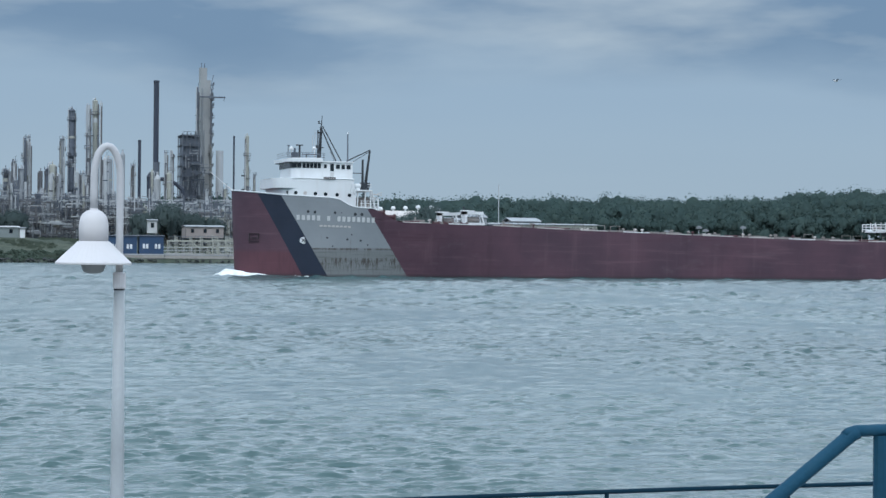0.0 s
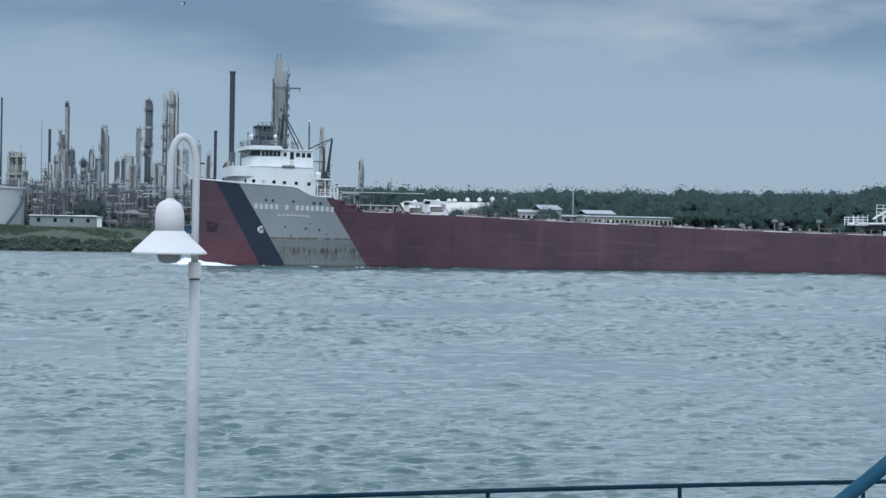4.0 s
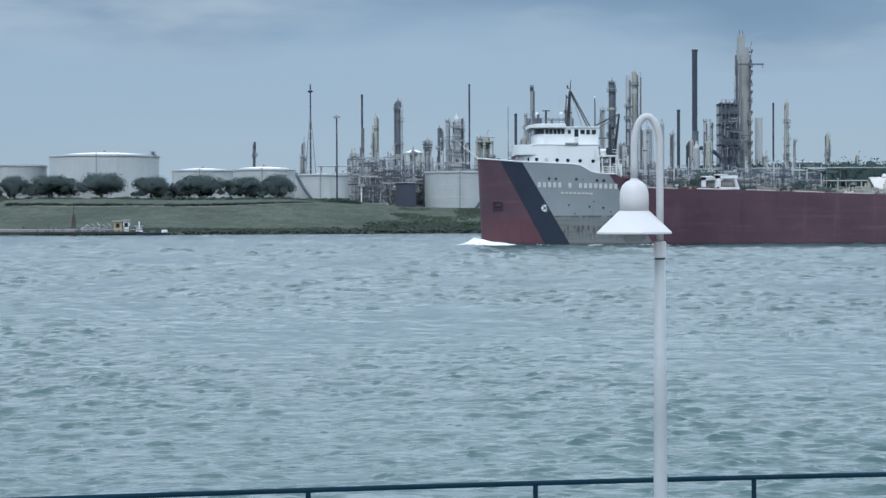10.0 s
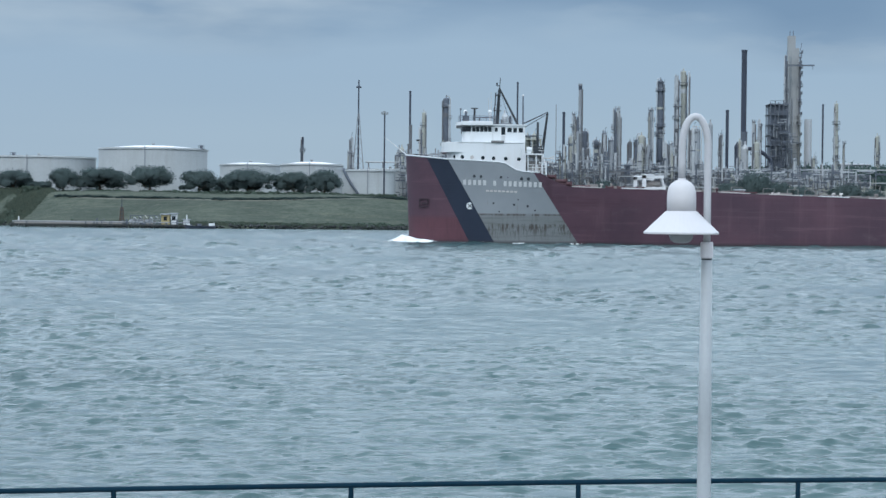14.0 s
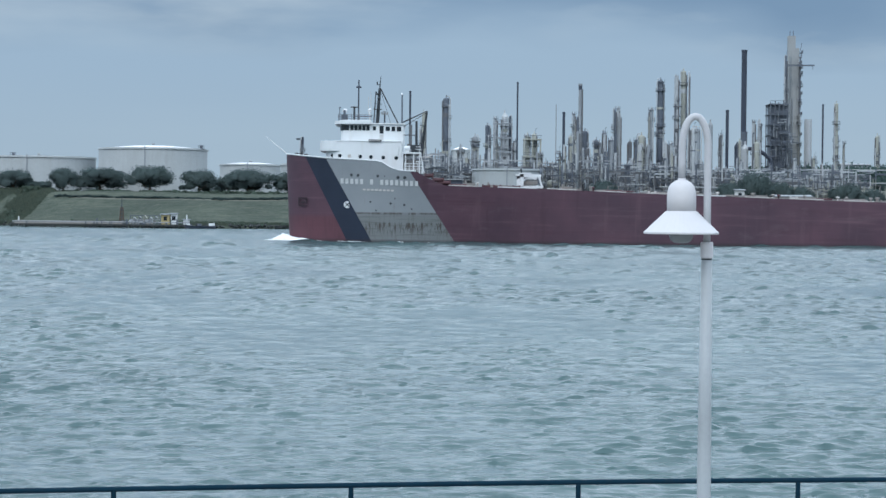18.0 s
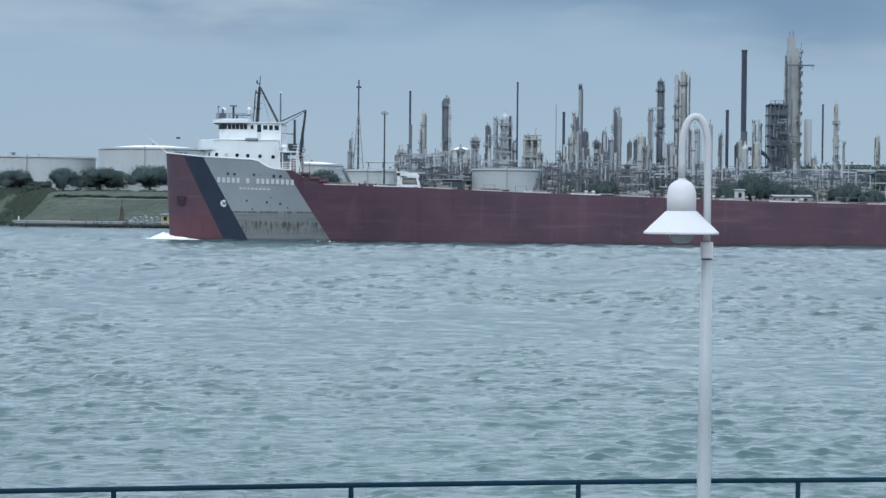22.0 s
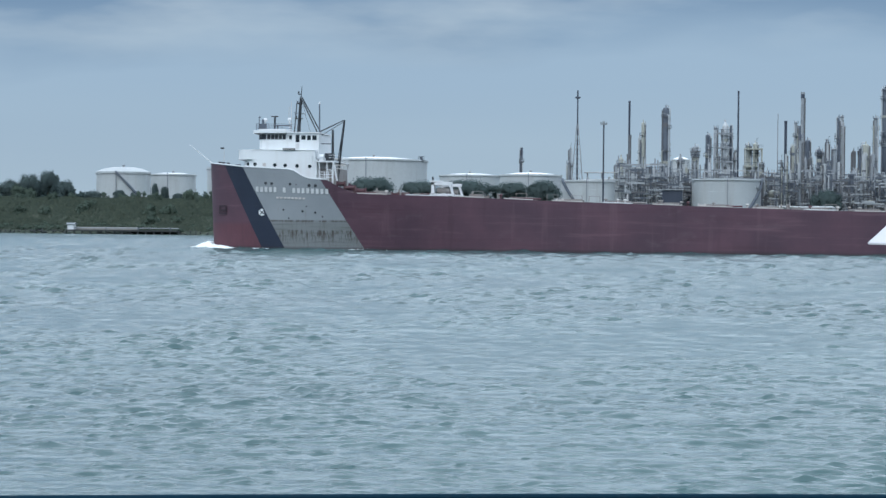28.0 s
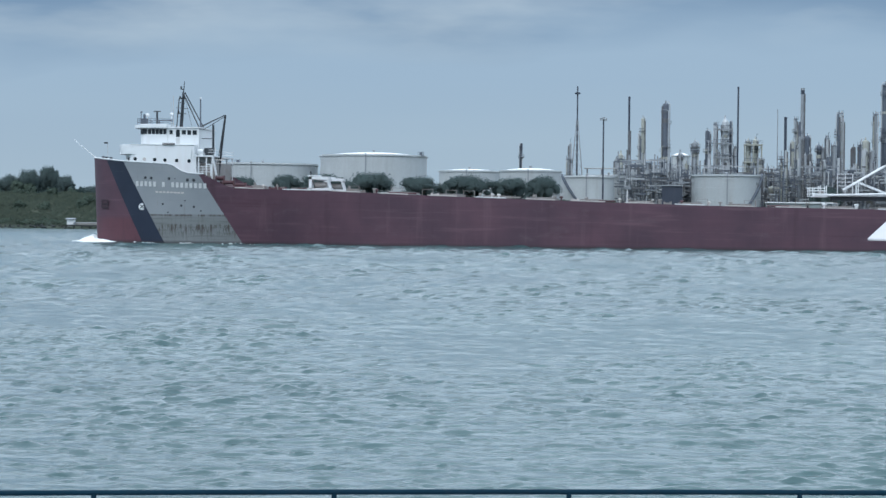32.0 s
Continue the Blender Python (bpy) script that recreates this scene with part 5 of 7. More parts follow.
def build_gull():
    gull = thing("gull", "grey and white gull gliding over the river", "bird", (60, 100, 15))
    bm = B()
    turned(bm, [(0.01, -0.22), (0.05, -0.15), (0.075, 0), (0.055, 0.12), (0.04, 0.18), (0.01, 0.24)], 10)
    bm.transform(Matrix.Rotation(radians(-90), 4, "Y"))
    part("body", bm, FEATHER, gull)
    for side in (-1, 1):
        bm = B()
        for a, b, w0, w1 in (((0.02, 0.05, 0.03), (0.0, 0.32, 0.14), 0.17, 0.13), ((0.0, 0.32, 0.14), (0.12, 0.62, 0.08), 0.13, 0.03)):
            p = [bm.verts.new(v) for v in ((a[0] - w0 / 2, side * a[1], a[2]), (a[0] + w0 / 2, side * a[1], a[2]), (b[0] + w1 / 2, side * b[1], b[2]), (b[0] - w1 / 2, side * b[1], b[2]))]
            q = [bm.verts.new((v.co.x, v.co.y, v.co.z + 0.015)) for v in p]
            for k in range(4):
                bm.faces.new((p[k], p[(k + 1) % 4], q[(k + 1) % 4], q[k]))
            bm.faces.new(p[::-1])
            bm.faces.new(q)
        part("wing", bm, FEATHER_DARK, gull, "dark-tipped wing")
    for o in gull.children:
        o.scale = (0.68, 0.68, 0.68)
    return gull


gull = build_gull()


# ---- refinery kit ----
def column(x, y, z1, dia, metal, rings=0, cap="dome", z0=None, name="process_column", label="tall steel process column with round platforms", ladder=True, pipe=True, taper=1.0, band=None):
    """An upright vessel or stack: shell, ring platforms, ladder cage and a riser pipe."""
    g = ground_z(x, y) - 0.3 if z0 is None else z0
    h, r = z1 - g, dia / 2
    ob = thing(name, label, "stack" if "stack" in name else "column", (x, y, g), "refinery columns")
    bm = B()
    rt = r * taper
    prof = [(r * 1.12, 0), (r * 1.12, 0.8), (r, 1.0), (rt, h - (r * 0.8 if cap == "dome" else 0.0))]
    if cap == "dome":
        prof += [(rt * 0.95, h - r * 0.42), (rt * 0.72, h - r * 0.18), (rt * 0.25, h - r * 0.05), (rt * 0.2, h + 0.5), (rt * 0.12, h + 0.9)]
    elif cap == "cone":
        prof += [(rt * 0.35, h + r * 1.3), (rt * 0.3, h + r * 2.2)]
    elif cap == "lip":
        prof += [(rt * 1.12, h), (rt * 1.12, h + 0.7), (rt * 0.9, h + 0.7)]
    turned(bm, prof, 14)
    part("shell", bm, metal, ob, smooth=False)
    if band:
        bm = B()
        turned(bm, [(r * 1.03, band[0] - g), (r * 1.05, band[0] - g + 0.2), (r * 1.05, band[1] - g), (r * 1.03, band[1] - g + 0.2)], 14)
        part("band", bm, band[2], ob)
    rng = random.Random(int(x * 31 + y * 7))
    levels = sorted(rng.uniform(0.22, 0.95) * h for k in range(rings + rings // 2))
    for k, z in enumerate(levels):
        # railed landings, most of them only part of the way round
        w = r + rng.uniform(0.5, 0.9)
        start, sweep = rng.uniform(0, math.tau), rng.choice((2.2, 3.0, 3.8, math.tau))
        steps = max(4, int(sweep / 0.5))
        bm = B()
        prev = None
        for j in range(steps + 1):
            a = start + sweep * j / steps
            c, s = math.cos(a), math.sin(a)
            cur = [bm.verts.new(v) for v in ((r * 0.9 * c, r * 0.9 * s, z), (w * c, w * s, z), (w * c, w * s, z + 0.2), (r * 0.9 * c, r * 0.9 * s, z + 0.2))]
            if prev:
                for m in range(4):
                    bm.faces.new((prev[m], cur[m], cur[(m + 1) % 4], prev[(m + 1) % 4]))
            prev = cur
        floor_ = part("platform", bm, (STEEL_DARK, STEEL, RUST)[k % 3], ob)
        bm = B()
        ring = [(w * math.cos(start + sweep * j / steps), w * math.sin(start + sweep * j / steps), z + 1.03) for j in range(steps + 1)]
        tube(bm, ring, 0.06, 4)
        for p in ring[::2]:
            rod(bm, (p[0], p[1], z), p, 0.05, n=4)
        part("guard_rail", bm, (STEEL_DARK, STEEL)[k % 2], floor_)
    for k in range(rings if dia > 0.6 else 0):
        # nozzles, manways and insulation bands between the landings
        z, a = rng.uniform(0.12, 0.9) * h, rng.uniform(-2.9, -0.2)
        bm = B()
        if rng.random() < 0.5:
            rod(bm, (0, 0, z), ((r + 0.5) * math.cos(a), (r + 0.5) * math.sin(a), z), rng.uniform(0.15, 0.32), n=7)
            part("nozzle", bm, STEEL_DARK, ob)
        else:
            e = rng.uniform(0.3, 1.6)
            turned(bm, [(r * 0.98, z), (r * 1.05 + 0.03, z + 0.05), (r * 1.05 + 0.03, z + e), (r * 0.98, z + e + 0.05)], 14)
            part("jacket_band", bm, rng.choice((STEEL_DARK, STEEL_PALE, STEEL_TAN, RUST)), ob)
    if rings and z1 - g > 14:
        # top gear: a vent, sometimes a davit, and two thin downcomers
        if rng.random() < 0.45:
            bm = B()
            w = r + 0.35
            turned(bm, [(r * 0.8, h - r * 0.9), (w, h - r * 0.9), (w, h - r * 0.9 + 0.15), (r * 0.8, h - r * 0.9 + 0.15)], 10)
            for a in range(5):
                rod(bm, (w * math.cos(a * 1.257), w * math.sin(a * 1.257), h - r * 0.9), (w * math.cos(a * 1.257), w * math.sin(a * 1.257), h - r * 0.9 + 1.05), 0.05, n=4)
            part("top_landing", bm, STEEL_DARK, ob)
        if rng.random() < 0.3:
            bm = B()
            tube(bm, [(r * 0.6, -0.3, h - r), (r * 0.6, -0.3, h + 1.5), (r * 1.3, -0.3, h + 1.8)], 0.09, 5)
            part("davit", bm, STEEL_DARK, ob)
        for a in (0.6, -0.75):
            bm = B()
            q, z = rng.uniform(0.1, 0.2), h * rng.uniform(0.5, 0.93)
            tube(bm, [(a * r * 0.6, -r * 0.5, z + 0.4), (a * r * 1.5, -r - 0.25, z), (a * r * 1.5, -r - 0.25, 1)], q, 6)
            part("downcomer", bm, rng.choice((STEEL_PALE, STEEL_DARK, STEEL_TAN)), ob)
    if ladder:
        side = rng.choice((-1, 1))
        bm = B()
        box(bm, side * (r + 0.15) - 0.18, side * (r + 0.15) + 0.18, -r * 0.4 - 0.25, -r * 0.4, 1, h * 0.97)
        part("ladder", bm, RUST, ob)
    if pipe:
        side = rng.choice((-1, 1))
        q = max(0.14, r * 0.18)
        bm = B()
        tube(bm, [(0, 0, h - r * 0.3), (0, -0.1, h + q * 2.0), (side * (r + q) * 0.7, -0.3, h + q * 2.2), (side * (r + q * 1.6), -r * 0.5, h - q * 3), (side * (r + q * 1.6), -r * 0.5, h * 0.1)], q, 7)
        part("riser_pipe", bm, STEEL_PALE, ob)
    return ob


def steel_frame(x0, x1, y0, y1, z1, levels, bays, label="open steel process structure with decks", metal=None, floors=True, z0=None, panels=False):
    metal = metal or RUST
    g = ground_z((x0 + x1) / 2, y0) - 0.3 if z0 is None else z0
    ob = thing("steel_structure", label, "structure", (x0, y0, g), "refinery structures")
    w, d, h = x1 - x0, y1 - y0, z1 - g
    for i in range(bays + 1):
        for y in (0, d):
            bm = B()
            box(bm, w * i / bays - 0.16, w * i / bays + 0.16, y - 0.16, y + 0.16, 0, h + (1.1 if i % 2 else 0))
            part("column_post", bm, metal, ob)
    for k in range(1, levels + 1):
        z = h * k / levels
        bm = B()
        box(bm, -0.3, w + 0.3, -0.25, 0.05, z - 0.45, z)
        box(bm, -0.3, w + 0.3, d - 0.05, d + 0.25, z - 0.45, z)
        if floors:
            box(bm, -0.3, w + 0.3, 0.05, d - 0.05, z - 0.12, z - 0.02)
        beam = part("deck_beam", bm, metal, ob)
        bm = B()
        box(bm, -0.3, w + 0.3, -0.3, -0.24, z + 0.95, z + 1.08)
        box(bm, -0.3, w + 0.3, -0.3, -0.24, z + 0.45, z + 0.52)
        part("guard_rail", bm, STEEL_DARK, beam)
    for i in range(bays):
        for k in range(levels):
            if (i + k) % 2 == 0:
                bm = B()
                rod(bm, (w * i / bays, 0, h * k / levels), (w * (i + 1) / bays, 0, h * (k + 1) / levels), 0.09, n=4)
                part("brace", bm, metal, ob)
            if panels and (i * 2 + k) % 5 < 3:
                bm = B()
                box(bm, w * i / bays + 0.2, w * (i + 1) / bays - 0.2, d * 0.3, d * 0.4, h * k / levels + 0.1, h * (k + 1) / levels - 0.5)
                part("panel", bm, (STEEL_DARK, RUST, STACK)[(i + k) % 3], ob)
    return ob


def pipe_rack(x0, x1, y, z, pipes=4, label="long pipe rack carrying several pipes", slope=0.0):
    ob = thing("pipe_rack", label, "pipes", (x0, y, 0), "pipe racks")
    n = max(2, int((x1 - x0) / 9))
    for i in range(n + 1):
        x = (x1 - x0) * i / n
        g = ground_z(x0 + x, y) - 0.3
        bm = B()
        box(bm, x - 0.15, x + 0.15, -0.15, 0.15, g, z)
        box(bm, x - 0.15, x + 0.15, 3.85, 4.15, g, z)
        box(bm, x - 0.15, x + 0.15, -0.4, 4.4, z - 0.3, z)
        part("trestle", bm, RUST, ob)
    for k in range(pipes):
        r = (0.16, 0.1, 0.22, 0.09, 0.13)[k % 5]
        bm = B()
        rod(bm, (-1, 0.3 + k * 3.5 / max(1, pipes), z + r + 0.02), (x1 - x0 + 1, 0.3 + k * 3.5 / max(1, pipes), z + r + 0.02), r, n=8)
        part("pipe", bm, (STEEL, STEEL_DARK, STEEL_TAN, RUST)[k % 4], ob)
    return ob


def drum(x, y, z, length, dia, metal, label="horizontal steel drum on saddles"):
    ob = thing("drum_vessel", label, "vessel", (x, y, z), "drums")
    r = dia / 2
    bm = B()
    turned(bm, [(0.1 * r, -length / 2), (0.7 * r, -length / 2 + 0.25 * r), (r, -length / 2 + 0.7 * r), (r, length / 2 - 0.7 * r), (0.7 * r, length / 2 - 0.25 * r), (0.1 * r, length / 2)], 12)
    bm.transform(Matrix.Rotation(radians(90), 4, "Y"))
    part("shell", bm, metal, ob)
    g = ground_z(x, y) - 0.4 - z
    for s in (-0.3, 0.3):
        bm = B()
        box(bm, s * length - 0.25, s * length + 0.25, -r * 0.8, r * 0.8, g, -r * 0.6)
        part("saddle", bm, CONCRETE, ob)
    return ob


def tank(x, y, z0, z1, dia, metal=None, roof=1.2, stair=None, dome=False, gauge=None, label="large pale storage tank with a white roof"):
    """A cylindrical storage tank: shell in courses, roof, rim, stair and fittings."""
    z0 = min(z0, ground_z(x, y - dia / 2) - 0.2)
    metal = metal or TANK
    ob = thing("storage_tank", label, "tank", (x, y, z0), "storage tanks")
    r, h = dia / 2, z1 - z0
    bm = B()
    prof = []
    courses = 6
    for k in range(courses):
        prof += [(r + 0.03 * (k % 2), h * k / courses), (r + 0.03 * (k % 2), h * (k + 1) / courses - 0.02)]
    turned(bm, prof, 56)
    turned(bm, [(r - 0.15, h - 0.4), (r + 0.06, h - 0.4), (r + 0.06, h + 0.12), (r - 0.15, h + 0.12)], 56)
    part("shell", bm, metal, ob)
    bm = B()
    if dome:
        turned(bm, [(r + 0.15, h), (r + 0.15, h + 0.25), (r * 0.9, h + roof * 0.35), (r * 0.7, h + roof * 0.72), (r * 0.4, h + roof * 0.95), (0.3, h + roof)], 48)
    else:
        turned(bm, [(r - 0.2, h - 0.3), (r * 0.93, h + 0.1), (r * 0.7, h + 0.12 + roof * 0.22), (r * 0.38, h + 0.12 + roof * 0.48), (0.4, h + roof * 0.68)], 48)
    roof_ = part("roof", bm, TANK if dome else ROOF_WHITE, ob, "white shallow roof")
    bm = B()
    turned(bm, [(r + 0.1, h - 0.5), (r + 0.35, h - 0.45), (r + 0.35, h - 0.2), (r + 0.1, h - 0.15)], 48)
    part("wind_girder", bm, metal, ob)
    bm = B()
    top = h + roof * (1 if dome else 0.68) - 0.1
    turned(bm, [(0.4, top), (0.4, top + 0.6), (0.6, top + 0.7), (0.1, top + 0.9)], 8)
    part("roof_vent", bm, STEEL, roof_)
    if stair:
        # stairs that wind up the near side
        bm = B()
        a0, a1 = radians(stair[0]), radians(stair[1])
        prev = None
        for k in range(15):
            a = a0 + (a1 - a0) * k / 14
            z = h * (1 - k / 14)
            cur = [bm.verts.new(((r + q) * math.cos(a), (r + q) * math.sin(a), z + w)) for q, w in ((0.1, -0.3), (0.8, -0.3), (0.8, 0.6), (0.1, 0.6))]
            if prev:
                for j in range(4):
                    bm.faces.new((prev[j], cur[j], cur[(j + 1) % 4], prev[(j + 1) % 4]))
            prev = cur
        part("stair", bm, STEEL_DARK, ob, "dark grey stair winding up the shell")
    if gauge:
        # a railed gauging landing on the rim
        gx, gy = gauge
        bm = B()
        box(bm, gx - 0.9, gx + 0.9, gy - 0.9, gy + 0.9, h - 0.1, h + 0.05)
        for a in (-0.85, 0, 0.85):
            box(bm, gx + a - 0.06, gx + a + 0.06, gy - 0.9, gy - 0.78, h, h + 1.15)
        box(bm, gx - 0.9, gx + 0.9, gy - 0.9, gy - 0.8, h + 1.02, h + 1.15)
        box(bm, gx - 0.5, gx + 0.4, gy - 0.3, gy + 0.4, h, h + 1.0)
        part("gauge_landing", bm, STEEL_DARK, ob, "small dark gauging landing on the rim")
    bm = B()
    box(bm, -0.15, 0.15, -r - 0.35, -r, 0, h + 0.4)
    part("riser", bm, STEEL, ob)
    return ob


def lattice_mast(x, y, z1, base, label="tall slender lattice mast", metal=None):
    g = ground_z(x, y) - 0.3
    h = z1 - g
    ob = thing("lattice_mast", label, "mast", (x, y, g))
    for k in range(4):
        sx, sy = (-1, 1)[k % 2], (-1, 1)[k // 2]
        bm = B()
        rod(bm, (sx * base / 2, sy * base / 2, 0), (sx * 0.25, sy * 0.25, h * 0.72), 0.14, 0.10, 5)
        part("leg", bm, metal or STEEL, ob)
    for k in range(9):
        q0, q1 = k / 9, (k + 1) / 9
        w0, w1 = base / 2 * (1 - q0) + 0.25 * q0, base / 2 * (1 - q1) + 0.25 * q1
        bm = B()
        rod(bm, (-w0, -w0, h * 0.72 * q0), (w1, -w1, h * 0.72 * q1), 0.07, n=4)
        rod(bm, (w0, -w0, h * 0.72 * q0), (-w1, -w1, h * 0.72 * q1), 0.07, n=4)
        part("lacing", bm, metal or STEEL, ob)
    bm = B()
    rod(bm, (0, 0, 0), (0, 0, h), 0.34 if base > 2 else 0.12, 0.22 if base > 2 else 0.08, 8)
    core = part("core_pipe", bm, STACK, ob)
    if base < 2:
        return ob
    bm = B()
    turned(bm, [(0.2, h * 0.93), (0.95, h * 0.935), (0.95, h * 0.945), (0.2, h * 0.95)], 10)
    part("flare_ring", bm, STACK, core)
    return ob


def light_pole(x, y, z1, r=0.22, head=True, metal=None, label="tall slender dark floodlight pole"):
    g = ground_z(x, y) - 0.3
    ob = thing("light_pole", label, "pole", (x, y, g), "light poles")
    bm = B()
    rod(bm, (0, 0, 0), (0, 0, z1 - g), r * 1.25, r, 7)
    shaft = part("pole", bm, metal or STACK, ob)
    if head:
        bm = B()
        box(bm, -0.95, 0.95, -0.3, 0.3, z1 - g - 0.45, z1 - g - 0.2)
        box(bm, -0.4, 0.4, -0.4, 0.4, z1 - g - 0.2, z1 - g + 0.5)
        for a in (-0.8, 0.8):
            box(bm, a - 0.18, a + 0.18, -0.4, 0.1, z1 - g - 0.2, z1 - g + 0.25)
        part("lamp_head", bm, STEEL, shaft)
    return ob


def shed(x0, x1, y, depth, z0, z1, metal, name="shed", label="long low pale shed", rise=0.8, openings=0, cover=None, bright=False):
    """A small building: walls, pitched roof and its openings."""
    ob = thing(name, label, "building", (x0, y, z0), "buildings by the bank")
    w, h = x1 - x0, z1 - z0
    bm = B()
    box(bm, 0, w, 0, depth, -0.5, h)
    part("wall", bm, metal, ob)
    bm = B()
    p = [bm.verts.new(v) for v in ((-0.3, -0.4, h), (w + 0.3, -0.4, h), (w + 0.3, depth / 2, h + rise), (-0.3, depth / 2, h + rise), (w + 0.3, depth + 0.4, h), (-0.3, depth + 0.4, h))]
    q = [bm.verts.new((v.co.x, v.co.y, v.co.z + 0.2)) for v in p]
    for f in ((0, 1, 2, 3), (3, 2, 4, 5)):
        bm.faces.new([q[k] for k in f])
        bm.faces.new([p[k] for k in f][::-1])
    ring = (0, 1, 2, 4, 5, 3)
    for k in range(6):
        a, b = ring[k], ring[(k + 1) % 6]
        bm.faces.new((p[a], p[b], q[b], q[a]))
    part("roof", bm, cover or STEEL, ob)
    for k in range(openings):
        x = w * (k + 0.5) / openings
        if bright:
            # pairs of small windows with plain white panes
            for e in (-0.75, 0.15):
                bm = B()
                box(bm, x + e, x + e + 0.62, -0.07, 0.02, h * 0.46, h * 0.66)
                part("window", bm, WHITE, ob, "small window with a white pane")
            bm = B()
            box(bm, x + 1.2, x + 1.32, -0.09, 0.02, 0.1, h - 0.1)
            part("wall_rib", bm, BOX_BLUE, ob)
            continue
        bm = B()
        box(bm, x - 0.45, x + 0.45, -0.06, 0.02, h * 0.35, h * 0.8)
        part("window", bm, GLASS, ob)
    return ob


def dock(x0, x1, y, depth, z, label, posts=8, rail=False):
    """A low river dock: deck slab on piles, kerb, pipes and bollards."""
    ob = thing("dock", label, "dock", (x0, y, 0))
    w = x1 - x0
    bm = B()
    box(bm, 0, w, 0, depth, z - 0.45, z)
    part("deck", bm, CONCRETE if rail else STONE, ob)
    for i in range(posts + 1):
        x = w * i / posts
        bm = B()
        rod(bm, (x, 0.4, -2), (x, 0.4, z - 0.4), 0.28, n=6)
        part("pile", bm, STONE, ob)
        if i % 4 == 1:
            bm = B()
            turned(bm, [(0.16, z), (0.16, z + 0.4), (0.25, z + 0.45), (0.2, z + 0.6)], 7, (x, 0.6, 0))
            part("bollard", bm, STEEL_DARK, ob)
    bm = B()
    rod(bm, (0, 1.4, z + 0.5), (w, 1.4, z + 0.5), 0.16, n=6)
    part("pipe", bm, STEEL, ob)
    bm = B()
    box(bm, 0.3, w * 0.62, 2.2, 2.6, z, z + 0.75)
    part("kerb", bm, CONCRETE, ob)
    if rail:
        for zz in (0.9, 1.7, 2.6):
            bm = B()
            rod(bm, (0, depth - 0.5, z + zz), (w, depth - 0.5, z + zz), 0.09, n=5)
            part("rail", bm, STEEL_PALE, ob)
        for i in range(posts * 2 + 1):
            bm = B()
            rod(bm, (w * i / posts / 2, depth - 0.5, z), (w * i / posts / 2, depth - 0.5, z + 2.7), 0.08, n=5)
            part("rail_post", bm, STEEL_PALE, ob)
    return ob


def dock_manifold(x, y, z):
    """Loading pipes with valves on a pale frame."""
    ob = thing("loading_manifold", "pale loading pipes and valves on the dock", "pipes", (x, y, z))
    for k in range(5):
        bm = B()
        tube(bm, [(k * 1.35, 0, -0.1), (k * 1.35, 0, 1.3 + 0.25 * (k % 3)), (k * 1.35 + 0.3, -0.4, 1.7 + 0.25 * (k % 3)), (k * 1.35 + 0.9, -0.8, 1.5)], 0.14, 7)
        part("loading_pipe", bm, (STEEL_PALE, STEEL, STEEL_TAN)[k % 3], ob)
        bm = B()
        turned(bm, [(0.28, 0), (0.28, 0.12)], 9, (k * 1.35, -0.2, 0.7))
        part("valve_wheel", bm, (CRANE_RUST, STEEL_DARK)[k % 2], ob)
    for q in (0.35, 1.15):
        bm = B()
        rod(bm, (-0.8, 0.3, q), (6.6, 0.3, q), 0.11, n=6)
        part("header_pipe", bm, STEEL, ob)
    bm = B()
    for a in (-0.8, 1.6, 4.1, 6.6):
        box(bm, a - 0.08, a + 0.08, 0.5, 0.66, -0.2, 2.2)
    box(bm, -0.8, 6.6, 0.5, 0.66, 2.1, 2.25)
    part("frame", bm, STEEL_DARK, ob)


def workboat(x, y):
    """A low dark open boat beside the dock."""
    ob = thing("workboat", "low dark open workboat with white ends at the dock", "boat", (x, y, 0))
    bm = B()
    rows = []
    for u, w, top in ((0, 0.1, 1.05), (0.7, 0.7, 0.85), (2.2, 1.0, 0.7), (5.5, 1.05, 0.65), (7.4, 0.95, 0.75)):
        rows.append([bm.verts.new(p) for p in ((u, -w, top), (u, -w * 0.6, -0.3), (u, w * 0.6, -0.3), (u, w, top))])
    for p, q in zip(rows, rows[1:]):
        for k in range(4):
            bm.faces.new((p[k], p[(k + 1) % 4], q[(k + 1) % 4], q[k]))
    bm.faces.new(rows[0])
    bm.faces.new(rows[-1][::-1])
    part("hull", bm, STACK, ob)
    bm = B()
    box(bm, 5.9, 7.2, -0.7, 0.7, 0.7, 1.35)
    part("engine_box", bm, WHITE, ob, "white engine box")
    bm = B()
    box(bm, 0.4, 1.2, -0.45, 0.45, 0.85, 1.1)
    part("bow_cover", bm, WHITE, ob, "white bow cover")
    bm = B()
    box(bm, 3.0, 4.0, -0.4, 0.4, 0.6, 1.2)
    part("console", bm, STEEL_DARK, ob)


def davit_beam(x0, x1, y, z):
    """A cantilevered service beam high on the reactor tower."""
    ob = thing("service_beam", "cantilevered steel service beam high on the tower", "beam", (x0, y, z))
    bm = B()
    box(bm, 0, x1 - x0, -0.4, 0.4, 0, 0.5)
    part("beam", bm, STEEL_DARK, ob)
    for x in (0.5, x1 - x0 - 0.5):
        bm = B()
        rod(bm, (x, 0, -1.2), (x, 0, 0), 0.1, n=5)
        part("hoist", bm, STEEL_DARK, ob)


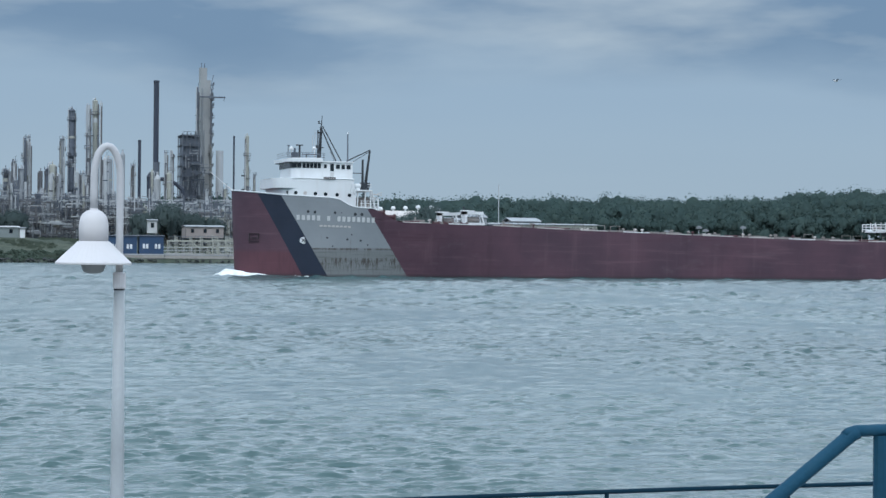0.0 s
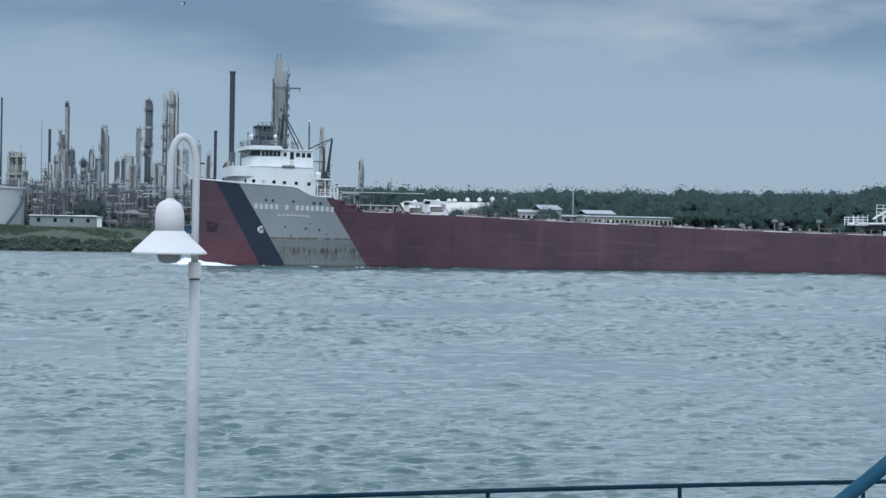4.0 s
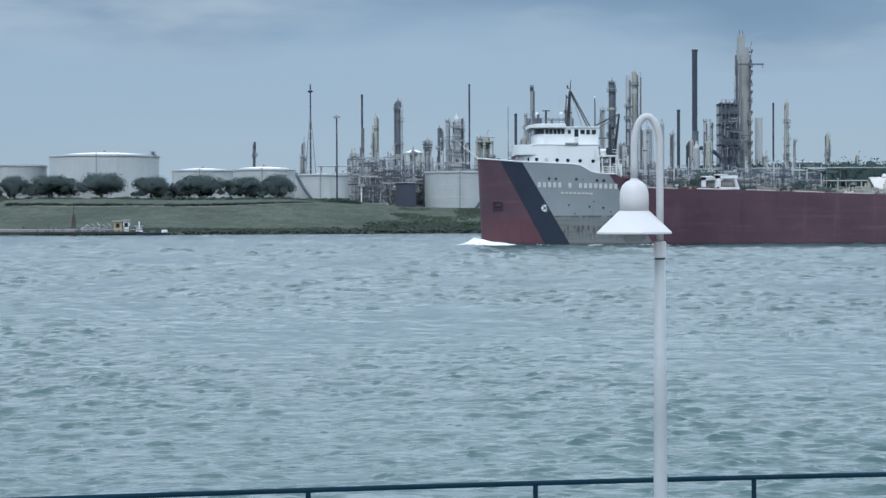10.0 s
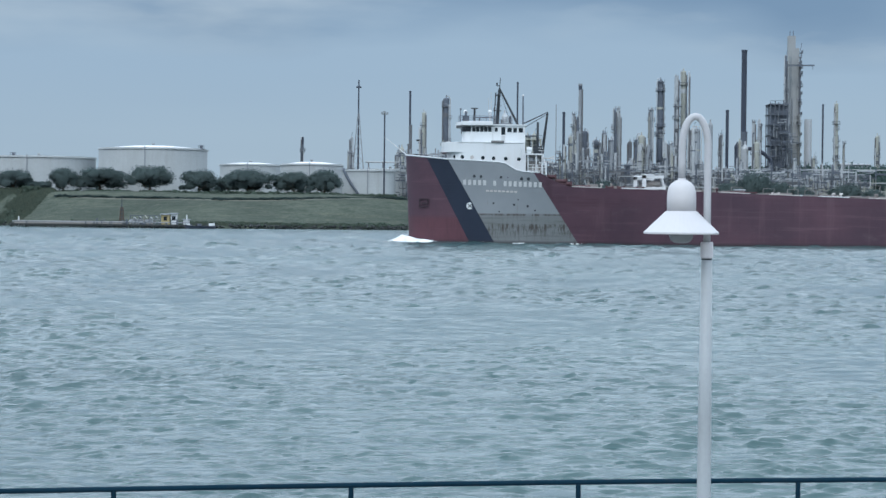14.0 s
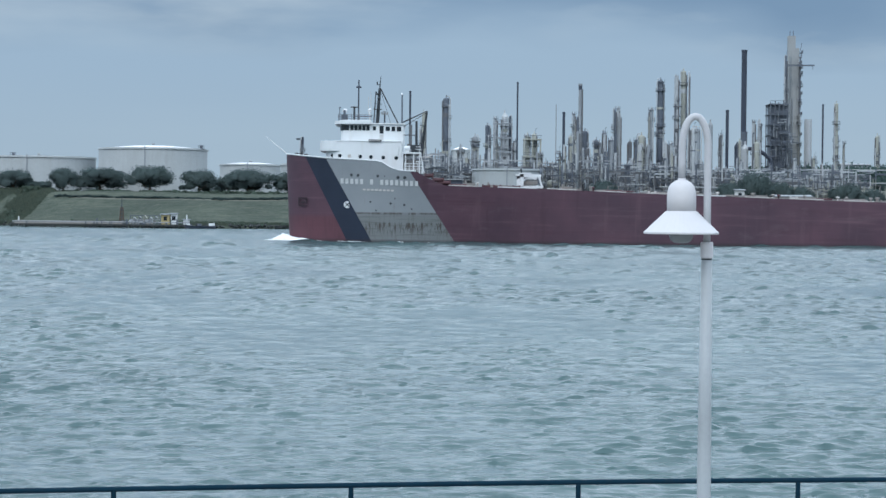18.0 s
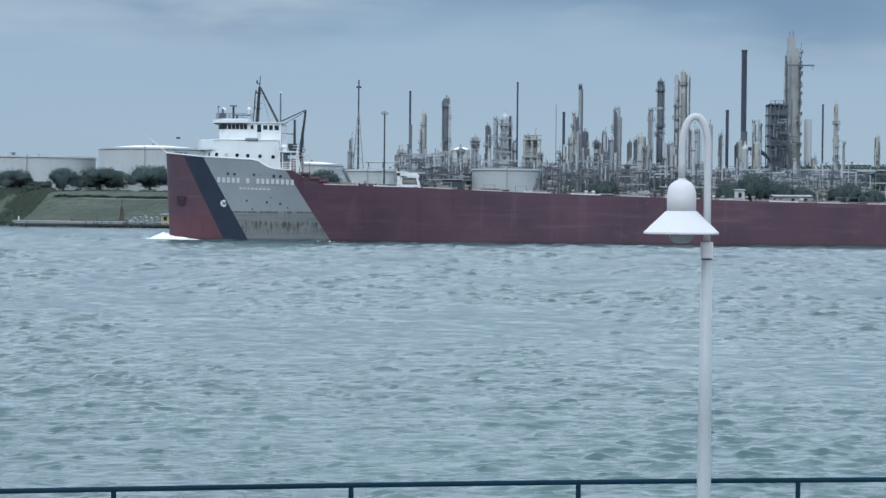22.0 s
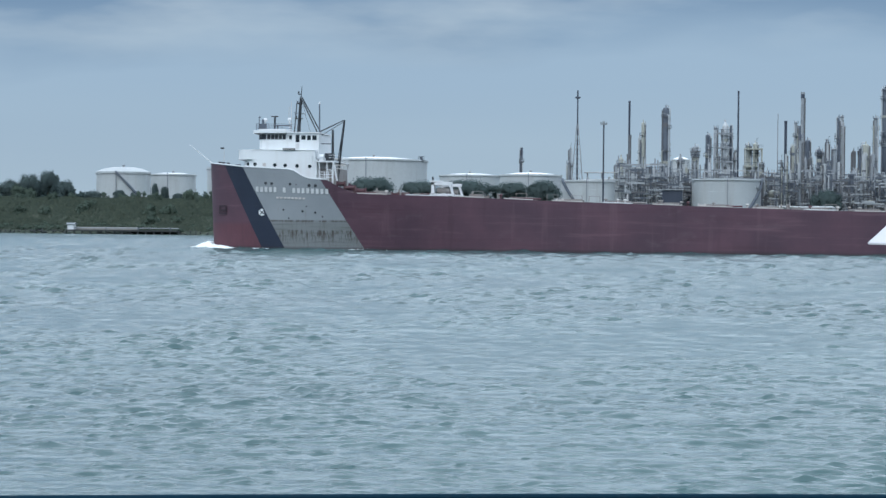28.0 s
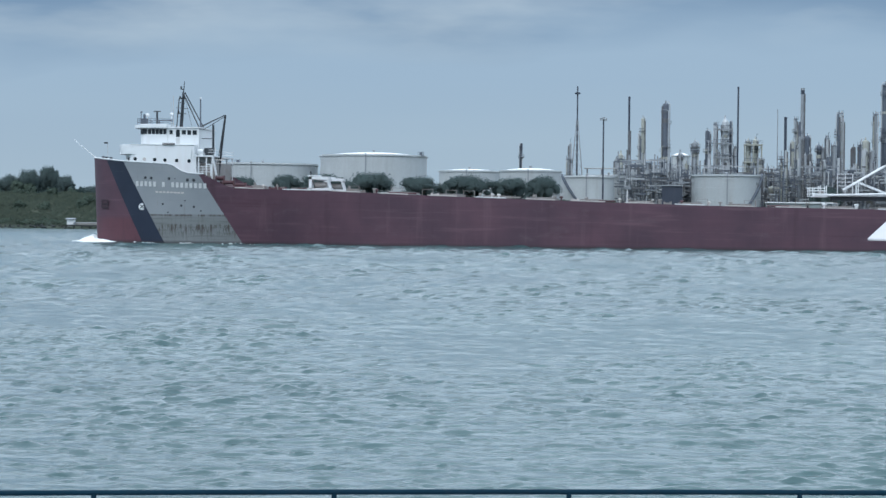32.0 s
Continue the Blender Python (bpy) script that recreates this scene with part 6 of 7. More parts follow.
def roof_vent(x, y, z):
    """A round white ventilator on a storehouse roof."""
    ob = thing("roof_ventilator", "round white ventilator on the storehouse roof", "vent", (x, y, z), "roof ventilators")
    bm = B()
    turned(bm, [(0.35, -1.2), (0.35, 0), (0.78, 0.1), (0.8, 0.5), (0.55, 0.95), (0.15, 1.1)], 10)
    part("hood", bm, WHITE, ob)


def reactor_tower(x0, x1, xs, y, z1, z2):
    """The tallest tower: a square clad shaft with a slimmer head, stair platforms and pipes."""
    g = ground_z(x0, y) - 0.3
    ob = thing("reactor_tower", "tall square pale reactor tower with stair platforms", "tower", (x0, y, g))
    w, h = x1 - x0, z1 - g
    bm = B()
    box(bm, 0, w, 0, w, 0, h)
    part("shaft", bm, TOWER, ob, "pale clad square shaft")
    bm = B()
    box(bm, -0.1, xs - x0, 0.4, w - 0.4, h, z2 - g)
    part("head", bm, TOWER, ob)
    for x in (0.4, 1.6):
        bm = B()
        rod(bm, (x, 1, z2 - g), (x, 1, z2 - g + 1.8), 0.12, n=5)
        part("lightning_rod", bm, STEEL_DARK, ob)
    for k in range(16):
        z = h * (k + 1) / 16.5
        bm = B()
        box(bm, w - 0.1, w + 0.9 + 0.3 * (k % 2), -0.7, w * 0.6, z, z + 0.15)
        box(bm, w + 0.8 + 0.3 * (k % 2), w + 0.9 + 0.3 * (k % 2), -0.7, w * 0.6, z, z + 1.1)
        landing = part("platform", bm, STEEL_DARK, ob)
        bm = B()
        rod(bm, (w + 0.1, -0.5, z), (w + 0.8, -0.5, z + h / 16.5), 0.1, n=4)
        part("stair_flight", bm, STEEL_DARK, landing)
    for x in (0.6, 1.3):
        bm = B()
        rod(bm, (x, -0.35, 1), (x, -0.35, h * (0.95 if x < 1 else 0.7)), 0.28, n=8)
        part("standpipe", bm, STEEL, ob)


def flue_duct(points, r):
    """A bent dark flue duct at the foot of the stack, on legs."""
    ob = thing("flue_duct", "bent dark flue duct at the foot of the stack", "duct")
    bm = B()
    tube(bm, points, r, 10)
    part("duct", bm, STACK, ob)
    x, y, z = points[-1] if points[-1][2] < points[0][2] else points[0]
    bm = B()
    rod(bm, (x, y, ground_z(x, y) - 0.5), (x, y, z + 0.5), 0.4, n=6)
    part("leg", bm, STEEL_DARK, ob)


def build_refinery():
    lattice_mast(-29.0, 660, 49.1, 5.2)
    column(-30.9, 650, 29.2, 0.75, STEEL, 3, "dome")
    column(-30.9, 640, 24.2, 0.89, STEEL, 2, "dome")
    light_pole(-17.4, 570, 33.5, 0.22)
    column(-11.4, 650, 44.3, 0.68, STACK, 0, "lip", name="smoke_stack", label="dark slender smoke stack", band=None, pipe=False, ladder=False)
    column(-11.1, 648, 32.9, 0.90, RUST, 0, "lip", name="smoke_stack", label="rusty lower stack casing", pipe=False, ladder=False)
    column(-11.4, 646, 26.5, 1.35, RUST, 0, "lip", name="smoke_stack", label="rusty wide stack base casing", pipe=False, ladder=False)
    column(-6.7, 640, 37.4, 1.19, STEEL_TAN, 2, "dome")
    column(-8.0, 642, 32.5, 0.74, STEEL_PALE, 2, "dome")
    column(-13.6, 630, 24.8, 1.46, STEEL_TAN, 2, "cone")
    column(-15.1, 632, 23.4, 1.03, STEEL, 1, "cone")
    column(-12.3, 634, 23.8, 0.88, RUST, 2, "dome")
    column(0.6, 650, 42.9, 2.11, STEEL_DARK, 8, "dome")
    column(-4.2, 640, 22.6, 0.74, STEEL, 1, "cone")
    column(5.5, 650, 26.0, 1.36, STEEL, 3, "cone")
    column(7.6, 648, 22.9, 1.05, STEEL_TAN, 2, "dome")
    column(10.2, 640, 29.8, 1.78, STEEL, 4, "dome")
    column(14.4, 655, 34.2, 1.22, STEEL_DARK, 3, "dome")
    column(17.1, 650, 36.3, 0.90, STEEL_PALE, 1, "flat")
    column(20.1, 650, 36.7, 1.96, STEEL_PALE, 4, "cone")
    steel_frame(16.6, 22.4, 648, 652, 34.5, 6, 2, "tall open steel frame round tall columns", STEEL, False)
    column(22.0, 652, 37.0, 0.76, STEEL_DARK, 2, "flat")
    column(24.7, 660, 48.3, 0.58, STACK, 0, "lip", name="smoke_stack", label="tall thin dark flare stack", pipe=False, ladder=False)
    column(27.3, 640, 30.3, 1.48, STEEL_TAN, 3, "dome")
    column(29.6, 642, 30.8, 1.49, STEEL_TAN, 3, "dome")
    steel_frame(26.2, 31.6, 637, 641, 29.0, 4, 2, "open tan steel frame round squat columns", STEEL_TAN)
    column(30.9, 630, 24.1, 1.17, STEEL_TAN, 2, "dome")
    column(37.8, 660, 40.8, 0.46, STEEL, 0, "lip", name="smoke_stack", label="thin tapered grey stack", taper=0.6, pipe=False, ladder=False)
    column(39.8, 650, 37.8, 0.90, STACK, 0, "lip", name="smoke_stack", label="short dark steel stack", pipe=False, ladder=False)
    column(46.6, 670, 48.6, 1.24, STEEL, 0, "lip", name="smoke_stack", label="grey stack with a black lip", pipe=False, ladder=True, band=(47.2, 49.0, STACK))
    column(44.4, 668, 38.9, 0.77, STEEL, 2, "flat")
    column(45.1, 660, 37.4, 0.77, STEEL_DARK, 2, "flat")
    column(48.0, 665, 33.0, 1.70, STEEL_DARK, 3, "dome")
    column(42.2, 650, 30.5, 1.06, STEEL_TAN, 3, "dome")
    column(48.2, 655, 26.6, 1.22, RUST, 2, "dome")
    column(50.3, 645, 29.2, 1.35, STEEL_DARK, 3, "dome")
    column(53.9, 650, 25.7, 1.06, STEEL, 2, "dome")
    column(56.8, 650, 39.6, 0.75, STEEL_DARK, 5, "dome")
    column(58.2, 655, 40.3, 0.91, STEEL_PALE, 4, "flat")
    column(58.7, 652, 37.9, 0.45, STEEL_PALE, 0, "dome")
    column(62.9, 640, 29.2, 0.89, STEEL_DARK, 2, "dome")
    column(65.2, 645, 30.9, 2.24, STEEL_TAN, 4, "dome")
    column(67.0, 640, 27.5, 1.19, STEEL, 2, "dome")
    column(68.8, 650, 39.8, 1.21, STEEL, 4, "dome")
    column(73.0, 660, 50.1, 1.99, STEEL_DARK, 7, "dome")
    column(72.7, 640, 28.5, 1.04, STEEL_PALE, 2, "dome")
    column(74.6, 642, 28.2, 0.89, STEEL_PALE, 1, "dome")
    column(79.1, 665, 52.0, 1.08, STEEL_PALE, 5, "flat")
    column(82.0, 670, 54.1, 1.71, STEEL_TAN, 6, "dome")
    column(83.5, 668, 53.2, 0.46, STEEL_PALE, 0, "dome")
    column(84.0, 650, 33.5, 2.56, STEEL, 3, "dome")
    column(90.0, 660, 35.9, 0.46, STACK, 0, "lip", name="smoke_stack", label="dark slender smoke stack", pipe=False, ladder=False)
    column(92.8, 655, 31.5, 0.91, RUST, 2, "dome")
    column(96.4, 665, 39.8, 1.08, STACK, 0, "lip", name="smoke_stack", label="dark slender smoke stack", pipe=False, ladder=False)
    column(105.8, 690, 62.4, 1.92, STACK, 0, "lip", name="smoke_stack", label="dark slender smoke stack", pipe=False, ladder=False)
    column(105.8, 688, 33.4, 2.07, STEEL_DARK, 0, "lip", name="smoke_stack", label="widened foot of the stack", pipe=False, ladder=False)
    column(105.5, 684, 28.0, 2.38, STEEL_PALE, 0, "cone", name="smoke_stack", label="pale furnace casing under the stack", pipe=False, ladder=False)
    column(107.9, 680, 37.4, 0.79, STEEL_PALE, 2, "flat")
    column(110.2, 682, 37.9, 0.79, STEEL_PALE, 2, "flat")
    column(108.6, 678, 30.2, 1.89, STEEL_TAN, 1, "dome")
    steel_frame(115.4, 121.4, 690, 700, 44.3, 11, 4, label="tall dark reactor structure of steel decks", metal=STEEL_DARK, panels=True)
    shed(115.7, 121.2, 691.2, 8, 5.0, 43.4, STEEL_DARK, "clad_reactor_house", "tall dark clad house among steel decks", 0.3, 0, STACK)
    column(117.9, 695, 42.6, 1.77, STEEL_DARK, 3, "dome")
    column(120.6, 696, 43.9, 2.10, STEEL_DARK, 2, "dome")
    column(118.8, 692, 37.9, 1.28, RUST, 4, "dome")
    column(121.1, 692, 34.9, 0.96, STEEL, 3, "dome")
    reactor_tower(124.2, 127.9, 126.6, 705, 65.2, 69.7)
    column(122.8, 703, 62.2, 0.65, STEEL_DARK, 4, "flat")
    column(128.1, 704, 61.9, 0.49, STEEL_DARK, 9, "flat")
    column(130.5, 700, 39.3, 2.76, STEEL_PALE, 0, "flat", label="pale regenerator vessel with a flat cap", pipe=False, ladder=False)
    column(133.8, 690, 43.5, 0.64, STACK, 0, "lip", name="smoke_stack", label="dark slender smoke stack", pipe=False, ladder=False)
    column(136.6, 680, 44.0, 1.26, STEEL_TAN, 6, "dome")
    column(140.3, 684, 30.4, 0.63, STEEL, 1, "dome")
    column(127.0, 670, 24.7, 1.09, STEEL_TAN, 2, "dome")
    column(153.1, 690, 33.3, 1.28, STEEL_TAN, 4, "dome")
    davit_beam(122.1, 132.4, 700, 58.4)
    column(163.9, 690, 25.2, 1.28, STEEL_TAN, 2, "flat")
    tank(-127.2, 613, 10.9, 20.7, 35.2, TANK, roof=0.6, gauge=(-6.0, -9.0))
    tank(-90.3, 606, 9.9, 23.4, 33.4, TANK, roof=1.6, gauge=(15.6, -5.0))
    tank(-64.4, 650, 9.8, 19.9, 20.2, TANK, roof=1.0)
    tank(-41.3, 610, 9.6, 19.2, 19.4, TANK, roof=1.2)
    tank(-22.8, 593, 9.7, 17.2, 16.3, TANK, roof=0.3, stair=(-150, -104))
    tank(-17.1, 621, 10.0, 18.1, 12.8, TANK_GREY, roof=0.3)
    tank(19.1, 600, 10.0, 18.0, 20.9, TANK_GREY, roof=0.2, stair=(-10, -64))
    tank(-183.0, 649, 10.9, 20.0, 18.2, TANK, roof=2.0, stair=(-90, -28), dome=True, label="pale storage tank with a white domed roof")
    tank(-170.5, 668, 11.3, 20.0, 15.6, TANK, roof=0.8)
    tank(7.9, 904, 24.4, 33.8, 8.4, TANK, roof=2.0)
    column(-50.7, 700, 30.9, 0.8, STEEL_DARK, 3, "flat", label="slender flare stack with a dark tip", band=(28.6, 31.0, STACK))
    tree(-126.1, 572, 11.7, 15.8 - ground_z(-126.1, 572), 0)
    tree(-112.4, 576, 9.5, 16.4 - ground_z(-112.4, 576), 1)
    tree(-102.1, 580, 14.6, 16.9 - ground_z(-102.1, 580), 2)
    tree(-86.1, 572, 13.6, 17.4 - ground_z(-86.1, 572), 3)
    tree(-72.3, 576, 10.7, 16.3 - ground_z(-72.3, 576), 4)
    tree(-63.9, 580, 7.7, 15.4 - ground_z(-63.9, 580), 5)
    tree(-57.3, 572, 14.4, 16.7 - ground_z(-57.3, 572), 6)
    tree(-44.3, 576, 11.4, 16.2 - ground_z(-44.3, 576), 7)
    tree(-35.4, 580, 10.0, 16.7 - ground_z(-35.4, 580), 8)
    tree(-118.9, 572, 7.6, 12.7 - ground_z(-118.9, 572), 9)
    tree(93.2, 585, 10.2, 17.4 - ground_z(93.2, 585), 3, "dark green tree among the refinery pipework", "refinery trees")
    tree(84.9, 580, 7.6, 14.3 - ground_z(84.9, 580), 4, "dark green tree among the refinery pipework", "refinery trees")
    tree(47.8, 588, 8.5, 14.8 - ground_z(47.8, 588), 5, "dark green tree among the refinery pipework", "refinery trees")
    tree(107.6, 585, 6.8, 13.3 - ground_z(107.6, 585), 6, "dark green tree among the refinery pipework", "refinery trees")
    tree(122.2, 590, 10.3, 14.3 - ground_z(122.2, 590), 7, "dark green tree among the refinery pipework", "refinery trees")
    tree(128.8, 585, 8.5, 12.6 - ground_z(128.8, 585), 8, "dark green tree among the refinery pipework", "refinery trees")
    tree(101.4, 588, 8.5, 14.6 - ground_z(101.4, 588), 9, "dark green tree among the refinery pipework", "refinery trees")
    tree(161.5, 588, 7.8, 13.9 - ground_z(161.5, 588), 1, "dark green tree beside a white storage building", "refinery trees")
    tree(167.4, 586, 10.2, 14.8 - ground_z(167.4, 586), 2, "dark green tree beside a white storage building", "refinery trees")
    tree(173.0, 588, 10.6, 16.2 - ground_z(173.0, 588), 3, "dark green tree beside a white storage building", "refinery trees")
    tree(177.6, 590, 8.6, 18.0 - ground_z(177.6, 590), 4, "dark green tree beside a white storage building", "refinery trees")
    tree(189.6, 584, 7.8, 14.9 - ground_z(189.6, 584), 5, "dark green tree beside a white storage building", "refinery trees")
    tree(-201.6, 625, 6.9, 19.7 - ground_z(-201.6, 625), 2, "green tree at the top of the overgrown bank", "bank trees")
    tree(-207.2, 622, 7.9, 18.6 - ground_z(-207.2, 622), 3, "green tree at the top of the overgrown bank", "bank trees")
    tree(-194.3, 620, 5.4, 16.6 - ground_z(-194.3, 620), 4, "green tree at the top of the overgrown bank", "bank trees")
    tree(-212.7, 618, 7.2, 16.8 - ground_z(-212.7, 618), 5, "green tree at the top of the overgrown bank", "bank trees")
    tree(-180.8, 606, 5.3, 13.2 - ground_z(-180.8, 606), 6, "green tree at the top of the overgrown bank", "bank trees")
    tree(-171.9, 606, 4.2, 13.6 - ground_z(-171.9, 606), 7, "green tree at the top of the overgrown bank", "bank trees")
    tree(-160.0, 604, 2.1, 15.5 - ground_z(-160.0, 604), 8, "green tree at the top of the overgrown bank", "bank trees")
    tree(-157.4, 606, 2.5, 14.8 - ground_z(-157.4, 606), 9, "green tree at the top of the overgrown bank", "bank trees")
    tree(-152.6, 604, 3.5, 12.7 - ground_z(-152.6, 604), 10, "green tree at the top of the overgrown bank", "bank trees")
    tree(-167.3, 604, 1.4, 12.9 - ground_z(-167.3, 604), 11, "green tree at the top of the overgrown bank", "bank trees")
    shed(28.5, 46.4, 546, 4, 6.7, 9.2, TRAILER, "site_trailer", "long grey-green site trailer with a flat pale roof", 0.12, 4, SIDING)
    shed(46.5, 47.9, 545, 2, 6.6, 9.0, WHITE, "site_cabinet", "white equipment cabinet beside the trailer", 0.1, 0)
    shed(68.4, 76.5, 531, 3, 0.8, 7.1, BOX_BLUE, "blue_container", "dark blue shipping container on the quay", 0.1, 2, STEEL_DARK, True)
    shed(77.2, 83.8, 531, 3, 0.9, 7.2, BOX_BLUE, "blue_container", "dark blue shipping container on the quay", 0.1, 2, STEEL_DARK, True)
    shed(94.9, 105.8, 560, 8, 7.5, 10.1, BRICKY, "pump_house", "low pinkish pump house behind the quay", 0.4, 3)
    shed(148.3, 161.3, 600, 16, 8.1, 12.1, SIDING, "white_storehouse", "long storage building with a white sloping roof", 3.87, 0, PALE)
    shed(162.6, 178.5, 600, 16, 8.3, 12.3, SIDING, "white_storehouse", "long storage building with a white sloping roof", 4.25, 0, PALE)
    shed(181.7, 190.7, 592, 8, 9.3, 13.5, SIDING, "pale_workshop", "pale workshop behind the quay with small windows", 0.9, 5)
    shed(189.5, 196.3, 590, 10, 9.4, 14.5, STEEL, "grey_shed", "grey shed behind the quay", 1.5, 2)
    shed(197.0, 203.7, 590, 6, 9.1, 12.4, STEEL_DARK, "low_shed", "low dark shed behind the quay", 0.5, 2)
    shed(208.2, 218.2, 600, 10, 11.1, 13.6, STEEL, "grey_shed", "grey shed with a shallow pale roof", 1.2, 0)
    shed(200.6, 230.1, 580, 8, 8.6, 12.4, STEEL_TAN, "striped_shed", "long tan shed with a row of openings", 0.3, 20)
    shed(-70.7, -68.7, 489, 2, 1.1, 3.3, YELLOW, "dock_cabin", "small yellow cabin on the dock", 0.1, 1)
    shed(-68.3, -66.9, 489, 2, 1.1, 3.5, WHITE, "dock_cabin", "small white cabin on the dock", 0.1, 1)
    roof_vent(152.8, 608, 16.1)
    roof_vent(156.5, 608, 16.4)
    roof_vent(160.4, 608, 16.5)
    roof_vent(164.2, 608, 16.7)
    roof_vent(166.0, 608, 16.8)
    roof_vent(170.3, 608, 17.1)
    roof_vent(174.4, 608, 17.2)
    roof_vent(178.7, 608, 17.5)
    roof_vent(183.2, 608, 17.5)
    for x, z in ((262.8, 11.0), (274.6, 12.6), (277.0, 11.6), (290.8, 12.8)):
        light_pole(x, 600, z, 0.1, True, STEEL_PALE, "pale lamp post before the far wood")
    light_pole(203.6, 600, 25.8, 0.12, False, STEEL_PALE, "thin pale flagpole behind the quay")
    light_pole(-9.9, 550, 13.2, 0.2, True, LAMP_WHITE, "white post with a white lamp")
    column(182.0, 596, 17.5, 1.3, STEEL_PALE, 0, "flat", name="square_flue", label="short pale flue beside the storehouse", ladder=False, pipe=False)
    pipe_rack(-24.0, -14.8, 620, 20.2, 4, "high pipe bridge on trestles")
    shed(147.0, 157.4, 720, 12, 8, 23.6, STEEL, "compressor_house", "grey compressor house with a bright roof", 0.6, 0)
    pipe_rack(125.1, 171.9, 670, 20.4, 5)
    pipe_rack(85.1, 176.9, 640, 15.4, 5)
    dock(-106.8, -62.8, 482, 7, 0.9, "long low concrete dock at the foot of the bank", 12)
    lattice_mast(-80.3, 487, 8.1, 1.5, "small rusty lattice mast on the dock", CRANE_RUST)
    drum(-77.3, 486, 1.55, 2.3, 0.8, STEEL, "small grey drum lying on the dock")
    drum(-75.1, 486, 1.55, 2.8, 0.8, STEEL, "small grey drum lying on the dock")
    drum(-73.1, 486, 1.55, 1.7, 0.8, STEEL, "small grey drum lying on the dock")
    dock_manifold(-77.2, 485.5, 0.9)
    workboat(-63.6, 480.5)
    shed(-64.8, -63.4, 486, 1.4, 0.9, 2.1, WHITE, "dock_locker", "small white locker on the dock", 0.05, 0)
    light_pole(-105.6, 485, 2.6, 0.16, False, WHITE, "short white mooring post on the dock")
    light_pole(-63.8, 485, 3.4, 0.16, False, WHITE, "short white mooring post on the dock")
    dock(-168.4, -135.9, 538, 5, 1.2, "old low wooden dock below the shrubs", 14)
    shed(-168.1, -166.1, 538.5, 1.6, 1.2, 2.6, WHITE, "dock_marker", "small white marker box on the dock", 0.3, 0)
    dock(61.6, 175, 526, 9, 1.6, "long concrete quay with pipe railings", 26, True)
    steel_frame(86.0, 92.2, 535, 538, 6.2, 3, 3, "open pale pipe structure on the quay", STEEL_TAN, False)
    steel_frame(93.0, 99.3, 535, 538, 6.3, 3, 3, "open pale pipe structure on the quay", STEEL_TAN, False)
    steel_frame(100.1, 106.5, 535, 538, 6.4, 3, 3, "open pale pipe structure on the quay", STEEL_TAN, False)
    shed(83.2, 85.8, 556, 2, 8.7, 11.7, SIDING, "guard_hut", "small white guard hut above the quay", 0.2, 1)
    shed(42.2, 47.6, 560, 5, 6.1, 9.3, SIDING, "pale_shed", "low pale shed on the bank", 0.3, 2)
    shed(-0.3, 5.4, 556, 5, 7.0, 13.9, STACK, "dark_pump_house", "tall dark steel-clad pump house", 0.1, 0)
    flue_duct([(102.6, 684, 21.3), (102.5, 684, 28.8), (103.1, 684, 29.8), (104.5, 684, 30.0)], 0.8)
    flue_duct([(106.3, 682, 28.0), (108.7, 682, 27.8), (111.5, 682, 26.5), (113.9, 682, 24.5), (114.7, 682, 21.0)], 0.7)


build_refinery()


def bank_track():
    """A worn dirt track along the top of the grassy slope, laid on the ground's own facets."""
    verts, faces = [], []
    xs = list(range(-104, -8, 8))
    for x in xs:
        y0 = along(SHORE, x)
        ends = []
        for d in (42, 50):
            rough = noise.noise((x * 0.05, d * 0.08, 0)) * 0.5 + noise.noise((x * 0.3, d * 0.3, 4)) * 0.12
            ends.append(Vector((x, y0 + d, ground_z(x, y0 + d) + rough + 0.05)))
        a = 0.06 + 0.05 * noise.noise((x * 0.2, 1, 1))
        verts += [tuple(ends[0].lerp(ends[1], a)), tuple(ends[0].lerp(ends[1], a + 0.2))]
    faces = [(2 * k, 2 * k + 2, 2 * k + 3, 2 * k + 1) for k in range(len(xs) - 1)]
    tagged(new("service_track", sheet_mesh("service_track", verts, faces, GRAVEL)), "pale dirt service track along the bank", "track", kind="structure")


bank_track()


def before_tank(x, y):
    """True in and before the grey tank, where the yard is kept clear."""
    return 6 < x < 33 and y < 613


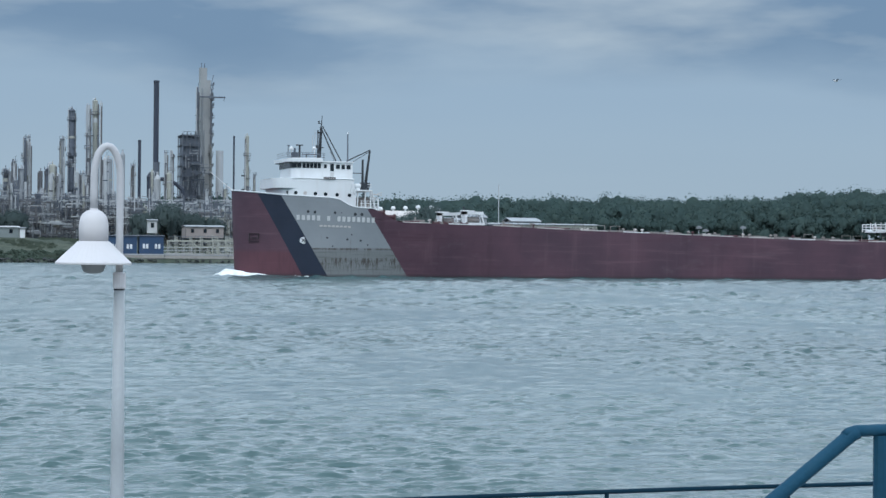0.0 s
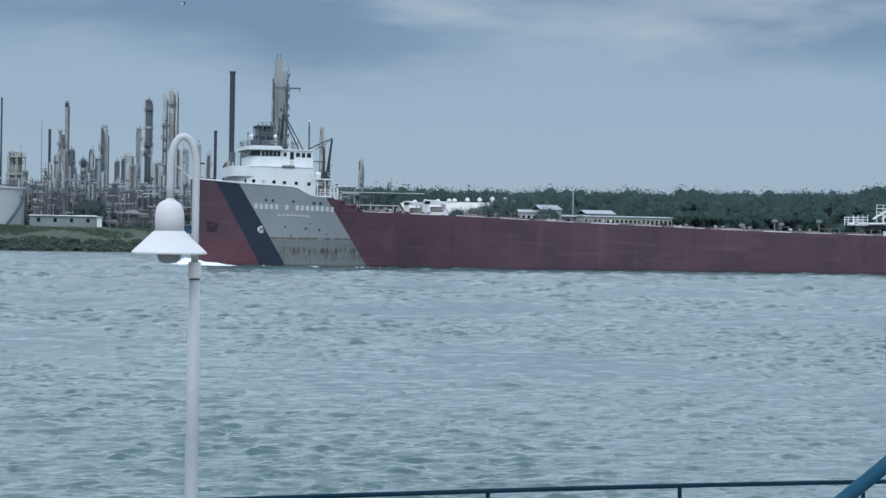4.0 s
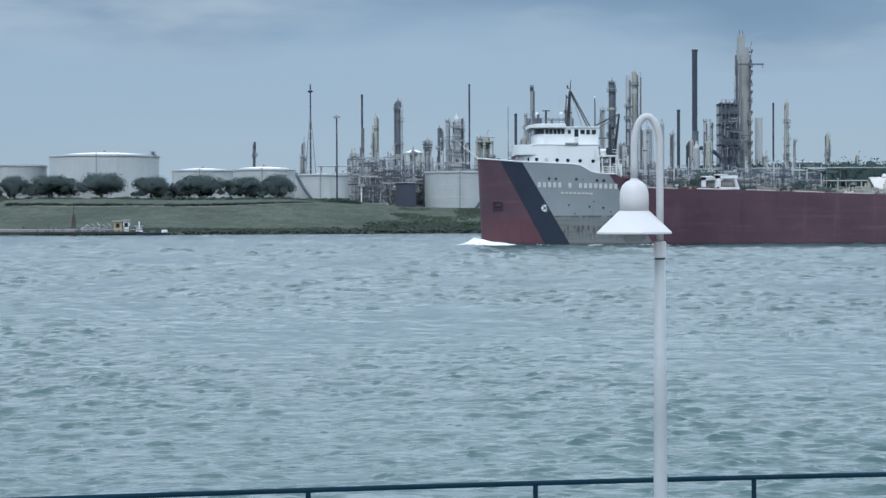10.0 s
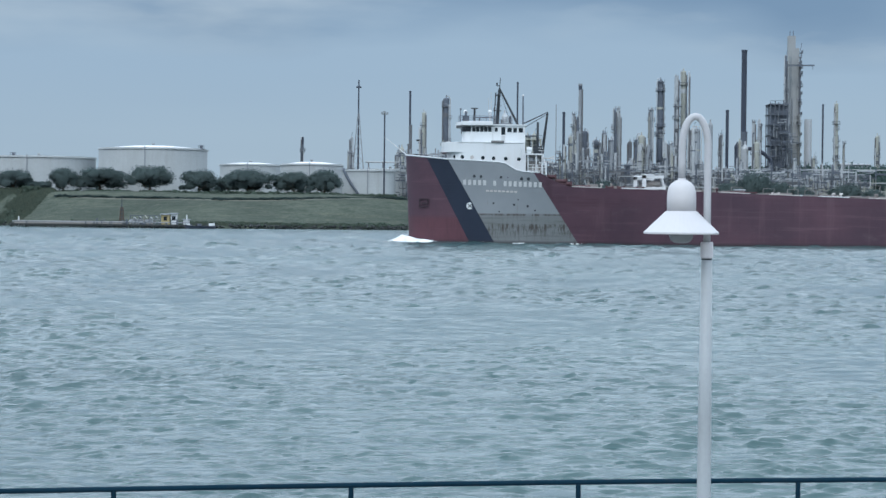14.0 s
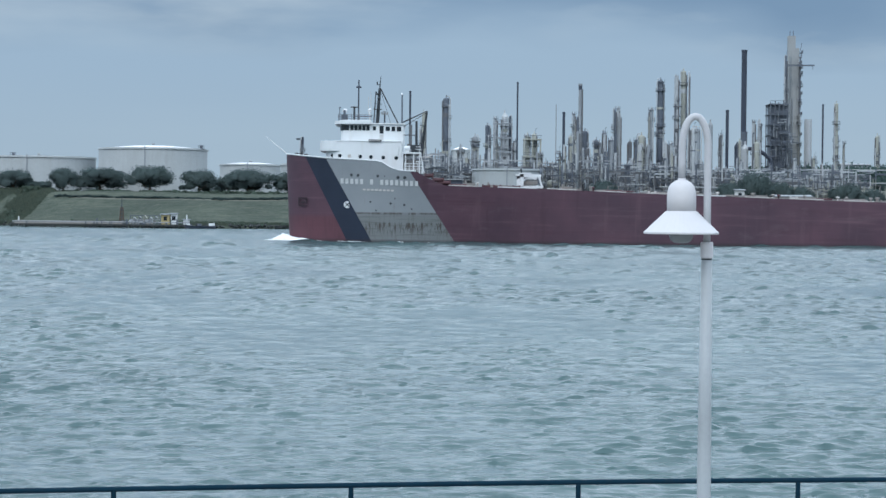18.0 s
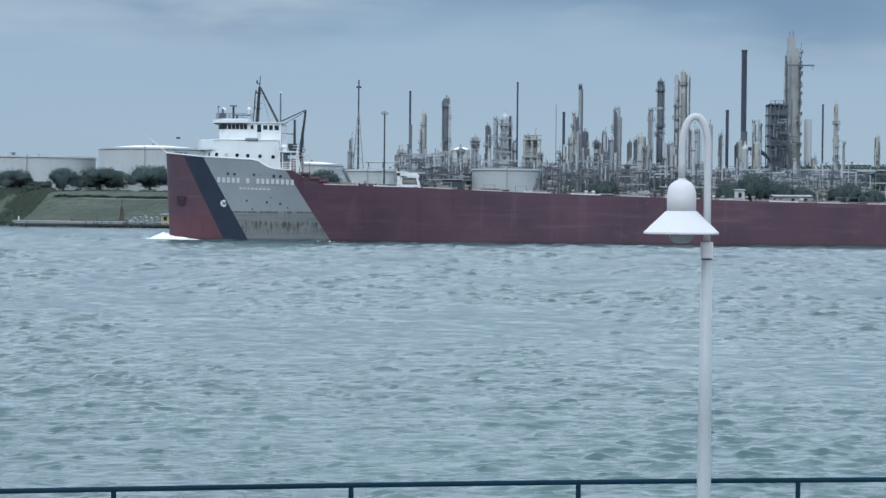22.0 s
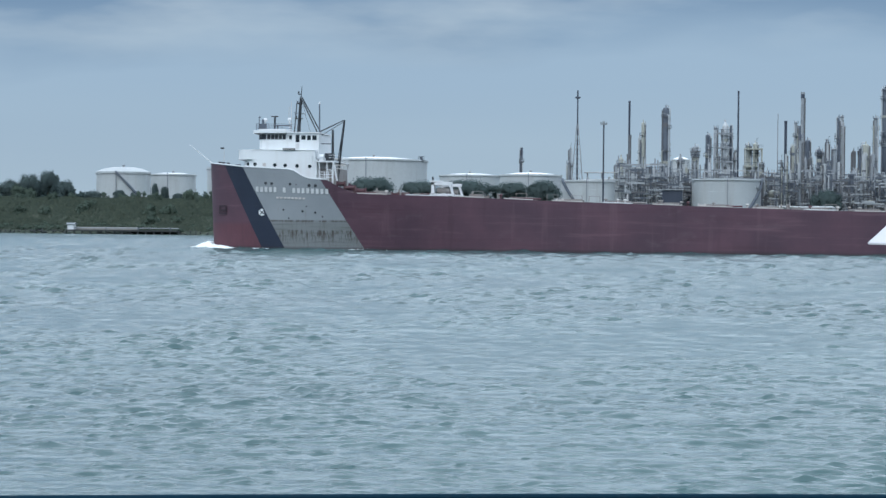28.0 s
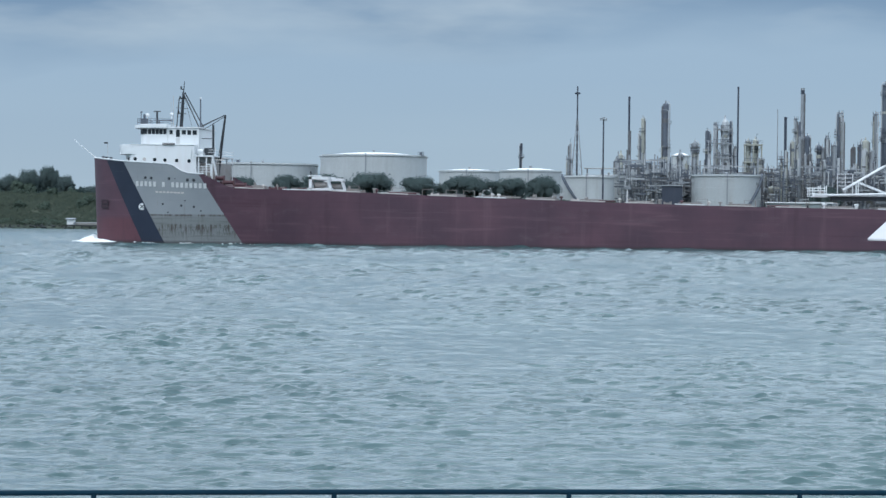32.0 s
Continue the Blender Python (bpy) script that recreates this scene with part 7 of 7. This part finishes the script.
def scatter_plant():
    """The low tangle of drums, small columns, pipe racks and structures at the feet of the towers."""
    rng = random.Random(77)
    metals = (STEEL, STEEL_PALE, STEEL_TAN, STEEL_DARK, STEEL_PALE, STEEL_PALE, STEEL, RUST)
    for k in range(26):
        y = rng.uniform(590, 690)
        x0 = rng.uniform(-12, 150)
        if y < 616 and x0 < 32:
            continue
        pipe_rack(x0, x0 + rng.uniform(18, 46), y, ground_z(x0, y) + rng.uniform(3, 9) * (0.6 if x0 > 95 else 1), rng.choice((3, 4, 5)))
    for k in range(165):
        x = rng.triangular(-14, 160, 55)
        y = rng.uniform(596, 690)
        if before_tank(x, y):
            continue
        tall = rng.choice((6, 8, 9, 11, 12, 14, 16, 19, 24)) * rng.uniform(0.85, 1.15)
        tall = min(tall, float(np.interp(x, [95, 115, 130], [40, 18, 8])))
        column(x, y, ground_z(x, y) + tall, rng.choice((0.4, 0.5, 0.7, 0.9, 1.2, 1.5)), rng.choice(metals), rng.choice((0, 1, 2, 3)), rng.choice(("flat", "cone", "flat", "dome")), label="small process column among pipework", pipe=rng.random() < 0.5)
    for k in range(22):
        x = rng.uniform(-10, 150)
        y = rng.uniform(596, 680)
        w = rng.uniform(4, 11)
        if before_tank(x, y) or before_tank(x + w, y):
            continue
        steel_frame(x, x + w, y, y + 6, ground_z(x, y) + rng.uniform(6, 15) * (0.5 if x > 105 else 1), rng.choice((2, 3, 4, 5)), rng.choice((2, 3)), metal=rng.choice((RUST, STEEL_TAN, STEEL, STEEL_DARK)))
    for k in range(40):
        x = rng.uniform(8, 128)
        y = rng.uniform(598, 660)
        if before_tank(x, y):
            continue
        drum(x, y, ground_z(x, y) + rng.uniform(1.6, 8.5), rng.uniform(4, 10), rng.uniform(1.2, 2.6), rng.choice((STEEL_PALE, STEEL, STEEL_TAN)))
    for k in range(22):
        x = rng.uniform(-5, 165)
        light_pole(x, rng.uniform(590, 640), ground_z(x, 600) + rng.uniform(8, 13), 0.12)


scatter_plant()


def tangle(name, label, seed, count, x0, x1, y0, y1, tall, metal):
    """Small pipes, valves, rails and brackets that nobody could count, as one mesh."""
    rng = np.random.default_rng(seed)
    c = np.stack([rng.uniform(x0, x1, count), rng.uniform(y0, y1, count), tall * rng.uniform(0, 1, count) ** 1.6], -1)
    c = c[[not before_tank(x, y) for x, y in c[:, :2]]]
    count = len(c)
    c[:, 2] += np.array([ground_z(x, y) for x, y in c[:, :2]])
    size = np.stack([rng.uniform(0.05, 0.25, count), rng.uniform(0.05, 0.25, count), rng.uniform(0.05, 0.25, count)], -1)
    axis = rng.integers(0, 3, count)
    size[np.arange(count), axis] = rng.uniform(0.8, 3.2, count)
    corners = np.array([(x, y, z) for x in (-1, 1) for y in (-1, 1) for z in (-1, 1)], float)
    v = c[:, None] + corners[None] * size[:, None]
    quads = np.array(((0, 1, 3, 2), (4, 6, 7, 5), (0, 4, 5, 1), (2, 3, 7, 6), (0, 2, 6, 4), (1, 5, 7, 3)))
    f = quads[None] + (np.arange(count) * 8)[:, None, None]
    me = sheet_mesh(name, v.reshape(-1, 3).tolist(), f.reshape(-1, 4).tolist(), metal, False)
    return tagged(new(name, me), label, "pipework", kind="stuff")


tangle("small_pipework", "dense grey tangle of small pipes and rails", 1, 3400, -14, 132, 592, 690, 15, STEEL)
tangle("dark_pipework", "dense dark tangle of pipes and brackets", 2, 5200, -14, 134, 592, 690, 14, STEEL_DARK)
tangle("pale_pipework", "pale clad pipes and fittings between the columns", 3, 2500, -12, 132, 590, 690, 15, STEEL_PALE)
tangle("rusty_pipework", "rusty pipe supports and small fittings", 4, 2600, -12, 134, 590, 680, 12, RUST)
tangle("tan_pipework", "yellowish pipes and walkways at the feet of the towers", 9, 1300, 88, 150, 588, 640, 9, STEEL_TAN)
tangle("quay_pipework", "pale pipes and fittings along the quay", 5, 420, 92, 165, 528, 548, 5, STEEL_TAN)
tangle("dock_fittings", "small dark fittings lying on the dock", 6, 150, -92, -62, 482.5, 488, 1.5, STEEL_DARK)
tangle("reactor_pipework", "pale pipes and brackets on the reactor structure", 7, 50, 115.2, 122.5, 688.6, 690.2, 36, STEEL)
tangle("reactor_brackets", "dark ducts and brackets on the reactor structure", 8, 130, 115.0, 123.5, 688.4, 690.0, 37, STEEL_DARK)


# ---- what moves ----
SHIP_X = [(0, 57.66), (4, 39.63), (8, 21.52), (12, 3.33), (16, -14.95), (20, -33.32), (24, -51.77), (28, -70.3), (32, -88.92)]
GULL = [
    (0, 54.6, 100.7, 14.4),
    (1, 49.4, 103.2, 15.5),
    (1.8, 40.6, 107.0, 15.5),
    (2.5, 32.9, 109.6, 16.0),
    (4.8, 4.3, 114.1, 18.4),
    (6, -10.1, 113.8, 17.5),
    (12, -82.4, 112.5, 13.1),
    (32, -323.1, 108.1, -1.7),
]


def motions():
    walk(freighter, [(t, pose(x, DECK_Y, 0)) for t, x in SHIP_X])
    walk(bow_wave, [(t, pose(x, DECK_Y, 0)) for t, x in SHIP_X])
    walk(gull, [(t, pose(x, y, z, 12 * math.sin(t * 3), 0, 8)) for t, x, y, z in GULL])
    walk(water, [(0, pose(0, 0, 0)), (16, pose(-0.9, -3.2, 0)), (32, pose(-1.8, -6.4, 0))])


motions()
